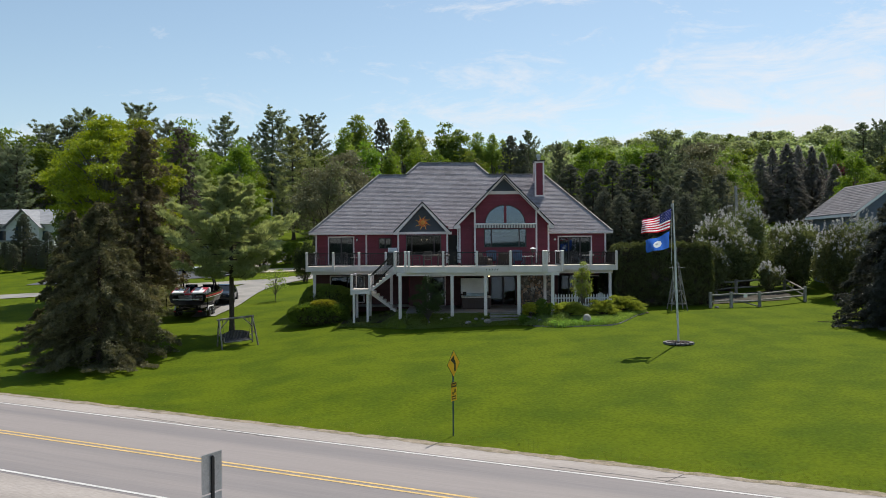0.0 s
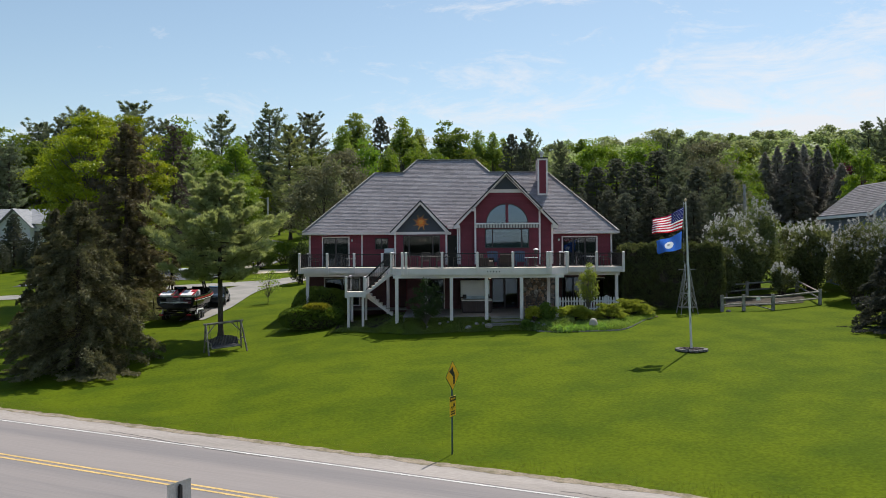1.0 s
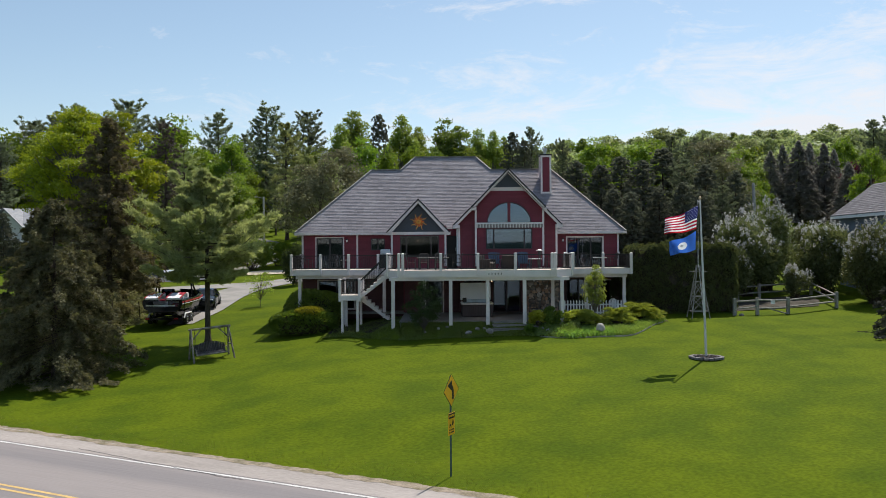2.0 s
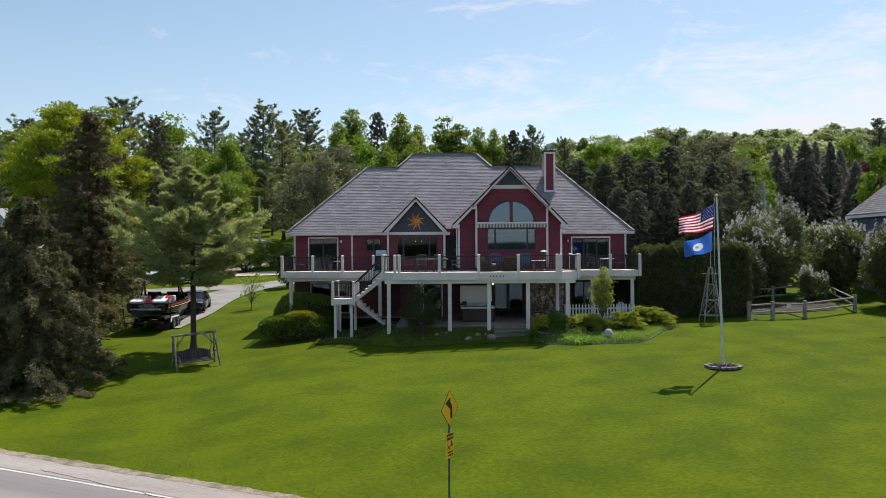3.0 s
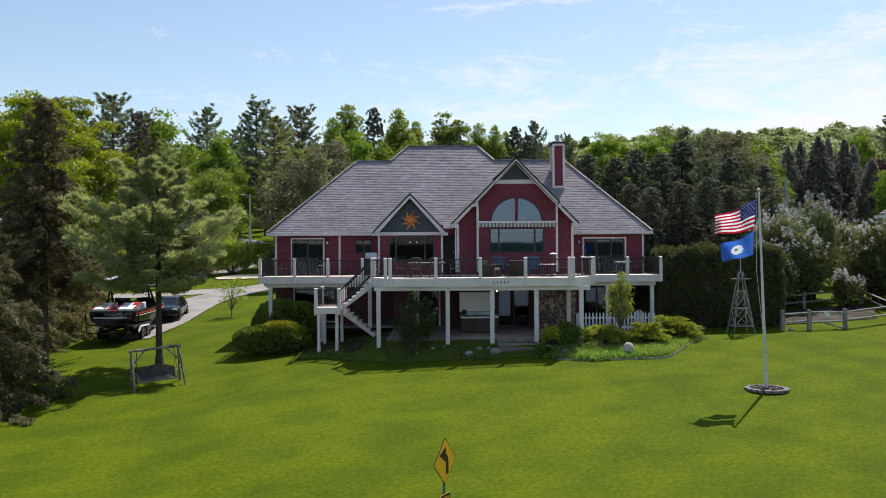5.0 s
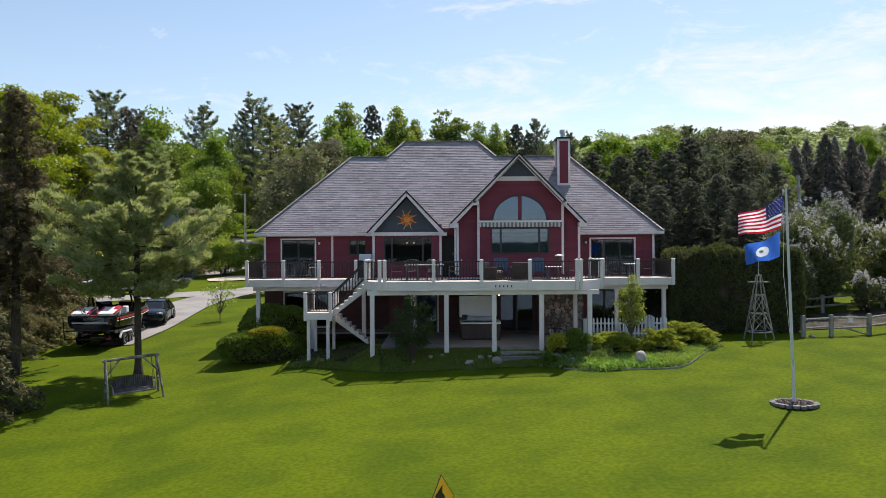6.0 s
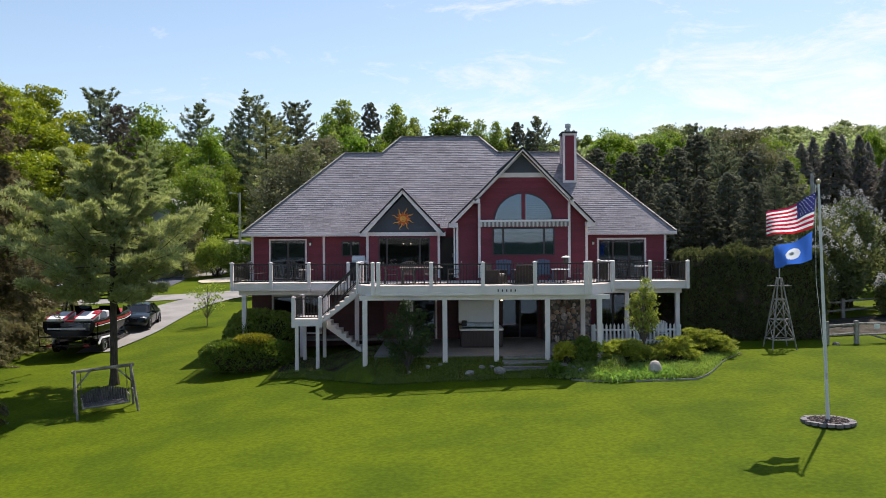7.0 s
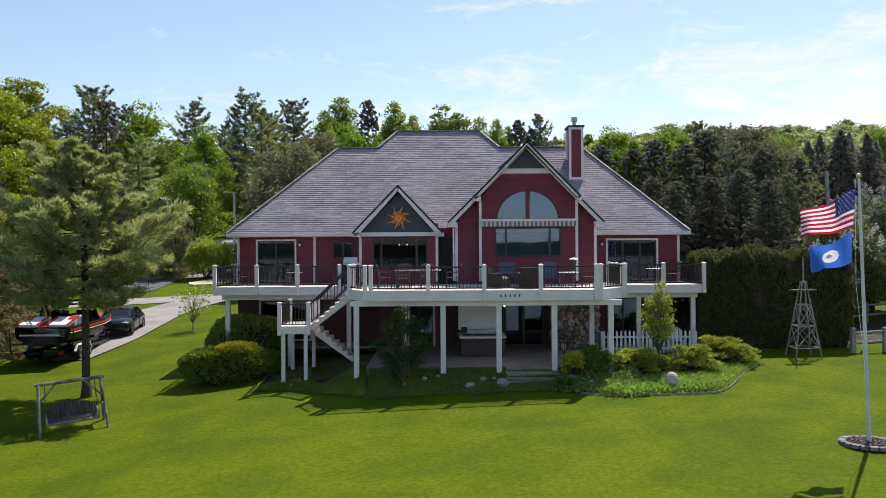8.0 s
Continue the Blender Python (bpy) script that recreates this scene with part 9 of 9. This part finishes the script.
ground_cover("perennials", "bright green perennials along the bed's sunny edge", 6.3, 13.2, 0.02, 0.30, 30000, 0.10, L_PERENNIAL, 0.26, 80, 0.28)
ground_cover("broad_leaved_perennials", "pale green broad-leaved plants at the front of the bed", 6.6, 9.6, 0.02, 0.16, 5000, 0.13, L_PERENNIAL, 0.28, 83, 0.6)
ground_cover("ground_cover", "low green plants between the junipers", 6.6, 13.2, 0.28, 0.9, 14000, 0.10, L_BEDGREEN, 0.18, 84, 0.3)
ground_cover("ground_cover", "rough grass and low weeds in the shade of the deck", -6.4, 4.9, 0.0, 0.95, 20000, 0.10, L_BEDGREEN, 0.07, 81, 0.2)
ground_cover("ground_cover", "green low plants among the stones by the steps", 4.9, 7.4, 0.0, 0.6, 3600, 0.12, L_BEDGREEN, 0.22, 82, 0.6)

# lilacs and shrubs round the fenced garden
LIL = [bush(90, (4.6, 4.2, 5.7), 13000, 0.19, L_LILAC, "tall lilac bush covered in pale flowers", "lilac", lumps=38, blooms=L_BLOOM, n_bloom=330, group="lilacs"),
       bush(91, (4.2, 4.0, 5.0), 12000, 0.19, L_LILAC, "lilac bush with pale violet flowers", "lilac", lumps=36, blooms=L_BLOOM, n_bloom=290, group="lilacs")]
put(LIL[0], 22.4, 66.8, 0, 1.0, None, 0.98)
put(LIL[1], 29.0, 68.0, 40)
again(LIL[0], 25.0, 69.5, 120, 0.95, 1.12)
again(LIL[0], 31.4, 62.8, 200, 1.0)
again(LIL[0], 29.6, 62.2, 280, 0.92)
again(LIL[0], 33.5, 59.0, 30, 0.95, 0.85)
again(LIL[1], 20.2, 64.5, 90, 0.8)
again(LIL[1], 30.6, 75.5, 90, 0.9)
put(bush(92, (2.0, 1.8, 2.2), 3000, 0.16, L_LILAC, "rounded grey-green shrub inside the fence", lumps=16, blooms=L_BLOOM, n_bloom=90), 25.6, 65.6, 0)
put(bush(93, (3.0, 2.6, 3.4), 4200, 0.2, L_BIRCH, "sunlit yellow-green shrub beyond the fence", lumps=18), 33.0, 84.0, 0)
put(bush(94, (4.2, 3.5, 3.9), 9000, 0.20, L_SAPLING, "sunlit green shrubs beside the back lane", lumps=26), -21.7, 100.6, 0)
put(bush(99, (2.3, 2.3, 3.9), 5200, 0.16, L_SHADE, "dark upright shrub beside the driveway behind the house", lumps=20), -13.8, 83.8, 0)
put(bush(95, (4.5, 3.5, 2.8), 4500, 0.22, L_WOOD, "green shrubs beside the back lane", lumps=18), -19.5, 104.5, 0)
put(bush(96, (3.6, 3.0, 2.4), 6000, 0.15, L_SCRUB, "dark scrubby conifers beside the boat", lumps=16), -23.2, 62.5, 0)
put(bush(97, (3.4, 3.0, 3.0), 6000, 0.15, L_SCRUB, "scrubby conifers at the lawn's edge", lumps=16), -24.0, 66.5, 0)

young = put(spruce(98, 4.2, 1.9, 12000, L_SCRUB, "small scrubby conifer beside the boat", leaf=0.17, bare=0.02, power=0.5, ragged=0.4), -22.6, 64.6, 15)
again(young, -24.3, 67.8, 80, 1.25)
again(young, -22.4, 60.6, 160, 0.8)
again(young, -25.6, 63.4, 230, 1.35)
again(young, -24.6, 71.6, 300, 1.3)
again(young, -27.0, 68.2, 20, 1.5)

again(young, -25.1, 101.5, 110, 1.45, 1.6)

# grass blades along the ragged edge of the lawn
rng = np.random.default_rng(55)
n = 9000
P, A = np.zeros((n, 3)), np.zeros((n, 3))
for i in range(n):
    sdist, dd = rng.uniform(-42, 22), 5.15 + abs(rng.normal(0, 0.9))
    p = Vector((0, 24.25)) + tv * sdist + ROAD_N * dd
    P[i] = (p.x, p.y, ground_z(p.x, p.y) + 0.025)
    A[i] = (rng.normal(0, 0.6), rng.normal(0, 0.6), 0.8)
tufts = thing("grass_tufts", "uncut grass blades along the edge of the lawn", "grass", (0, 29.8, ground_z(0, 29.8)), kind="stuff")
hang("blades", cards(P, A, 0.05, 0.018, rng, "blades", leaf_mat("grass_blades", (0.110, 0.140, 0.012), (0.190, 0.210, 0.030), (1.2, 1.2, 0.5), 0.3), 0.2), tufts)
